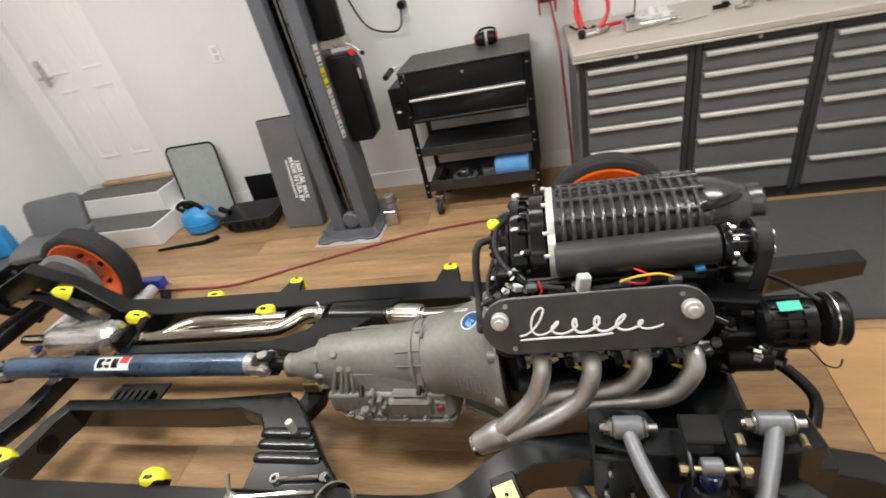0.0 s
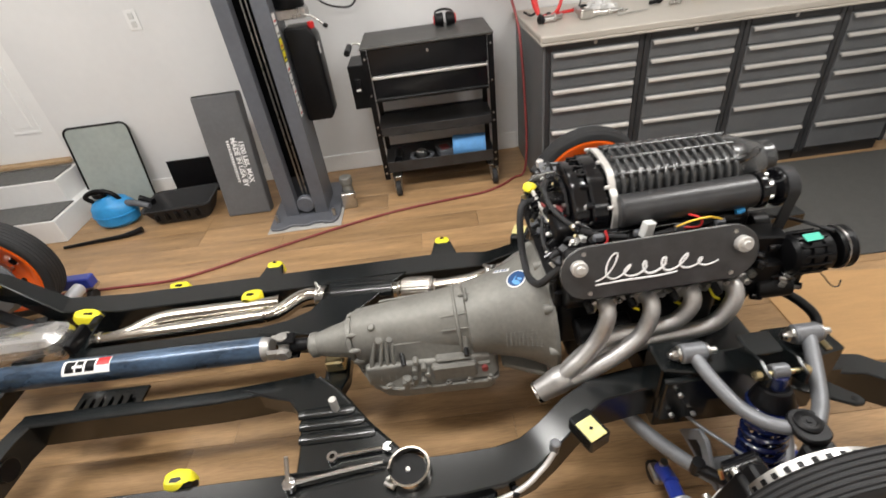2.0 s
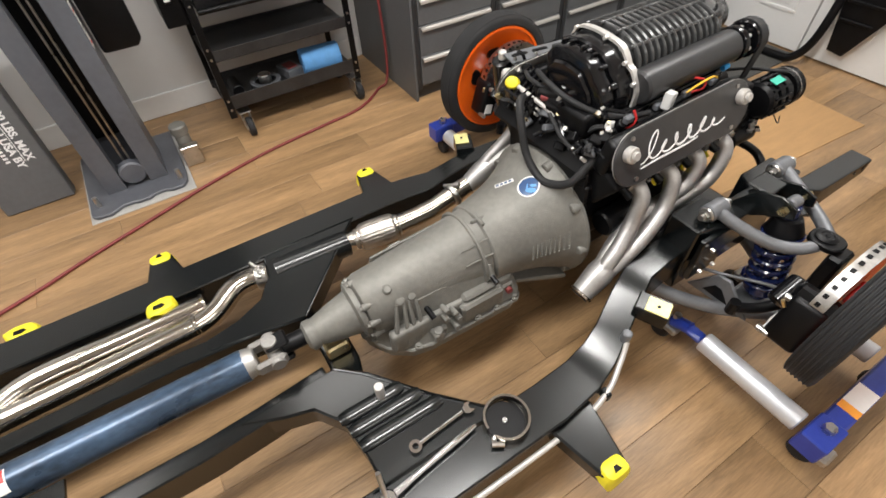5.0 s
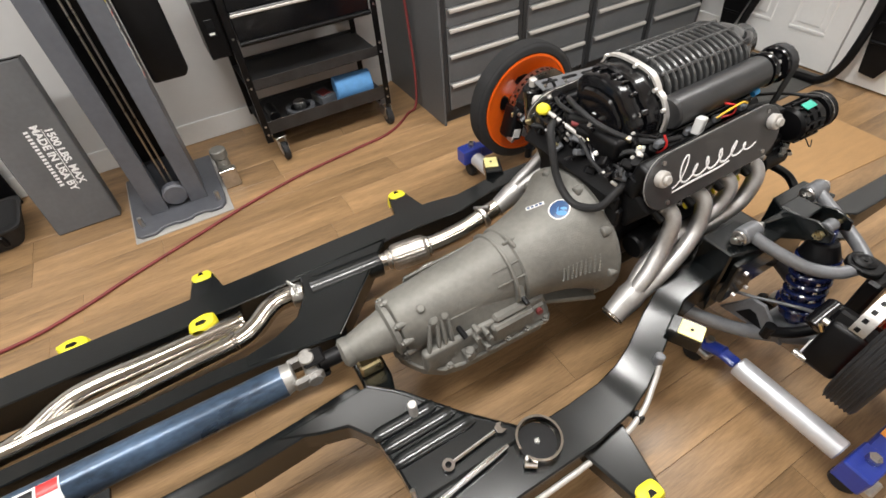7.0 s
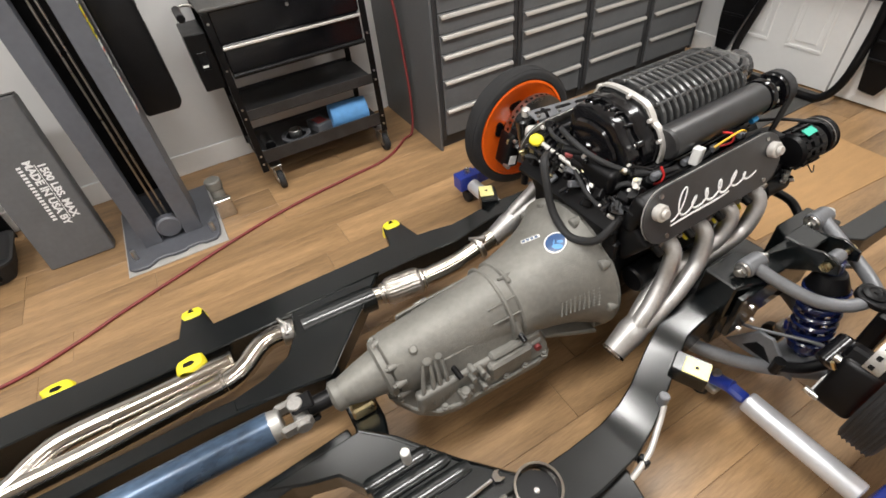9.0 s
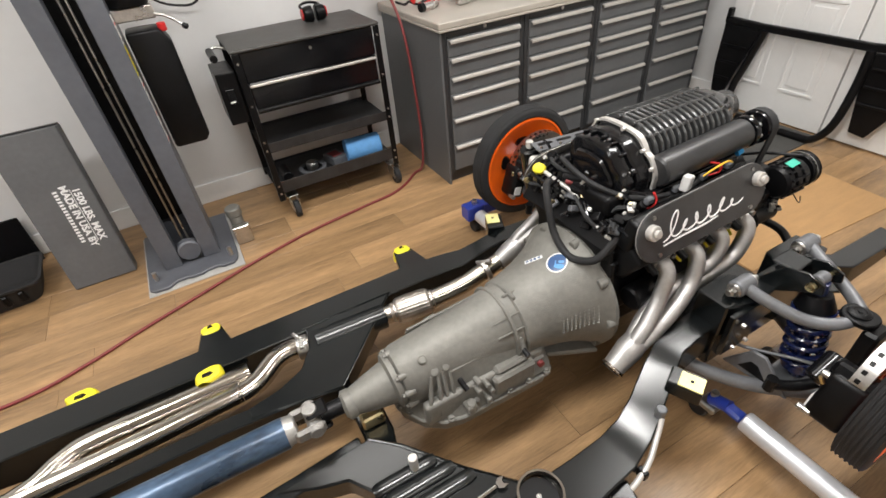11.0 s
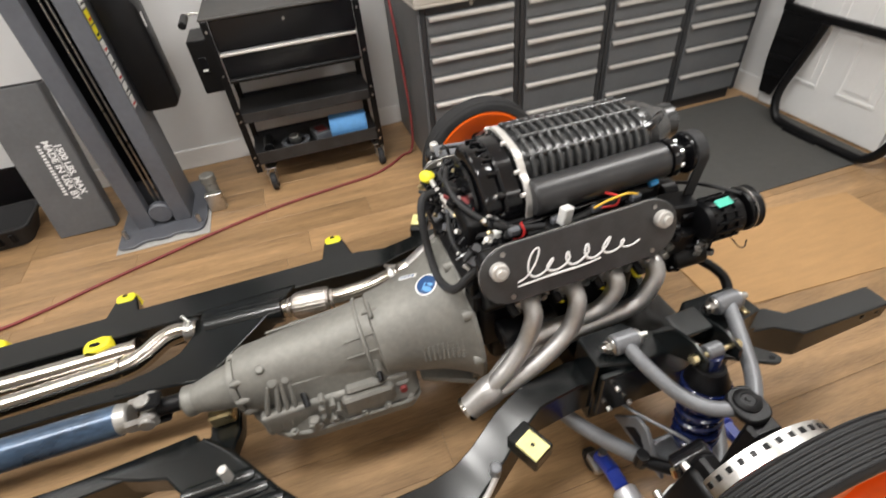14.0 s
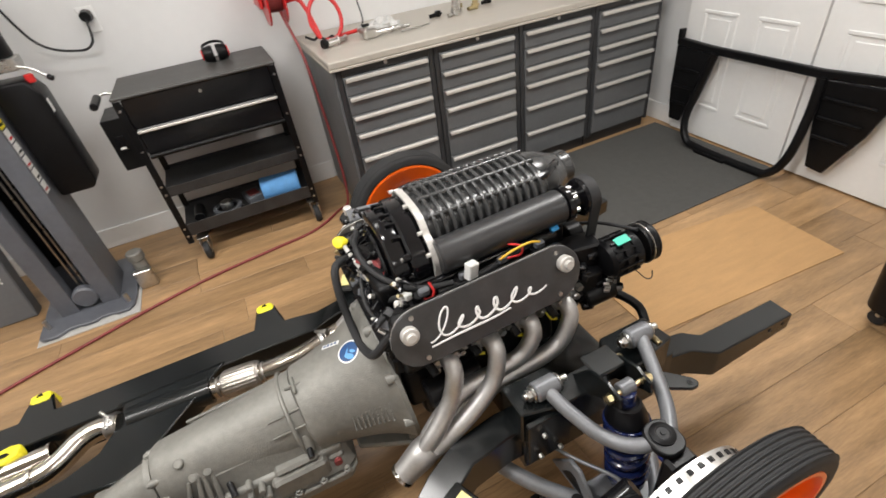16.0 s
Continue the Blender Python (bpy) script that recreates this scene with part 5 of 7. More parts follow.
def dolly(x0, x1, s, din, dout):
    """Wheel dolly: two rollers across, a blue side beam outside, casters at the corners."""
    d = thing("wheel_dolly", "blue steel wheel dolly with silver rollers and casters", "wheel dolly", "wheel dollies")
    for x, q in ((x0, -1), (x1, 1)):
        part("roller", rod(at(x, din, 0.125, s), at(x, dout - 0.03, 0.125, s), 0.034, bev=0.004), SILVERTUBE, d, "silver roller tube")
        part("arm_end", box(0.042, 0.08, 0.026, pose(x, CY + s * (din - 0.04), 0.125, 0, 0, 0), 0.008), BLUE, d)
        part("arm_drop", pipe([at(x, din - 0.05, 0.13, s), at(x - q * 0.0, din - 0.09, 0.115, s), at(x, din - 0.11, 0.105, s)], 0.022), BLUE, d)
        part("stud", rod(at(x, din - 0.105, 0.10, s), at(x, din - 0.105, 0.145, s), 0.012), STEEL, d)
        for y in (din - 0.105, dout + 0.05):
            c = part("caster", rod(at(x - 0.016, y - 0.03, 0.035, s), at(x + 0.016, y - 0.03, 0.035, s), 0.035, bev=0.005), RUBBER, d)
            part("fork", box(0.06, 0.06, 0.03, pose(x, CY + s * y, 0.082), 0.006), STEEL, c)
    part("side_beam", span(x0 - 0.05, x1 + 0.05, CY + s * (dout + 0.02) - 0.03, CY + s * (dout + 0.02) + 0.03, 0.10, 0.165, 0.006), BLUE, d)
    part("beam_box", span(x0 - 0.06, x0 + 0.045, CY + s * (dout + 0.02) - 0.036, CY + s * (dout + 0.02) + 0.036, 0.095, 0.172, 0.004), BLUE, d)
    part("beam_bolt", rod(at(x0, dout + 0.02, 0.1725, s), at(x0, dout + 0.02, 0.195, s), 0.016, n=6), STEEL, d)
    part("label", span(x0 + 0.10, x0 + 0.13, CY + s * (dout + 0.02) - 0.028, CY + s * (dout + 0.02) + 0.028, 0.1655, 0.1665), ORANGELABEL, d)
    part("label", span(x0 + 0.13, x0 + 0.22, CY + s * (dout + 0.02) - 0.028, CY + s * (dout + 0.02) + 0.028, 0.1655, 0.1665), PAPER, d)


dolly(0.415, 0.80, -1, 0.55, 0.90)
dolly(0.36, 0.745, 1, 0.63, 0.92)
dolly(-2.57, -2.14, 1, 0.50, 0.92)


def rear_axle():
    ax = thing("rear_axle", "black rear axle with differential and trailing links", "axle")
    z = 0.37
    part("axle_tube", rod(at(-2.36, 0.70, z, -1), at(-2.36, 0.70, z, 1), 0.038), BLACK, ax)
    part("differential", lathe([(0.03, -0.16), (0.09, -0.14), (0.13, -0.06), (0.14, 0.0), (0.13, 0.05), (0.08, 0.12), (0.05, 0.2), (0.045, 0.26)], axis_pose(at(-2.38, 0, z, 1), at(-2.0, 0, z, 1))), BLACK, ax)
    part("pinion_yoke", rod(at(-2.12, 0, z, 1), at(-2.05, 0, z, 1), 0.045, bev=0.005), BLACK, ax)
    for s in (-1, 1):
        part("leaf_link", beam([at(-1.80, 0.30, 0.33, s), at(-2.1, 0.36, 0.50, s), at(-2.4, 0.42, 0.55, s)], 0.05, 0.03, 0.006), BLACK, ax)
        part("brake_disc", rod(at(-2.36, 0.66, z, s), at(-2.36, 0.685, z, s), 0.16, n=40, bev=0.003), STEEL, ax)
        part("brake_shield", lathe([(0.06, 0), (0.165, 0.0), (0.187, 0.02), (0.187, 0.03), (0.155, 0.012), (0.06, 0.012)], pose(-2.36, CY + s * 0.645, z, -90 * s, 0, 0), 36, closed=True), ARMGREY, ax)
        part("rear_shock", rod(at(-2.48, 0.30, 0.55, s), at(-2.42, 0.45, 0.30, s), 0.028), BLACK, ax)
        part("bump_stop", box(0.1, 0.06, 0.05, pose(-2.35, CY + s * 0.40, 0.545), 0.012), RUBBER, ax)
    part("panhard_bar", rod(at(-2.25, 0.40, 0.50, -1), at(-2.28, 0.40, 0.44, 1), 0.018), BLACK, ax)


rear_axle()
seat = thing("padded_stool_back", "grey moulded plastic seat standing behind the rear wheel", "stool")
part("seat_back", slab(rounded(0.40, 0.26, 0.06), 0.06, pose(-2.95, 2.70, 0.545, 70, 0, 14), 0.02), GREYPLASTIC, seat)
part("seat_base", slab(rounded(0.50, 0.30, 0.08), 0.05, pose(-2.95, 2.58, 0.43, 8, 0, 14), 0.015), GREYPLASTIC, seat)
part("seat_leg", rod((-2.95, 2.60, 0.0), (-2.95, 2.60, 0.382), 0.05, bev=0.005), BLACK, seat)
part("seat_foot", rod((-2.95, 2.60, 0.0), (-2.95, 2.60, 0.03), 0.16, bev=0.008), BLACK, seat)

# ---- driveline ----
shaft = thing("driveshaft", "blue-grey steel driveshaft with bright universal joints", "driveshaft")
part("tube", rod(at(-2.00, 0, 0.40, 1), at(-0.83, 0, 0.383, 1), 0.044, n=32), SHAFTBLUE, shaft)
def tube_patch(x0, x1, a0, a1, r):
    """A strip on the shaft from x0 to x1 between two angles (0 faces -y, 90 is up)."""
    bm = bmesh.new()
    n = 9
    rows = []
    for k in range(n):
        a = radians(a0 + (a1 - a0) * k / (n - 1))
        rows.append([bm.verts.new((x, CY - r * math.cos(a), 0.400 - (x + 2.0) * 0.01453 + r * math.sin(a))) for x in (x0, x1)])
    for p, q in zip(rows, rows[1:]):
        bm.faces.new((p[0], p[1], q[1], q[0]))
    bmesh.ops.recalc_face_normals(bm, faces=bm.faces)
    bmesh.ops.solidify(bm, geom=bm.faces[:], thickness=0.0004)
    return bm


part("label", tube_patch(-1.51, -1.345, 28, 100, 0.0447), PAPER, shaft, "white, black and red maker label")
for k, (xa, xb, aa, ab) in enumerate(((-1.50, -1.468, 40, 92), (-1.462, -1.438, 40, 92), (-1.430, -1.398, 40, 92), (-1.475, -1.44, 58, 70))):
    part("label_block", tube_patch(xa, xb, aa, ab, 0.0451 + 0.0002 * (k == 3)), BLACK if k < 3 else PAPER, shaft)
part("label_stripe", tube_patch(-1.392, -1.348, 62, 99, 0.0451), RED, shaft)
for x0, q in ((-0.83, 1), (-2.00, -1)):
    bm = rod(at(x0 - q * 0.005, 0, 0.385, 1), at(x0 + q * 0.03, 0, 0.385, 1), 0.043, 0.036, bev=0.004)
    for k in (-1, 1):
        box(0.085, 0.018, 0.045, pose(x0 + q * 0.06, CY + k * 0.036, 0.385), 0.012, into=bm)
    part("yoke", bm, YOKE, shaft, "bright cast yoke")
    bm = rod(at(x0 + q * 0.075, 0.052, 0.385, -1), at(x0 + q * 0.075, 0.052, 0.385, 1), 0.02, bev=0.002)
    rod(at(x0 + q * 0.075, 0, 0.335, 1), at(x0 + q * 0.075, 0, 0.435, 1), 0.02, bev=0.002, into=bm)
    part("universal_joint", bm, YOKE, shaft)
    bm = rod(at(x0 + q * 0.10, 0, 0.383, 1), at(x0 + q * 0.21, 0, 0.38, 1), 0.024)
    for k in (-1, 1):
        box(0.06, 0.05, 0.016, pose(x0 + q * 0.09, CY, 0.384 + k * 0.036), 0.006, into=bm)
    part("slip_yoke", bm, BLACK, shaft)


def transmission():
    tr = thing("transmission", "bare cast aluminium automatic gearbox with ribbed pan", "transmission")
    ax = axis_pose(at(-0.66, 0, 0.372, 1), at(0.15, 0, 0.425, 1))
    narrow = Matrix.Translation((0, CY, 0)) @ Matrix.Diagonal((1.0, 0.9, 1.0, 1.0)) @ Matrix.Translation((0, -CY, 0)) @ ax
    BELL = [(0.136, 0.61), (0.148, 0.66), (0.164, 0.71), (0.182, 0.75), (0.201, 0.782), (0.214, 0.80)]
    part("tail_housing", lathe([(0.03, -0.01), (0.044, 0.0), (0.044, 0.018), (0.041, 0.024), (0.055, 0.08), (0.066, 0.135), (0.084, 0.142), (0.084, 0.158)], ax, 32), CAST, tr)
    case = part("case", lathe([(0.082, 0.1585), (0.096, 0.165), (0.103, 0.18), (0.107, 0.26), (0.109, 0.30), (0.113, 0.36), (0.117, 0.44), (0.124, 0.52), (0.127, 0.55)], narrow, 40), CAST, tr)
    part("bell_housing", lathe([(0.122, 0.5505), (0.128, 0.556), (0.130, 0.575)] + BELL + [(0.222, 0.806), (0.222, 0.818)], ax, 48), CAST, tr)
    # skirt spreading from the case down to the pan rail
    half = [(-0.522, 0.02), (-0.503, 0.055), (-0.476, 0.10), (-0.42, 0.143), (-0.36, 0.157), (-0.05, 0.165), (-0.028, 0.145), (-0.02, 0.06)]
    rim = [(x, -d) for x, d in half] + [(x, d) for x, d in reversed(half)]
    bm = bmesh.new()
    tiers = []
    for f, g, z in ((1.0, 0.955, 0.268), (0.985, 0.90, 0.285), (0.93, 0.75, 0.345), (0.90, 0.62, 0.43)):
        tiers.append([bm.verts.new((-0.262 + (x + 0.262) * f, CY + d * g, z + (x + 0.27) * 0.05)) for x, d in rim])
    for p, q in zip(tiers, tiers[1:]):
        for i in range(len(p)):
            bm.faces.new((p[i], p[(i + 1) % len(p)], q[(i + 1) % len(p)], q[i]))
    bm.faces.new(tiers[0][::-1])
    bm.faces.new(tiers[-1])
    bmesh.ops.recalc_face_normals(bm, faces=bm.faces)
    part("skirt", shade(bm, None, 0.004), CAST, case)
    for k in range(3):
        a = radians(-86 + 16 * k)
        part("case_rib", box(0.26, 0.009, 0.02, ax @ pose(0.11 * math.cos(a + math.pi / 2), 0.11 * math.sin(a + math.pi / 2), 0.38, 0, 0, math.degrees(a)) @ pose(0, 0, 0, 0, 90, 0), 0.003), CAST, case)
    part("collar", lathe([(0.124, 0), (0.1275, 0.003), (0.1275, 0.008), (0.124, 0.011)], ax @ pose(0, 0, 0.513), 40), CAST, case)
    for t in (20, 75, 130, 165, 200, 250, 320):
        c, q = math.cos(radians(t)), math.sin(radians(t))
        part("tail_boss", rod(ax @ Vector((0.088 * c, 0.088 * q, 0.155)), ax @ Vector((0.088 * c, 0.088 * q, 0.186)), 0.011, n=12, bev=0.002), CAST, case)
        part("tail_bolt", rod(ax @ Vector((0.088 * c, 0.088 * q, 0.148)), ax @ Vector((0.088 * c, 0.088 * q, 0.1548)), 0.007, n=6), CAST, case)
    near_dir = ax.to_3x3().inverted() @ Vector((0, -1, 0))
    top_dir = ax.to_3x3().inverted() @ Vector((0, 0, 1))

    def on_case(r, z, lift):
        """A place on the case: lift 0 faces the near side, 90 is the top."""
        return ax @ (near_dir.normalized() * r * math.cos(radians(lift)) + top_dir.normalized() * r * math.sin(radians(lift)) + Vector((0, 0, z)))

    for a, z0, z1, r0, r1 in ((128, 0.20, 0.50, 0.096, 0.115), (30, 0.46, 0.55, 0.113, 0.122), (52, 0.46, 0.55, 0.116, 0.124)):
        part("cast_rib", pipe([on_case(r0, z0, a), on_case((r0 + r1) / 2, (z0 + z1) / 2, a), on_case(r1, z1, a)], 0.0028, n=6), CAST, case)
    for a, z, r, k in ((58, 0.23, 0.101, 0.012),):
        part("servo_boss", rod(on_case(r - 0.012, z, a), on_case(r + 0.012, z, a), k * 1.25, k, bev=0.003), CAST, case)
    for iz in range(9):
        for ia in range(6):
            z = 0.665 + 0.0125 * iz
            r = float(np.interp(z, [q[1] for q in BELL], [q[0] for q in BELL]))
            part("waffle_stud", rod(on_case(r - 0.002, z, -2 + 3.6 * ia + iz * 0.7), on_case(r + 0.0035, z, -2 + 3.6 * ia + iz * 0.7), 0.0042, 0.0028, n=4), CAST, case)
    pan = part("oil_pan", slab([(-0.268 + (x + 0.268) * 0.955, CY + d * 0.9) for x, d in rim], 0.05, pose(0, 0, 0.2555), 0.01), CAST, tr, "shallow cast pan")
    part("pan_flange", slab([(x, CY + d) for x, d in rim], 0.013, pose(0, 0, 0.269), 0.004), CAST, pan)
    for x, d in ((-0.512, -0.02), (-0.495, -0.052), (-0.455, -0.108), (-0.40, -0.143), (-0.34, -0.152), (-0.27, -0.154), (-0.20, -0.156), (-0.13, -0.158), (-0.06, -0.158), (-0.495, 0.052), (-0.455, 0.108), (-0.40, 0.143)):
        lug = part("pan_lug", rod((x, CY + d, 0.2695), (x, CY + d, 0.281), 0.0115, n=14, bev=0.002), CAST, pan)
        part("pan_bolt", rod((x, CY + d, 0.2812), (x, CY + d, 0.288), 0.007, n=6), CAST, lug)
    # valve body bosses on the near side
    y = CY - 0.128
    part("side_wall", span(-0.47, -0.05, y - 0.004, y + 0.03, 0.272, 0.36, 0.012), CAST, case)
    for x in (-0.408, -0.373):
        part("servo_boss", rod((x, CY - 0.055, 0.41), (x - 0.002, CY - 0.086, 0.442), 0.021, 0.0155, bev=0.004), CAST, case)
        part("servo_plug", rod((x - 0.002, CY - 0.0862, 0.4422), (x - 0.002, CY - 0.0875, 0.4436), 0.009, n=16), CAST, case)
    for k, (xa, xb) in enumerate(((-0.425, -0.462), (-0.402, -0.425), (-0.388, -0.398), (-0.368, -0.375))):
        part("servo_rib", pipe([(xa, CY - 0.088, 0.432), ((xa + xb) / 2, CY - 0.114, 0.375), (xb, CY - 0.132, 0.30)], 0.0062, n=8, radii=[(0, 0.8), (0.5, 1.2), (1, 0.6)]), CAST, case)
    part("valve_box", span(-0.25, -0.10, y - 0.028, y + 0.03, 0.285, 0.352, 0.008), CAST, case)
    part("valve_box_lid", span(-0.235, -0.115, y - 0.012, y + 0.05, 0.3525, 0.372, 0.008), CAST, case)
    for x, z, hh in ((-0.345, 0.300, 0.04), (-0.305, 0.345, 0.03), (-0.30, 0.372, 0.022), (-0.275, 0.350, 0.03), (-0.28, 0.305, 0.045), (-0.325, 0.288, 0.035), (-0.265, 0.325, 0.035)):
        part("line_fitting", rod((x, y + 0.01, z), (x, y - hh, z + 0.004), 0.0095, n=8, bev=0.002), CAST, case)
    part("solenoid", rod((-0.335, y - 0.022, 0.278), (-0.335, y - 0.022, 0.318), 0.015, bev=0.003), CAST, case)
    for x in (-0.31, -0.21, -0.12):
        part("wall_lug", rod((x, y - 0.015, 0.272), (x, y - 0.015, 0.305), 0.009, bev=0.003), CAST, case)
    part("shift_shaft", rod((-0.345, y + 0.03, 0.385), (-0.338, y - 0.012, 0.365), 0.0085), BLACK, case)
    part("shift_shaft", rod((-0.13, y + 0.02, 0.40), (-0.13, y - 0.025, 0.39), 0.0085), BLACK, case)
    part("boss", rod((-0.13, y + 0.03, 0.43), (-0.13, y + 0.005, 0.385), 0.014, bev=0.003), CAST, case)
    part("case_connector", rod((-0.075, y - 0.01, 0.312), (-0.075, y - 0.024, 0.312), 0.011, n=14), HOSE, case)
    part("connector_body", box(0.045, 0.04, 0.045, pose(-0.075, y + 0.008, 0.31), 0.006), CAST, case)
    bm = box(0.012, 0.06, 0.012, pose(-0.11, CY - 0.02, 0.535), 0.004)
    box(0.05, 0.012, 0.012, pose(-0.11, CY - 0.02, 0.533), 0.004, into=bm)
    part("lifting_lug", bm, CAST, case)
    for x in (-0.36, -0.25):
        part("vent_tube", pipe([(x, CY + 0.085, 0.42), (x + 0.01, CY + 0.095, 0.45), (x + 0.05, CY + 0.095, 0.455)], 0.007), STEEL, case)
    bell = bpy.data.objects["bell_housing"]
    for k in range(9):
        a = radians(20 + 40 * k)
        p = ax @ Vector((0.204 * math.cos(a), 0.204 * math.sin(a), 0.785))
        q = ax @ Vector((0.209 * math.cos(a), 0.209 * math.sin(a), 0.816))
        part("bell_boss", rod(p, q, 0.016, bev=0.003), CAST, bell)
    part("inspection_cover", slab([(-0.01, CY - 0.10), (0.06, CY - 0.135), (0.145, CY - 0.175), (0.145, CY + 0.175), (0.06, CY + 0.135), (-0.01, CY + 0.10)], 0.02, pose(0, 0, 0.268), 0.005), CAST, bell)
    inv = ax.to_3x3().inverted()
    up = inv @ Vector((0, -0.22, 1.0))
    t0 = math.atan2(up.y, up.x)
    for k, (cu, cv, ru, rv, lift, m) in enumerate(((0, 0, 0.031, 0.031, 0.0012, PAPER), (0, 0, 0.027, 0.027, 0.0020, STICKERBLUE), (0.008, -0.012, 0.015, 0.007, 0.0028, LIGHTBLUE), (0.012, 0.002, 0.009, 0.004, 0.0028, LIGHTBLUE), (-0.004, -0.003, 0.0018, 0.010, 0.0030, LIGHTBLUE))):
        bm = bmesh.new()
        ring = []
        for i in range(28):
            t = 2 * math.pi * i / 28
            u, v = cu + ru * math.cos(t), cv + rv * math.sin(t)
            zz, across = 0.728 + (u + v) * 0.7071, (u - v) * 0.7071
            ring.append((zz, across))
        mid = (0.728 + (cu + cv) * 0.7071, (cu - cv) * 0.7071)

        def lay(zz, across):
            r = float(np.interp(zz, [q[1] for q in BELL], [q[0] for q in BELL])) + lift
            return bm.verts.new(ax @ Vector((r * math.cos(t0 + across / r), r * math.sin(t0 + across / r), zz)))

        loops = [[lay(mid[0] + (zz - mid[0]) * f, mid[1] + (ac - mid[1]) * f) for zz, ac in ring] for f in (0.34, 0.67, 1.0)]
        bm.faces.new(loops[0])
        for p, q in zip(loops, loops[1:]):
            for i in range(28):
                bm.faces.new((p[i], p[(i + 1) % 28], q[(i + 1) % 28], q[i]))
        bmesh.ops.recalc_face_normals(bm, faces=bm.faces)
        bmesh.ops.solidify(bm, geom=bm.faces[:], thickness=0.0006)
        part("label" if k == 0 else "label_print", bm, m, bell, "round white and blue maker sticker")
    side = 1 if (ax @ Vector((math.cos(t0 + 0.4), math.sin(t0 + 0.4), 0))).y > (ax @ Vector((math.cos(t0), math.sin(t0), 0))).y else -1

    def on_bell(zz, across, lift):
        r = float(np.interp(zz, [q[1] for q in BELL], [q[0] for q in BELL])) + lift
        return ax @ Vector((r * math.cos(t0 + side * across / r), r * math.sin(t0 + side * across / r), zz))

    c = on_bell(0.69, 0.062, 0.0012)
    u = (on_bell(0.705, 0.062, 0.0012) - on_bell(0.675, 0.062, 0.0012)).normalized()
    v = (on_bell(0.69, 0.072, 0.0012) - on_bell(0.69, 0.052, 0.0012)).normalized()
    u, v = (u * 0.9 - v * 0.43).normalized(), (v * 0.9 + u * 0.43).normalized()
    n = u.cross(v).normalized()
    lm = Matrix((u, v, n)).transposed().to_4x4()
    lm.translation = c
    part("label", box(0.058, 0.013, 0.0012, lm), PAPER, bell, "small printed strip label")
    for k in range(4):
        part("label_print", box(0.009, 0.007, 0.0008, lm @ pose(-0.021 + 0.013 * k, 0, (0.0009 if n.z > 0 else -0.0009))), STICKERBLUE, bell)


transmission()


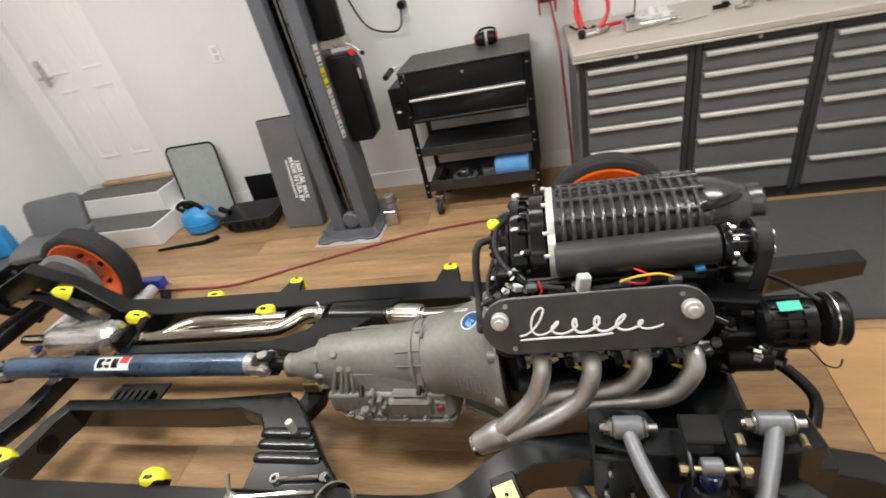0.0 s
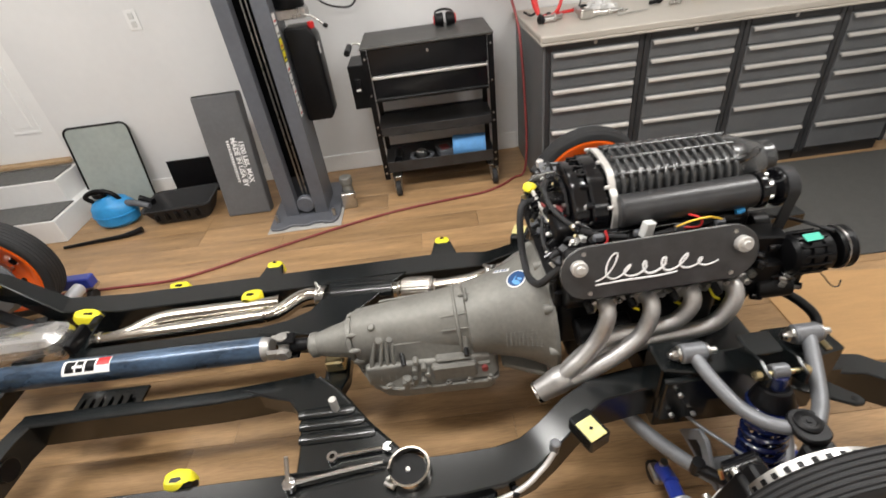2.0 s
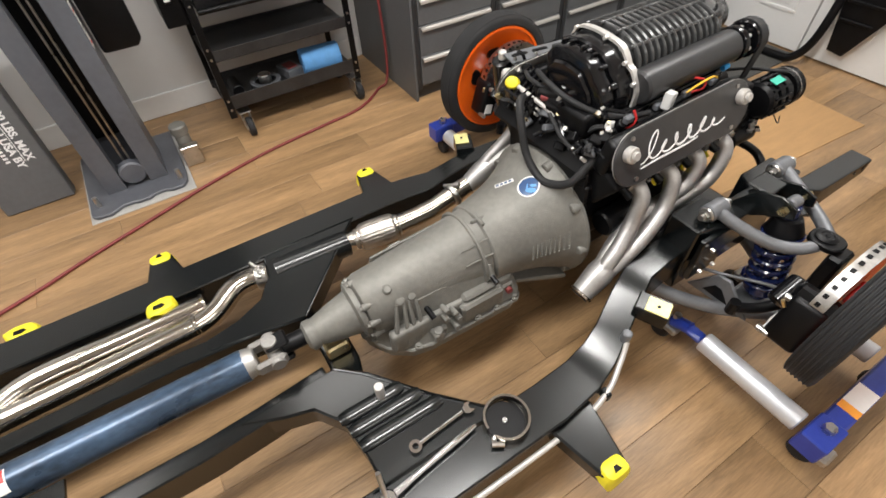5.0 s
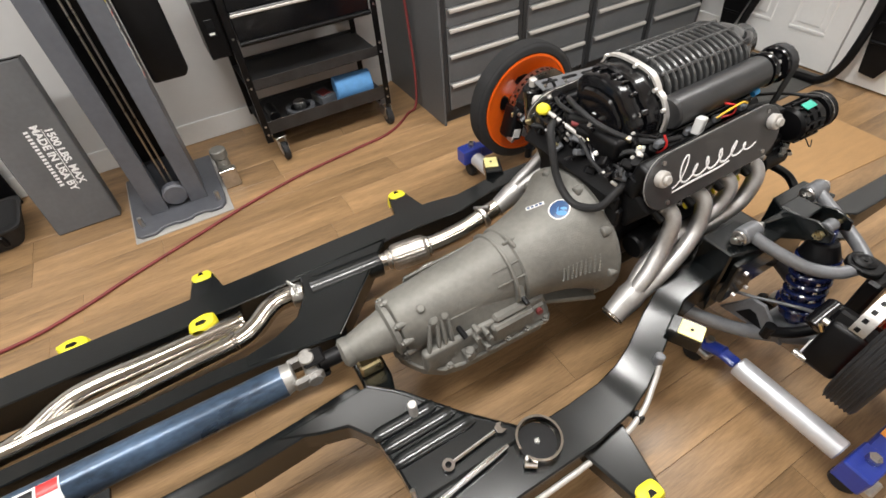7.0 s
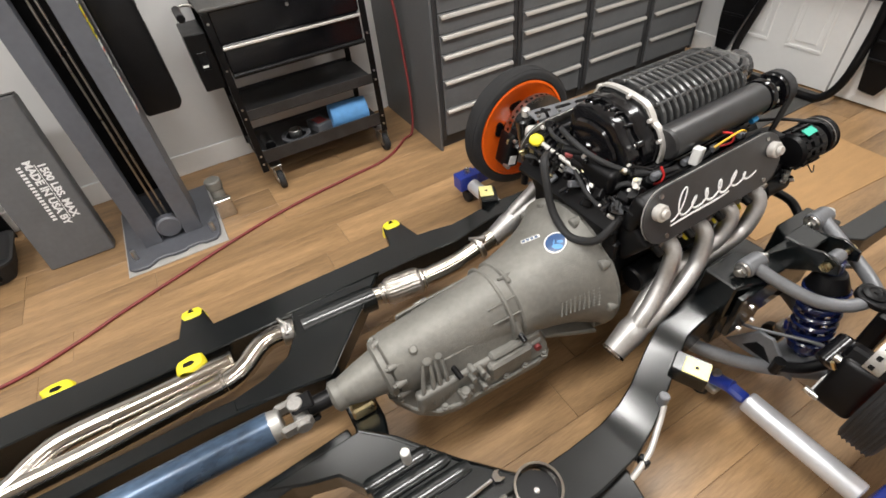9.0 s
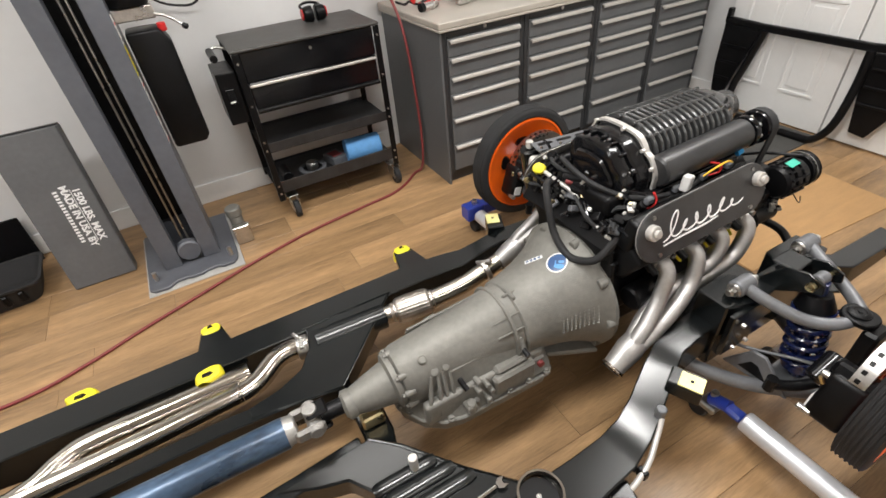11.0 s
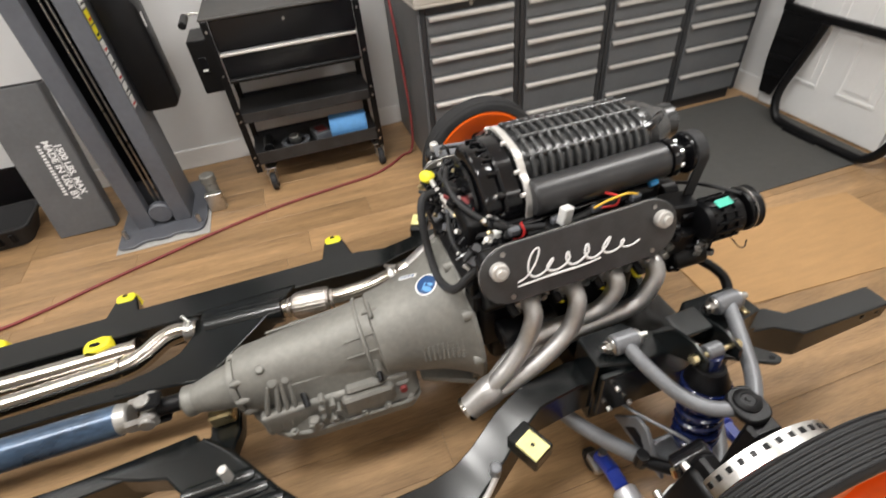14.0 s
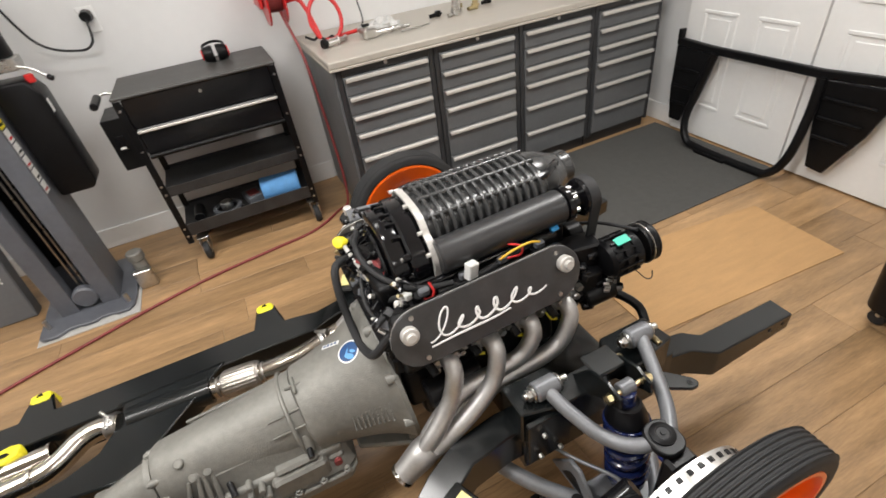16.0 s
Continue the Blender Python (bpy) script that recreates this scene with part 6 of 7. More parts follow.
def exhaust():
    ex = thing("exhaust_pipes", "polished stainless exhaust pipes with muffler and flex joint", "exhaust")
    part("muffler", slab([(x - 1.90, y + CY + 0.25) for x, y in rounded(0.42, 0.17, 0.07)], 0.13, pose(0, 0, 0.395), 0.062), MUFFLER, ex, "brushed stainless oval muffler")
    part("muffler_outlet", rod(at(-2.11, 0.25, 0.325, 1), at(-2.28, 0.25, 0.325, 1), 0.028), STAINLESS, ex)
    part("muffler_hanger", box(0.03, 0.13, 0.10, pose(-1.672, CY + 0.25, 0.30), 0.01), BLACK, ex)
    z = 0.265
    part("main_pipe", pipe([at(-1.66, 0.285, z, 1), at(-1.3, 0.29, z, 1), at(-1.02, 0.302, z, 1), at(-0.92, 0.308, z, 1), at(-0.865, 0.325, z + 0.006, 1), at(-0.80, 0.365, z + 0.02, 1), at(-0.745, 0.375, z + 0.025, 1), at(-0.68, 0.36, z + 0.025, 1)], 0.0355, n=26), STAINLESS, ex)
    part("branch_pipe", pipe([at(-1.56, 0.29, z, 1), at(-1.50, 0.305, z + 0.005, 1), at(-1.44, 0.345, z + 0.008, 1), at(-1.36, 0.37, z + 0.008, 1), at(-1.15, 0.374, z + 0.005, 1), at(-0.89, 0.376, z + 0.004, 1)], 0.034, n=26), STAINLESS, ex)
    for x, d in ((-1.26, 0.373), (-0.90, 0.3758), (-0.94, 0.307), (-1.62, 0.286)):
        part("weld_band", rod(at(x, d, z + 0.003, 1), at(x + 0.012, d + 0.0005, z + 0.003, 1), 0.0382, bev=0.002), STAINLESS, ex)
    cl = part("band_clamp", rod(at(-0.72, 0.367, z + 0.025, 1), at(-0.685, 0.361, z + 0.025, 1), 0.042, bev=0.002), STEEL, ex)
    part("clamp_bolt", rod(at(-0.71, 0.33, z + 0.055, 1), at(-0.70, 0.37, z + 0.068, 1), 0.007), STEEL, cl)
    part("clamp_bolt", rod(at(-0.70, 0.365, z + 0.06, 1), at(-0.72, 0.385, z + 0.085, 1), 0.006), STEEL, cl)
    part("through_tube", rod(at(-0.655, 0.365, 0.280, 1), at(-0.40, 0.355, 0.276, 1), 0.045, n=28), RAILBLACK, ex)
    part("mid_pipe", pipe([at(-0.40, 0.355, 0.278, 1), at(-0.36, 0.345, 0.283, 1), at(-0.22, 0.315, 0.298, 1), at(-0.1, 0.302, 0.312, 1), at(-0.03, 0.30, 0.328, 1), at(0.03, 0.298, 0.346, 1), at(0.07, 0.297, 0.357, 1)], 0.034, n=24), STAINLESS, ex)
    vb = part("v_band_clamp", rod(at(0.0, 0.299, 0.336, 1), at(0.02, 0.2985, 0.3415, 1), 0.043, n=28, bev=0.004), STEEL, ex)
    part("clamp_bolt", rod(at(-0.012, 0.325, 0.372, 1), at(0.02, 0.285, 0.388, 1), 0.006, n=8), STEEL, vb)
    part("clamp_nut", rod(at(0.016, 0.29, 0.386, 1), at(0.024, 0.28, 0.39, 1), 0.010, n=6), STEEL, vb)
    fx = axis_pose(at(-0.365, 0.346, 0.283, 1), at(-0.22, 0.315, 0.298, 1))
    bm = lathe([(0.034, -0.008), (0.038, 0.008), (0.048, 0.02), (0.0505, 0.04), (0.0505, 0.112), (0.048, 0.134), (0.038, 0.146), (0.034, 0.158)], None, 96)
    for k, v in enumerate(bm.verts):
        if k % 4 < 2 and (v.co.x ** 2 + v.co.y ** 2) > 0.0020:
            v.co.x *= 0.97
            v.co.y *= 0.97
    flex = part("flex_joint", shade(bm, fx), BRAID, ex, "braided stainless flex joint")
    for z0 in (0.004, 0.142):
        part("flex_collar", lathe([(0.034, z0), (0.0405, z0 + 0.001), (0.0405, z0 + 0.009), (0.034, z0 + 0.01)], fx, 28), STAINLESS, flex)


exhaust()


def header(s):
    h = thing("exhaust_header", "silver coated tubular exhaust header with merge collector", "header", "exhaust headers")
    end = Vector(at(0.07, 0.297, 0.354, s))
    back = Vector(at(0.160, 0.290, 0.412, s))
    runs = [
        [(0.268, 0.222, 0.622), (0.27, 0.244, 0.616), (0.266, 0.262, 0.59), (0.245, 0.272, 0.53), (0.205, 0.285, 0.478), (0.165, 0.294, 0.44), (0.12, 0.298, 0.392)],
        [(0.386, 0.222, 0.624), (0.39, 0.246, 0.618), (0.386, 0.266, 0.59), (0.36, 0.282, 0.53), (0.295, 0.296, 0.478), (0.215, 0.302, 0.43), (0.13, 0.30, 0.38)],
        [(0.502, 0.222, 0.627), (0.506, 0.242, 0.621), (0.50, 0.256, 0.592), (0.465, 0.258, 0.545), (0.40, 0.252, 0.52), (0.29, 0.248, 0.502), (0.21, 0.262, 0.46), (0.14, 0.284, 0.405)],
        [(0.618, 0.222, 0.63), (0.622, 0.244, 0.624), (0.616, 0.26, 0.592), (0.58, 0.266, 0.53), (0.51, 0.26, 0.495), (0.40, 0.256, 0.476), (0.29, 0.264, 0.458), (0.21, 0.282, 0.425), (0.14, 0.292, 0.385)],
    ]
    for pts in runs:
        part("primary_tube", pipe([at(*q, s) for q in pts], 0.0235, n=18, steps=7), HEADER, h)
        px, d, z = pts[0]
        f = part("port_flange", slab(rounded(0.085, 0.05, 0.02), 0.01, Matrix(((1, 0, 0, px), (0, 0, s, CY + s * (d + 0.004)), (0, 1, 0, z), (0, 0, 0, 1))), 0.002), HEADER, h)
        for k in (-1, 1):
            part("flange_bolt", rod(at(px + 0.036 * k, d + 0.0045, z + 0.012 * k, s), at(px + 0.036 * k, d + 0.022, z + 0.012 * k, s), 0.009, n=6), STEEL, f)
        part("spark_boot", rod(at(px - 0.055, d - 0.01, z + 0.02, s), at(px - 0.045, d + 0.035, z - 0.005, s), 0.011, bev=0.002), BLACK, h)
    strip = part("head_flange", box(0.43, 0.008, 0.030, pose(0.444, CY + s * 0.2205, 0.636, 0, -1.8, 0), 0.002), HEADER, h, "silver exhaust port flange strip")
    for k in range(9):
        bx = 0.235 + 0.052 * k
        part("head_bolt", rod(at(bx, 0.222, 0.641 + 0.031 * (bx - 0.44), s), at(bx, 0.240, 0.641 + 0.031 * (bx - 0.44), s), 0.008, n=6), STEEL, strip)
        part("head_boss", rod(at(bx + 0.02, 0.216, 0.650 + 0.031 * (bx - 0.44), s), at(bx + 0.02, 0.233, 0.648 + 0.031 * (bx - 0.44), s), 0.011, bev=0.002), CAST, strip)
    d = (end - back).normalized()
    part("collector", pipe([back, back + (end - back) * 0.5, end], 0.040, n=24, steps=5, radii=[(0, 0.90), (0.3, 1.0), (1, 0.80)]), HEADER, h)
    part("collector_flange", rod(end - d * 0.003, end + d * 0.008, 0.0365, bev=0.003), STAINLESS, h)
    part("collector_bore", rod(end + d * 0.0075, end + d * 0.0098, 0.0285), BLACK, h)


for side in (-1, 1):
    header(side)

# ---- engine ----
EP = Matrix.Translation((0.40, CY, 0.62)) @ Euler((0, radians(-1.8), 0)).to_matrix().to_4x4()


def engine():
    en = thing("engine", "black supercharged V8 engine with ornamented coil covers", "engine")

    def ep(name, bm, m, parent=en, label=""):
        bmesh.ops.transform(bm, matrix=EP, verts=bm.verts)
        return part(name, bm, m, parent, label)

    ep("block", span(-0.245, 0.24, -0.16, 0.16, -0.22, 0.05, 0.02), BLACK)
    ep("oil_pan", span(-0.20, 0.20, -0.12, 0.12, -0.36, -0.2205, 0.03), BLACK)
    ep("rear_plate", span(-0.258, -0.246, -0.165, 0.165, -0.26, 0.06, 0.004), BLACK)
    ep("front_cover", span(0.2405, 0.27, -0.12, 0.12, -0.2, 0.06, 0.012), BLACK)
    ep("valley_plate", span(-0.22, 0.22, -0.155, 0.155, 0.0505, 0.12, 0.02), BLACK)
    for s in (-1, 1):
        head = ep("cylinder_head", box(0.47, 0.12, 0.12, pose(0, s * 0.165, 0.035, s * -35, 0, 0), 0.012), BLACK)
        ep("valve_cover", box(0.48, 0.05, 0.115, pose(-0.0, s * 0.188, 0.120, s * -16, 0, 0), 0.015), BLACK, en)
        pm = pose(0, s * 0.238, 0.130, 0, 0, 0) @ (pose(0, 0, 0, 72, 0, 0) if s < 0 else pose(0, 0, 0, 72, 0, 180) @ pose(0, 0, 0, 0, 0, 0))
        if s > 0:
            pm = pose(0, 0.238, 0.130, 0, 0, 180) @ pose(0, 0, 0, 72, 0, 0)
        cover = ep("coil_cover", slab(stadium(0.518, 0.148), 0.006, pm @ pose(0, 0, 0.003), 0.0015), WRINKLE, en, "satin black cover plate with a bright ornament")
        bm = slab(stadium(0.518, 0.148), 0.0015, pm @ pose(0, 0, -0.0032), 0.0)
        ep("edge_line", bm, BRUSHED, cover)
        for kx in (-0.2115, 0.2115):
            bm = rod((0, 0, 0.003), (0, 0, 0.024), 0.0215, n=24, bev=0.003)
            bmesh.ops.transform(bm, matrix=pm @ pose(kx, 0.022, 0), verts=bm.verts)
            ep("knob", bm, BRUSHED, cover, "bright knurled knob")
            bm = rod((0, 0, 0.0242), (0, 0, 0.034), 0.012, n=16, bev=0.002)
            bmesh.ops.transform(bm, matrix=pm @ pose(kx, 0.022, 0), verts=bm.verts)
            ep("knob_tip", bm, BRUSHED, cover)
        for kx, ky in ((-0.195, 0.056), (0.195, 0.056), (-0.185, -0.056), (0.185, -0.056)):
            bm = rod((0, 0, 0.003), (0, 0, 0.007), 0.006, n=12)
            bmesh.ops.transform(bm, matrix=pm @ pose(kx, ky, 0), verts=bm.verts)
            ep("screw", bm, STEEL, cover)
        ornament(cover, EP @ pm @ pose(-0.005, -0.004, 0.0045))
    return en


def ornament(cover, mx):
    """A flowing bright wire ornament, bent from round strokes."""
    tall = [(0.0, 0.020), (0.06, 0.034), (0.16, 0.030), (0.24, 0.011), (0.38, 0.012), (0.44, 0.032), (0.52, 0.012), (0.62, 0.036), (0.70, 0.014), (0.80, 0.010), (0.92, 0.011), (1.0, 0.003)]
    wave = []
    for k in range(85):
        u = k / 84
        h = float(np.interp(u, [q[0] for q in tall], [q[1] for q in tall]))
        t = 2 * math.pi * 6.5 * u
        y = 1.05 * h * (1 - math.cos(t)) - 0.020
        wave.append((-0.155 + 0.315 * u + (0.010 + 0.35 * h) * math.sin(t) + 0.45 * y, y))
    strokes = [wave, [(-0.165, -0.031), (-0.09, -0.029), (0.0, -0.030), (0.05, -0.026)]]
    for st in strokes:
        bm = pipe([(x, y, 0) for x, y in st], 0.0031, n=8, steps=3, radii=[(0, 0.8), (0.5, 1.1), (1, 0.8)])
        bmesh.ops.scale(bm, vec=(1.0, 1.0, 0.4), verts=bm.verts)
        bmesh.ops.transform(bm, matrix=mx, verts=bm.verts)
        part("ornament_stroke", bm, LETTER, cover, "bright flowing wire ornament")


engine()


def supercharger():
    sc = thing("supercharger", "finned black twin-screw supercharger with bypass tube", "supercharger")
    # case: ribbed body, rear cover, front nose
    prof = [(-0.092, 0.80), (-0.102, 0.85), (-0.095, 0.895), (-0.065, 0.918), (0.02, 0.928), (0.075, 0.918), (0.10, 0.89), (0.105, 0.84), (0.09, 0.79), (-0.08, 0.785)]
    yz = Matrix(((0, 0, 1, 0), (1, 0, 0, CY + 0.035), (0, 1, 0, 0), (0, 0, 0, 1)))
    part("case", slab(prof, 0.375, Matrix.Translation((0.69, 0, 0.0065)) @ yz, 0.008), BLOWER, sc)
    shell = [(-0.146, 0.79), (-0.147, 0.835), (-0.126, 0.868), (-0.104, 0.883), (-0.092, 0.900), (-0.062, 0.920), (0.02, 0.929), (0.076, 0.919), (0.10, 0.885), (0.09, 0.79)]

    def shrunk(f, drop):
        return [((a + 0.02) * f - 0.02, (b - 0.80) * f + 0.80 - drop) for a, b in shell]

    cover = part("rear_cover", slab(shrunk(0.98, 0.0), 0.048, Matrix.Translation((0.3095, 0, 0)) @ yz, 0.006), GLOSSBLACK, sc)
    part("gear_case", slab(shrunk(0.92, 0.003), 0.048, Matrix.Translation((0.261, 0, 0)) @ yz, 0.011), GLOSSBLACK, cover)
    part("end_cap", slab(shrunk(0.66, 0.0), 0.012, Matrix.Translation((0.2125, 0, 0)) @ yz, 0.006), GLOSSBLACK, cover)
    for a, b in ((-0.125, 0.80), (-0.118, 0.852), (-0.075, 0.885), (-0.02, 0.906), (0.04, 0.906), (0.078, 0.87)):
        part("cover_boss", rod((0.266, CY + 0.035 + a * 1.02, b), (0.247, CY + 0.035 + a * 1.02, b), 0.011, bev=0.002), GLOSSBLACK, cover)
        part("cover_bolt", rod((0.2465, CY + 0.035 + a * 1.02, b), (0.240, CY + 0.035 + a * 1.02, b), 0.006, n=6), STEEL, cover)
    for a, b in ((-0.085, 0.897), (-0.05, 0.917), (-0.01, 0.922), (0.03, 0.923), (0.06, 0.916)):
        part("cover_rib", box(0.07, 0.007, 0.014, pose(0.272, CY + 0.035 + a, b - 0.010, 0, 8, 0), 0.002), GLOSSBLACK, cover)
    hump = [Vector((0, a, b)) for a, b in ((-0.110, 0.862), (-0.101, 0.893), (-0.080, 0.915), (-0.050, 0.927), (-0.015, 0.933), (0.022, 0.934), (0.056, 0.929), (0.085, 0.914))]
    crest = [(-0.117, 0.858), (-0.110, 0.876), (-0.098, 0.902), (-0.070, 0.923), (-0.025, 0.935), (0.022, 0.938), (0.058, 0.932), (0.085, 0.916), (0.100, 0.892)]
    for k in range(14):
        x = 0.352 + 0.0238 * k
        bm = pipe([(0, CY + 0.035 + a, b) for a, b in crest], 0.0095, n=10, steps=4, radii=[(0, 0.55), (0.06, 1.0), (0.94, 1.0), (1, 0.55)])
        bmesh.ops.scale(bm, vec=(0.72, 1, 1), verts=bm.verts)
        bmesh.ops.translate(bm, vec=(x, 0, 0), verts=bm.verts)
        part("rib", bm, BLOWER, sc)
    for a, b in ((-0.084, 0.913), (-0.028, 0.934), (0.030, 0.937), (0.078, 0.921)):
        part("ridge", rod((0.338, CY + 0.035 + a, b + 0.005), (0.682, CY + 0.035 + a, b + 0.005), 0.0066, n=10, bev=0.002), BLOWER, sc)
    bm = bmesh.new()
    arc = smooth_path([(0, a, b) for a, b in ((-0.152, 0.79), (-0.153, 0.835), (-0.130, 0.876), (-0.108, 0.890), (-0.096, 0.907), (-0.065, 0.929), (0.02, 0.938), (0.08, 0.928), (0.107, 0.89))], 4)
    bands = [[bm.verts.new((x, CY + 0.035 + q.y, q.z)) for x in (0.311, 0.329)] for q in arc]
    for p, q in zip(bands, bands[1:]):
        bm.faces.new((p[0], p[1], q[1], q[0]))
    bmesh.ops.recalc_face_normals(bm, faces=bm.faces)
    bmesh.ops.solidify(bm, geom=bm.faces[:], thickness=0.007)
    strap = part("strap", bm, BRUSHED, sc, "bright cast rear flange")
    for q in (arc[6], arc[14], arc[22], arc[28]):
        part("strap_bolt", rod((0.30, CY + 0.035 + q.y, q.z - 0.004), (0.312, CY + 0.035 + q.y, q.z - 0.004), 0.0055, n=8), BRUSHED, strap)
    bp = part("bypass_tube", rod((0.325, CY - 0.108, 0.838), (0.69, CY - 0.108, 0.85), 0.045, n=32, bev=0.006), TUBEBLACK, sc, "satin black drive tube")
    part("drive_nose", lathe([(0.048, 0), (0.05, 0.006), (0.05, 0.016), (0.034, 0.02), (0.032, 0.055)], axis_pose((0.691, CY - 0.108, 0.85), (0.8, CY - 0.108, 0.853)), 28), GLOSSBLACK, bp)
    for k in range(8):
        a = 2 * math.pi * k / 8
        part("nose_bolt", rod((0.70, CY - 0.108 + 0.043 * math.cos(a), 0.85 + 0.043 * math.sin(a)), (0.718, CY - 0.108 + 0.043 * math.cos(a), 0.85 + 0.043 * math.sin(a)), 0.006, n=8), STEEL, bp)
    pu = part("pulley", lathe([(0.02, 0), (0.048, 0), (0.052, 0.004), (0.052, 0.036), (0.048, 0.04), (0.045, 0.036), (0.045, 0.008), (0.02, 0.008)], axis_pose((0.745, CY - 0.108, 0.851), (0.9, CY - 0.108, 0.855)), 32, closed=True), GLOSSBLACK, sc)
    for k in range(6):
        a = 2 * math.pi * k / 6
        part("pulley_bolt", rod((0.75, CY - 0.108 + 0.034 * math.cos(a), 0.851 + 0.034 * math.sin(a)), (0.79, CY - 0.108 + 0.034 * math.cos(a), 0.852 + 0.034 * math.sin(a)), 0.008, n=8), STEEL, pu)
    # throttle end
    part("nose_case", lathe([(0.092, 0), (0.09, 0.03), (0.075, 0.06), (0.06, 0.085), (0.052, 0.1)], axis_pose((0.6905, CY + 0.04, 0.845), (0.82, CY + 0.045, 0.862)), 32), BLOWER, sc)
    part("throttle_body", rod((0.785, CY + 0.045, 0.858), (0.825, CY + 0.045, 0.86), 0.05, n=28, bev=0.006), BLOWER, sc)
    part("nose_brace", pipe([(0.66, CY - 0.05, 0.915), (0.69, CY - 0.045, 0.918), (0.73, CY - 0.02, 0.915), (0.76, CY + 0.01, 0.905)], 0.011, n=8), GLOSSBLACK, sc)
    part("lower_manifold", span(0.22, 0.70, CY - 0.12, CY + 0.14, 0.735, 0.789, 0.012), BLACK, sc)
    part("rear_manifold", span(0.165, 0.26, CY - 0.10, CY + 0.12, 0.735, 0.80, 0.014), BLACK, sc)


supercharger()


def front_drive():
    fd = thing("accessory_drive", "black alternator, belt and pulleys on the engine front", "engine accessories")
    a, b = Vector((0.755, 1.262, 0.70)), Vector((0.915, 1.254, 0.708))
    alt = part("alternator", lathe([(0.03, 0), (0.046, 0.003), (0.054, 0.012), (0.054, 0.030), (0.048, 0.032), (0.048, 0.040), (0.056, 0.042), (0.056, 0.060), (0.049, 0.062), (0.049, 0.072), (0.055, 0.074), (0.053, 0.098), (0.03, 0.106)], axis_pose(a, b), 32), BLACK, fd)
    for k in range(14):
        t = 2 * math.pi * k / 14
        part("alternator_fin", box(0.07, 0.006, 0.012, axis_pose(a, b) @ pose(0.054 * math.cos(t), 0.054 * math.sin(t), 0.05, 0, 0, math.degrees(t)) @ pose(0, 0, 0, 0, 90, 0)), BLACK, alt)
    part("alternator_pulley", lathe([(0.02, 0), (0.055, 0), (0.058, 0.004), (0.055, 0.008), (0.055, 0.03), (0.058, 0.034), (0.055, 0.038), (0.02, 0.038)], axis_pose(a + Vector((0.12, 0, 0.005)), b + Vector((0.12, 0, 0.005))), 36, closed=True), BLACK, alt)
    part("pulley_ring", rod(a + Vector((0.128, 0, 0.005)), a + Vector((0.131, 0, 0.005)), 0.0595, n=36), STEEL, alt)
    part("label", box(0.042, 0.024, 0.002, pose(0.80, 1.246, 0.762, 14, -4, 0)), TEAL, alt, "teal label")
    crank = Vector((0.76, CY, 0.45))
    part("crank_pulley", rod(crank - Vector((0.05, 0, 0)), crank + Vector((0.04, 0, 0)), 0.095, n=40, bev=0.006), BLACK, fd)
    part("water_pump", box(0.10, 0.22, 0.14, pose(0.70, CY, 0.60), 0.03), BLACK, fd)
    part("idler", rod((0.74, 1.41, 0.70), (0.79, 1.41, 0.70), 0.038, n=24, bev=0.004), BLACK, fd)
    part("idler", rod((0.74, 1.52, 0.66), (0.79, 1.52, 0.66), 0.042, n=24, bev=0.004), BLACK, fd)
    loop = []
    for cy, cz, r, t0, t1 in ((CY - 0.108, 0.852, 0.055, 175, -5), (CY + 0.03, 0.56, 0.05, -5, -60), (CY, 0.45, 0.098, -60, -150), (1.38, 0.62, 0.04, 200, 175)):
        for j in range(9):
            t = radians(t0 + (t1 - t0) * j / 8)
            loop.append((cy + r * math.cos(t), cz + r * math.sin(t)))
    bm = bmesh.new()
    ring = []
    for y, z in loop:
        ring.append([bm.verts.new((x, y, z)) for x in (0.752, 0.782)])
    cy = sum(p[0] for p in loop) / len(loop)
    for i in range(len(ring)):
        p, q = ring[i], ring[(i + 1) % len(ring)]
        bm.faces.new((p[0], p[1], q[1], q[0]))
    bmesh.ops.recalc_face_normals(bm, faces=bm.faces)
    bmesh.ops.solidify(bm, geom=bm.faces[:], thickness=0.006)
    part("drive_belt", bm, RUBBER, fd, "wide black ribbed belt")
    part("alternator_belt", pipe([(0.86, 1.254, 0.766), (0.82, 1.36, 0.745), (0.775, 1.46, 0.70)], 0.005), RUBBER, fd)
    part("bracket", box(0.09, 0.11, 0.09, pose(0.715, 1.31, 0.63), 0.006), BLACK, fd)
    part("bracket", box(0.09, 0.06, 0.05, pose(0.78, 1.28, 0.61), 0.006), BLACK, fd)
    part("steering_pump", rod((0.70, 1.27, 0.585), (0.80, 1.265, 0.59), 0.036, bev=0.005), BLACK, fd)
    part("lower_hose", pipe([(0.80, 1.34, 0.52), (0.86, 1.30, 0.50), (0.90, 1.24, 0.47), (0.88, 1.18, 0.44)], 0.014), BLACK, fd)
    rnd = random.Random(11)
    part("mount_bracket", box(0.12, 0.07, 0.11, pose(0.715, 1.325, 0.69, 0, 0, -10), 0.005), BLACK, fd)
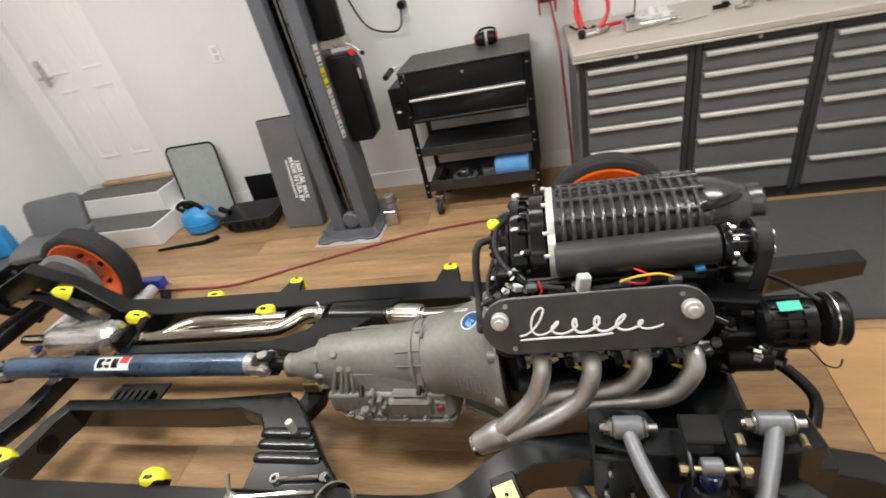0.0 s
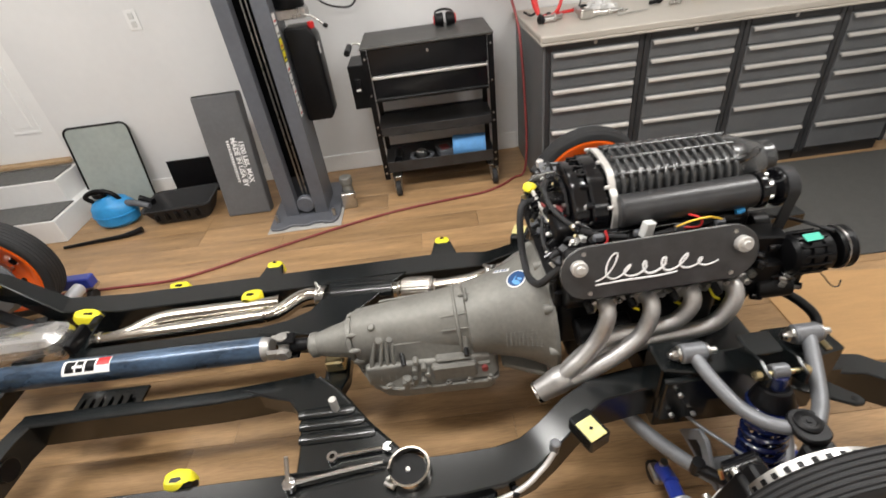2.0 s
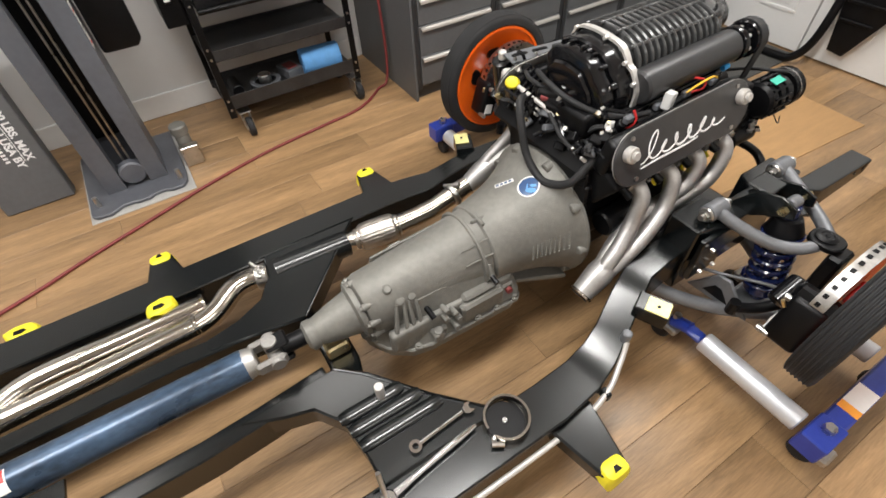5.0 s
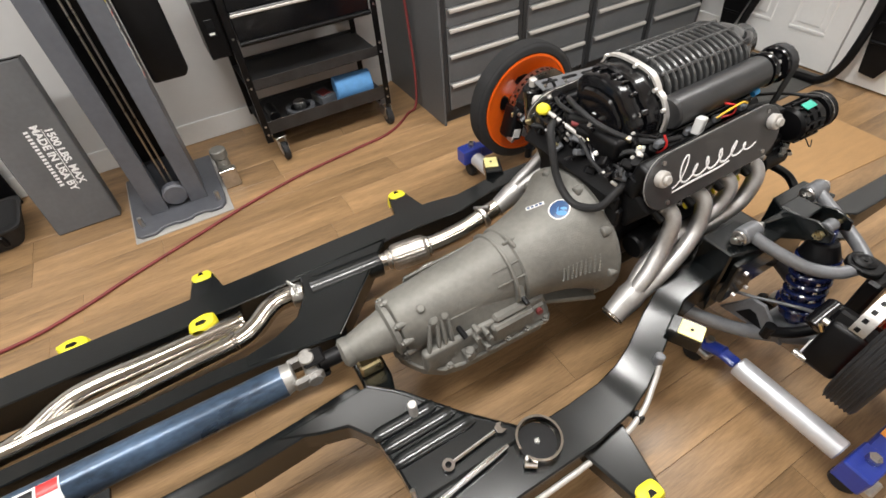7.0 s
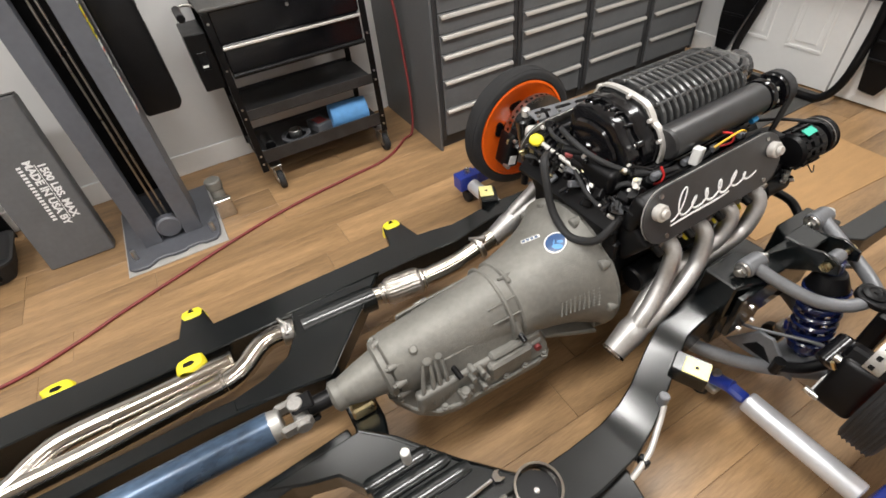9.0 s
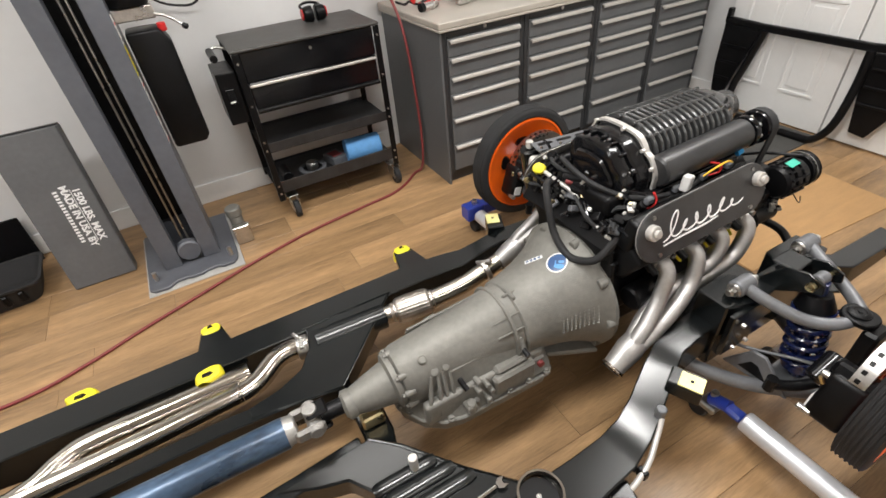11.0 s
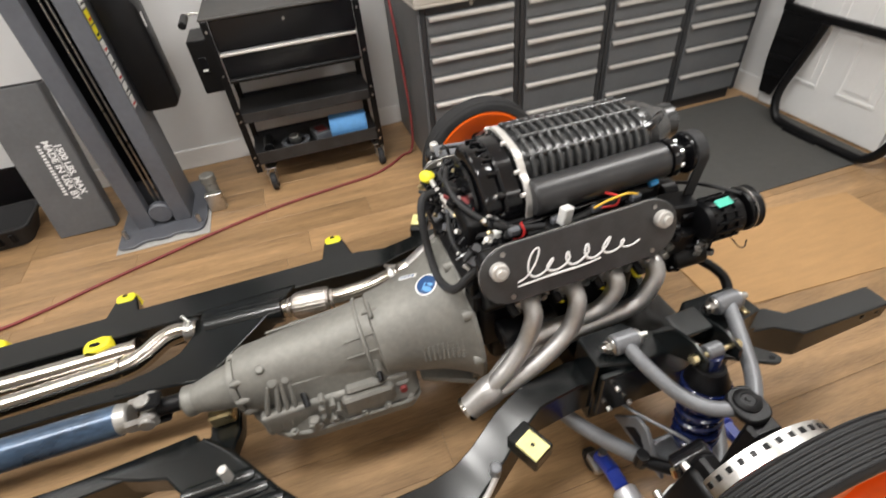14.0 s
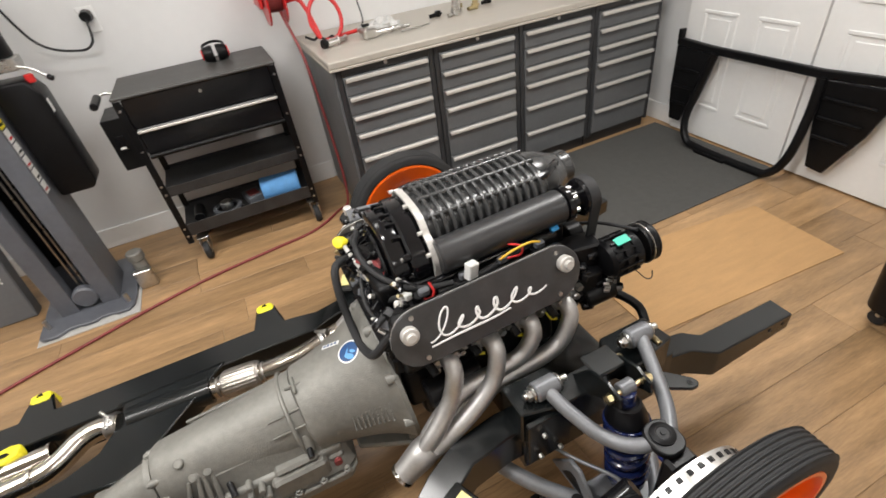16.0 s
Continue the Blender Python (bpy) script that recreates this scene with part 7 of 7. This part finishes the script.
    for k in range(44):
        x, y, z = rnd.uniform(0.665, 0.83), rnd.uniform(1.24, 1.33), rnd.uniform(0.565, 0.72)
        if k % 2:
            part("mount_lug", box(rnd.uniform(0.015, 0.035), rnd.uniform(0.012, 0.03), rnd.uniform(0.012, 0.03), pose(x, y, z, rnd.uniform(-30, 30), rnd.uniform(-30, 30), rnd.uniform(-40, 40)), 0.003), BLACK, fd)
        else:
            part("mount_boss", rod((x - 0.014, y, z), (x + 0.014, y - rnd.uniform(-0.01, 0.02), z + rnd.uniform(-0.01, 0.01)), rnd.uniform(0.008, 0.016), n=10, bev=0.002), GLOSSBLACK, fd)
    for k in range(7):
        x, y, z = rnd.uniform(0.69, 0.80), rnd.uniform(1.235, 1.25), rnd.uniform(0.585, 0.655)
        part("bolt", rod((x, y, z), (x + 0.012, y - 0.008, z), 0.006, n=6), STEEL, fd)
    part("pigtail", pipe([(0.83, 1.25, 0.66), (0.86, 1.235, 0.635), (0.89, 1.225, 0.60), (0.92, 1.23, 0.585), (0.93, 1.24, 0.60)], 0.0018, n=6), RUBBER, fd)


front_drive()


def rear_engine_parts():
    rp = thing("wiring_harness", "black wiring harness with plugs over the engine rear", "wiring")
    can = part("canister", rod((0.246, 1.784, 0.595), (0.212, 1.786, 0.785), 0.034, n=28, bev=0.005), GLOSSBLACK, rp)
    part("canister_top", rod((0.212, 1.786, 0.7852), (0.2105, 1.786, 0.812), 0.013, bev=0.003), BRUSHED, can)
    part("canister_stay", beam([(0.222, 1.76, 0.74), (0.20, 1.66, 0.735), (0.21, 1.60, 0.73)], 0.02, 0.02, 0.003), BLACK, rp)
    cap = part("yellow_cap", vinyl_cap(0.042, 0.036, 0.024, 3, 2.0, 0.5), YELLOW, rp, "yellow dust cap")
    cap.matrix_world = axis_pose((0.15, 1.655, 0.782), (0.115, 1.625, 0.812))
    part("dipstick_tube", pipe([(0.15, 1.655, 0.785), (0.155, 1.60, 0.776), (0.165, 1.53, 0.762), (0.175, 1.455, 0.745)], 0.0068), BRUSHED, rp, "dull steel dipstick tube")
    part("dipstick_boot", pipe([(0.175, 1.455, 0.745), (0.178, 1.42, 0.735), (0.182, 1.385, 0.715)], 0.011), RUBBER, rp)
    bx = pose(0.32, 1.735, 0.80, 6, 2, -5)
    br = part("slotted_bracket", box(0.24, 0.055, 0.005, bx, 0.001), ARMGREY, rp, "grey slotted steel bracket")
    for k in range(3):
        part("bracket_slot", slab(stadium(0.058, 0.013, 5), 0.002, bx @ pose(-0.075 + 0.075 * k, 0.006, 0.0042)), BLACK, br)
        part("bracket_bolt", rod(bx @ Vector((-0.105 + 0.075 * k, -0.016, 0.0026)), bx @ Vector((-0.105 + 0.075 * k, -0.016, 0.01)), 0.006, n=6), STEEL, br)
    part("bracket_leg", rod((0.42, 1.735, 0.795), (0.42, 1.70, 0.70), 0.012), BLACK, br)
    part("bracket_leg", rod((0.25, 1.74, 0.797), (0.25, 1.70, 0.70), 0.012), BLACK, br)
    hoses = [
        ([(0.15, 1.60, 0.765), (0.105, 1.565, 0.775), (0.09, 1.534, 0.733), (0.088, 1.499, 0.656), (0.09, 1.450, 0.612), (0.095, 1.402, 0.606), (0.11, 1.340, 0.64), (0.15, 1.325, 0.69), (0.20, 1.33, 0.72)], 0.0115),
        ([(0.19, 1.60, 0.83), (0.165, 1.53, 0.835), (0.17, 1.45, 0.82), (0.21, 1.38, 0.80), (0.27, 1.335, 0.79), (0.34, 1.32, 0.785)], 0.0075),
        ([(0.20, 1.66, 0.80), (0.17, 1.60, 0.81), (0.185, 1.52, 0.80), (0.20, 1.44, 0.79), (0.25, 1.36, 0.775)], 0.006),
        ([(0.30, 1.325, 0.77), (0.40, 1.32, 0.775), (0.50, 1.33, 0.785), (0.60, 1.34, 0.79), (0.66, 1.35, 0.78)], 0.009),
        ([(0.17, 1.36, 0.74), (0.18, 1.32, 0.70), (0.19, 1.30, 0.66), (0.2, 1.29, 0.6)], 0.008),
        ([(0.15, 1.49, 0.765), (0.135, 1.42, 0.735), (0.15, 1.36, 0.70)], 0.006),
    ]
    for pts, r in hoses:
        part("hose", pipe(pts, r, n=10), RUBBER, rp)
    part("wire", pipe([(0.245, 1.335, 0.775), (0.27, 1.32, 0.765), (0.285, 1.315, 0.785), (0.28, 1.325, 0.81)], 0.0032, n=8), WIRERED, rp, "red wire")
    part("wire", pipe([(0.47, 1.315, 0.80), (0.50, 1.305, 0.82), (0.55, 1.305, 0.825), (0.585, 1.31, 0.81)], 0.003, n=8), WIREYEL, rp, "yellow wire")
    part("wire", pipe([(0.49, 1.315, 0.795), (0.525, 1.305, 0.80), (0.53, 1.31, 0.82), (0.50, 1.325, 0.83)], 0.003, n=8), WIRERED, rp, "red wire")
    part("plug", box(0.03, 0.024, 0.046, pose(0.385, 1.305, 0.812, 0, 10, 15), 0.003), PLASTICWHITE, rp, "white nylon plug")
    part("plug", box(0.03, 0.02, 0.02, pose(0.225, 1.345, 0.778, 0, 20, 30), 0.003), PLASTICWHITE, rp, "white nylon plug")
    part("plug", rod((0.205, 1.44, 0.80), (0.225, 1.43, 0.80), 0.013), RED, rp, "red plug")
    part("plug", rod((0.635, 1.33, 0.812), (0.655, 1.33, 0.816), 0.008), BRIGHTBLUE, rp, "blue plug")
    for x in (0.25, 0.36, 0.47, 0.58):
        inj = part("injector", rod((x, 1.345, 0.74), (x, 1.325, 0.785), 0.013, bev=0.002), BLACK, rp)
        part("injector_plug", box(0.028, 0.018, 0.02, pose(x + 0.012, 1.322, 0.792), 0.004), GREYPLASTIC, inj)
    part("fuel_rail", rod((0.22, 1.352, 0.775), (0.66, 1.352, 0.79), 0.012), GLOSSBLACK, rp)
    part("loom_tray", box(0.15, 0.40, 0.05, pose(0.195, 1.515, 0.70, 0, -48, 0), 0.006), BLACK, rp)
    rnd = random.Random(4)
    for k in range(130):
        u, y = rnd.uniform(-0.055, 0.078), rnd.uniform(1.31, 1.72)
        x, z = 0.178 + 0.70 * u, 0.735 + 0.72 * u + rnd.uniform(-0.004, 0.024)
        kind = k % 8
        if kind < 3:
            part("connector", box(rnd.uniform(0.014, 0.03), rnd.uniform(0.014, 0.034), rnd.uniform(0.012, 0.022), pose(x, y, z, rnd.uniform(-40, 40), rnd.uniform(-70, -20), rnd.uniform(-60, 60)), 0.003), BLACK if k % 3 else GREYPLASTIC, rp)
        elif kind < 6:
            dx, dy, dz = rnd.uniform(-0.03, 0.03), rnd.uniform(-0.04, 0.04), rnd.uniform(-0.02, 0.02)
            part("hose_stub", pipe([(x - dx, y - dy, z - dz), (x, y, z + 0.012), (x + dx, y + dy, z + dz)], rnd.uniform(0.004, 0.008), n=8, steps=4), GLOSSBLACK if k % 2 else RUBBER, rp)
        else:
            part("fitting", rod((x, y, z), (x - 0.012, y + rnd.uniform(-0.01, 0.01), z + 0.012), rnd.uniform(0.004, 0.0075), n=8, bev=0.001), BRUSHED if k % 3 else ZINC, rp)
    mod = part("rear_module", box(0.11, 0.12, 0.045, pose(0.19, 1.62, 0.765, 0, -22, 0), 0.005), GLOSSBLACK, rp)
    for k in range(5):
        part("module_rib", box(0.10, 0.006, 0.01, pose(0.19, 1.575 + 0.0225 * k, 0.765, 0, -22, 0) @ pose(0, 0, 0.026), 0.002), GLOSSBLACK, mod)
    ck = part("rail_block", box(0.075, 0.06, 0.04, pose(0.20, 1.50, 0.775, 0, -20, 12), 0.005), BLACK, rp)
    part("rail_tube", rod((0.165, 1.545, 0.785), (0.225, 1.43, 0.80), 0.011, bev=0.002), HOSE, ck, "dull red sensor body")
    for k in range(4):
        part("clip", box(0.02, 0.012, 0.014, pose(0.165 + 0.015 * k, 1.47 + 0.02 * k, 0.80, 20 * k, 10, 30), 0.002), BRUSHED if k % 2 else BLACK, rp)
    part("sensor", rod((0.17, 1.56, 0.79), (0.19, 1.50, 0.80), 0.016, bev=0.003), BLACK, rp)
    part("coil_pack", box(0.06, 0.05, 0.06, pose(0.17, 1.33, 0.60, 0, 0, 10), 0.006), BLACK, rp)
    for x in (0.33, 0.45, 0.56):
        part("spark_lead", pipe([(x, 1.27, 0.64), (x + 0.015, 1.245, 0.60), (x + 0.04, 1.25, 0.575)], 0.0045, n=8), YELLOW, rp, "yellow spark lead")
    part("starter", rod((0.20, 1.27, 0.49), (0.36, 1.27, 0.50), 0.04, bev=0.006), BLACK, rp)


rear_engine_parts()

# ---- tools on the near wing plate ----
def tools():
    z = 0.316
    sp = thing("combination_spanner", "chrome combination spanner on the frame plate", "spanner")
    a, b = Vector((-0.555, 1.075, z)), Vector((-0.40, 1.085, z))
    part("shank", pipe([a + Vector((0.012, 0, 0)), (a + b) / 2, b - Vector((0.012, 0, 0))], 0.006, n=8), CHROME, sp)
    part("ring_end", lathe([(0.008, -0.005), (0.016, -0.005), (0.016, 0.005), (0.008, 0.005)], Matrix.Translation(a), 18, closed=True), CHROME, sp)
    part("jaw", slab([(0.0, -0.008), (0.012, -0.014), (0.028, -0.012), (0.018, -0.004), (0.018, 0.006), (0.028, 0.012), (0.012, 0.016), (0.0, 0.008)], 0.009, Matrix.Translation(b + Vector((-0.008, 0, 0.005))), 0.001), CHROME, sp)
    ra = thing("ratchet", "chrome ratchet with socket bar on the frame plate", "ratchet")
    part("handle", pipe([(-0.655, 1.008, z + 0.004), (-0.58, 1.018, z + 0.004), (-0.50, 1.028, z + 0.004), (-0.405, 1.038, z + 0.004)], 0.008, n=10, radii=[(0, 1.2), (0.4, 0.9), (0.8, 1.1), (1, 0.7)]), CHROME, ra)
    part("head", rod((-0.665, 1.005, z - 0.01), (-0.665, 1.005, z + 0.016), 0.02, bev=0.003), CHROME, ra)
    part("socket_bar", rod((-0.668, 1.01, z + 0.016), (-0.662, 1.045, z + 0.075), 0.006), STEEL, ra)
    so = thing("deep_socket", "bright deep socket standing on the frame plate", "socket")
    part("socket_body", rod((-0.565, 1.24, 0.3045), (-0.565, 1.24, 0.365), 0.0125, n=18, bev=0.002), BRUSHED, so)
    ho = thing("body_mount_ring", "steel ring round a black body mount on the rail", "mount ring")
    part("disc", rod((-0.335, 1.01, 0.3005), (-0.335, 1.01, 0.312), 0.05, n=32), BLACK, ho)
    bm = bmesh.new()
    loop = []
    for i in range(37):
        a = radians(205 + 335 * i / 36)
        c, q = math.cos(a), math.sin(a)
        loop.append([bm.verts.new((-0.33 + r * c, 1.01 + r * q, z0)) for r, z0 in ((0.053, 0.3005), (0.059, 0.3005), (0.061, 0.318), (0.059, 0.333), (0.053, 0.333))])
    for p, q in zip(loop, loop[1:]):
        for i in range(5):
            bm.faces.new((p[i], p[(i + 1) % 5], q[(i + 1) % 5], q[i]))
    bm.faces.new(loop[0][::-1])
    bm.faces.new(loop[-1])
    bmesh.ops.recalc_face_normals(bm, faces=bm.faces)
    ring = part("ring", bm, STAINLESS, ho, "open stainless band clamp")
    part("clamp_bolt", rod((-0.398, 0.978, 0.318), (-0.372, 0.962, 0.318), 0.007, n=8), STEEL, ring)
    part("clamp_lug", box(0.016, 0.012, 0.026, pose(-0.386, 0.985, 0.318, 0, 0, 30), 0.003), STEEL, ring)
    part("screw", rod((-0.335, 1.01, 0.3125), (-0.335, 1.01, 0.318), 0.007, n=10), STEEL, ho)


tools()

# ---- floor planks ----
def planks():
    W, L, T = 0.182, 1.22, 0.006
    rnd = random.Random(5)
    base = {}
    y = Y0 - 0.06
    while y < Y1:
        x = X0 - rnd.uniform(0.1, 1.1)
        while x < X1:
            a, b = max(x, X0), min(x + L, X1)
            y0, y1 = max(y, Y0), min(y + W, Y1)
            if b - a > 0.02 and y1 - y0 > 0.01:
                key = (round(b - a, 3), round(y1 - y0, 3))
                if key not in base:
                    bm = span(0.0005, b - a - 0.0005, 0.0005, y1 - y0 - 0.0005, -T, 0, 0.0009, seg=1)
                    me = bpy.data.meshes.new("plank")
                    bm.to_mesh(me)
                    bm.free()
                    me.materials.append(PLANK)
                    base[key] = me
                p = new("plank", base[key])
                p.parent = floor
                p.location = (a, y0, 0)
            x += L
        y += W


planks()
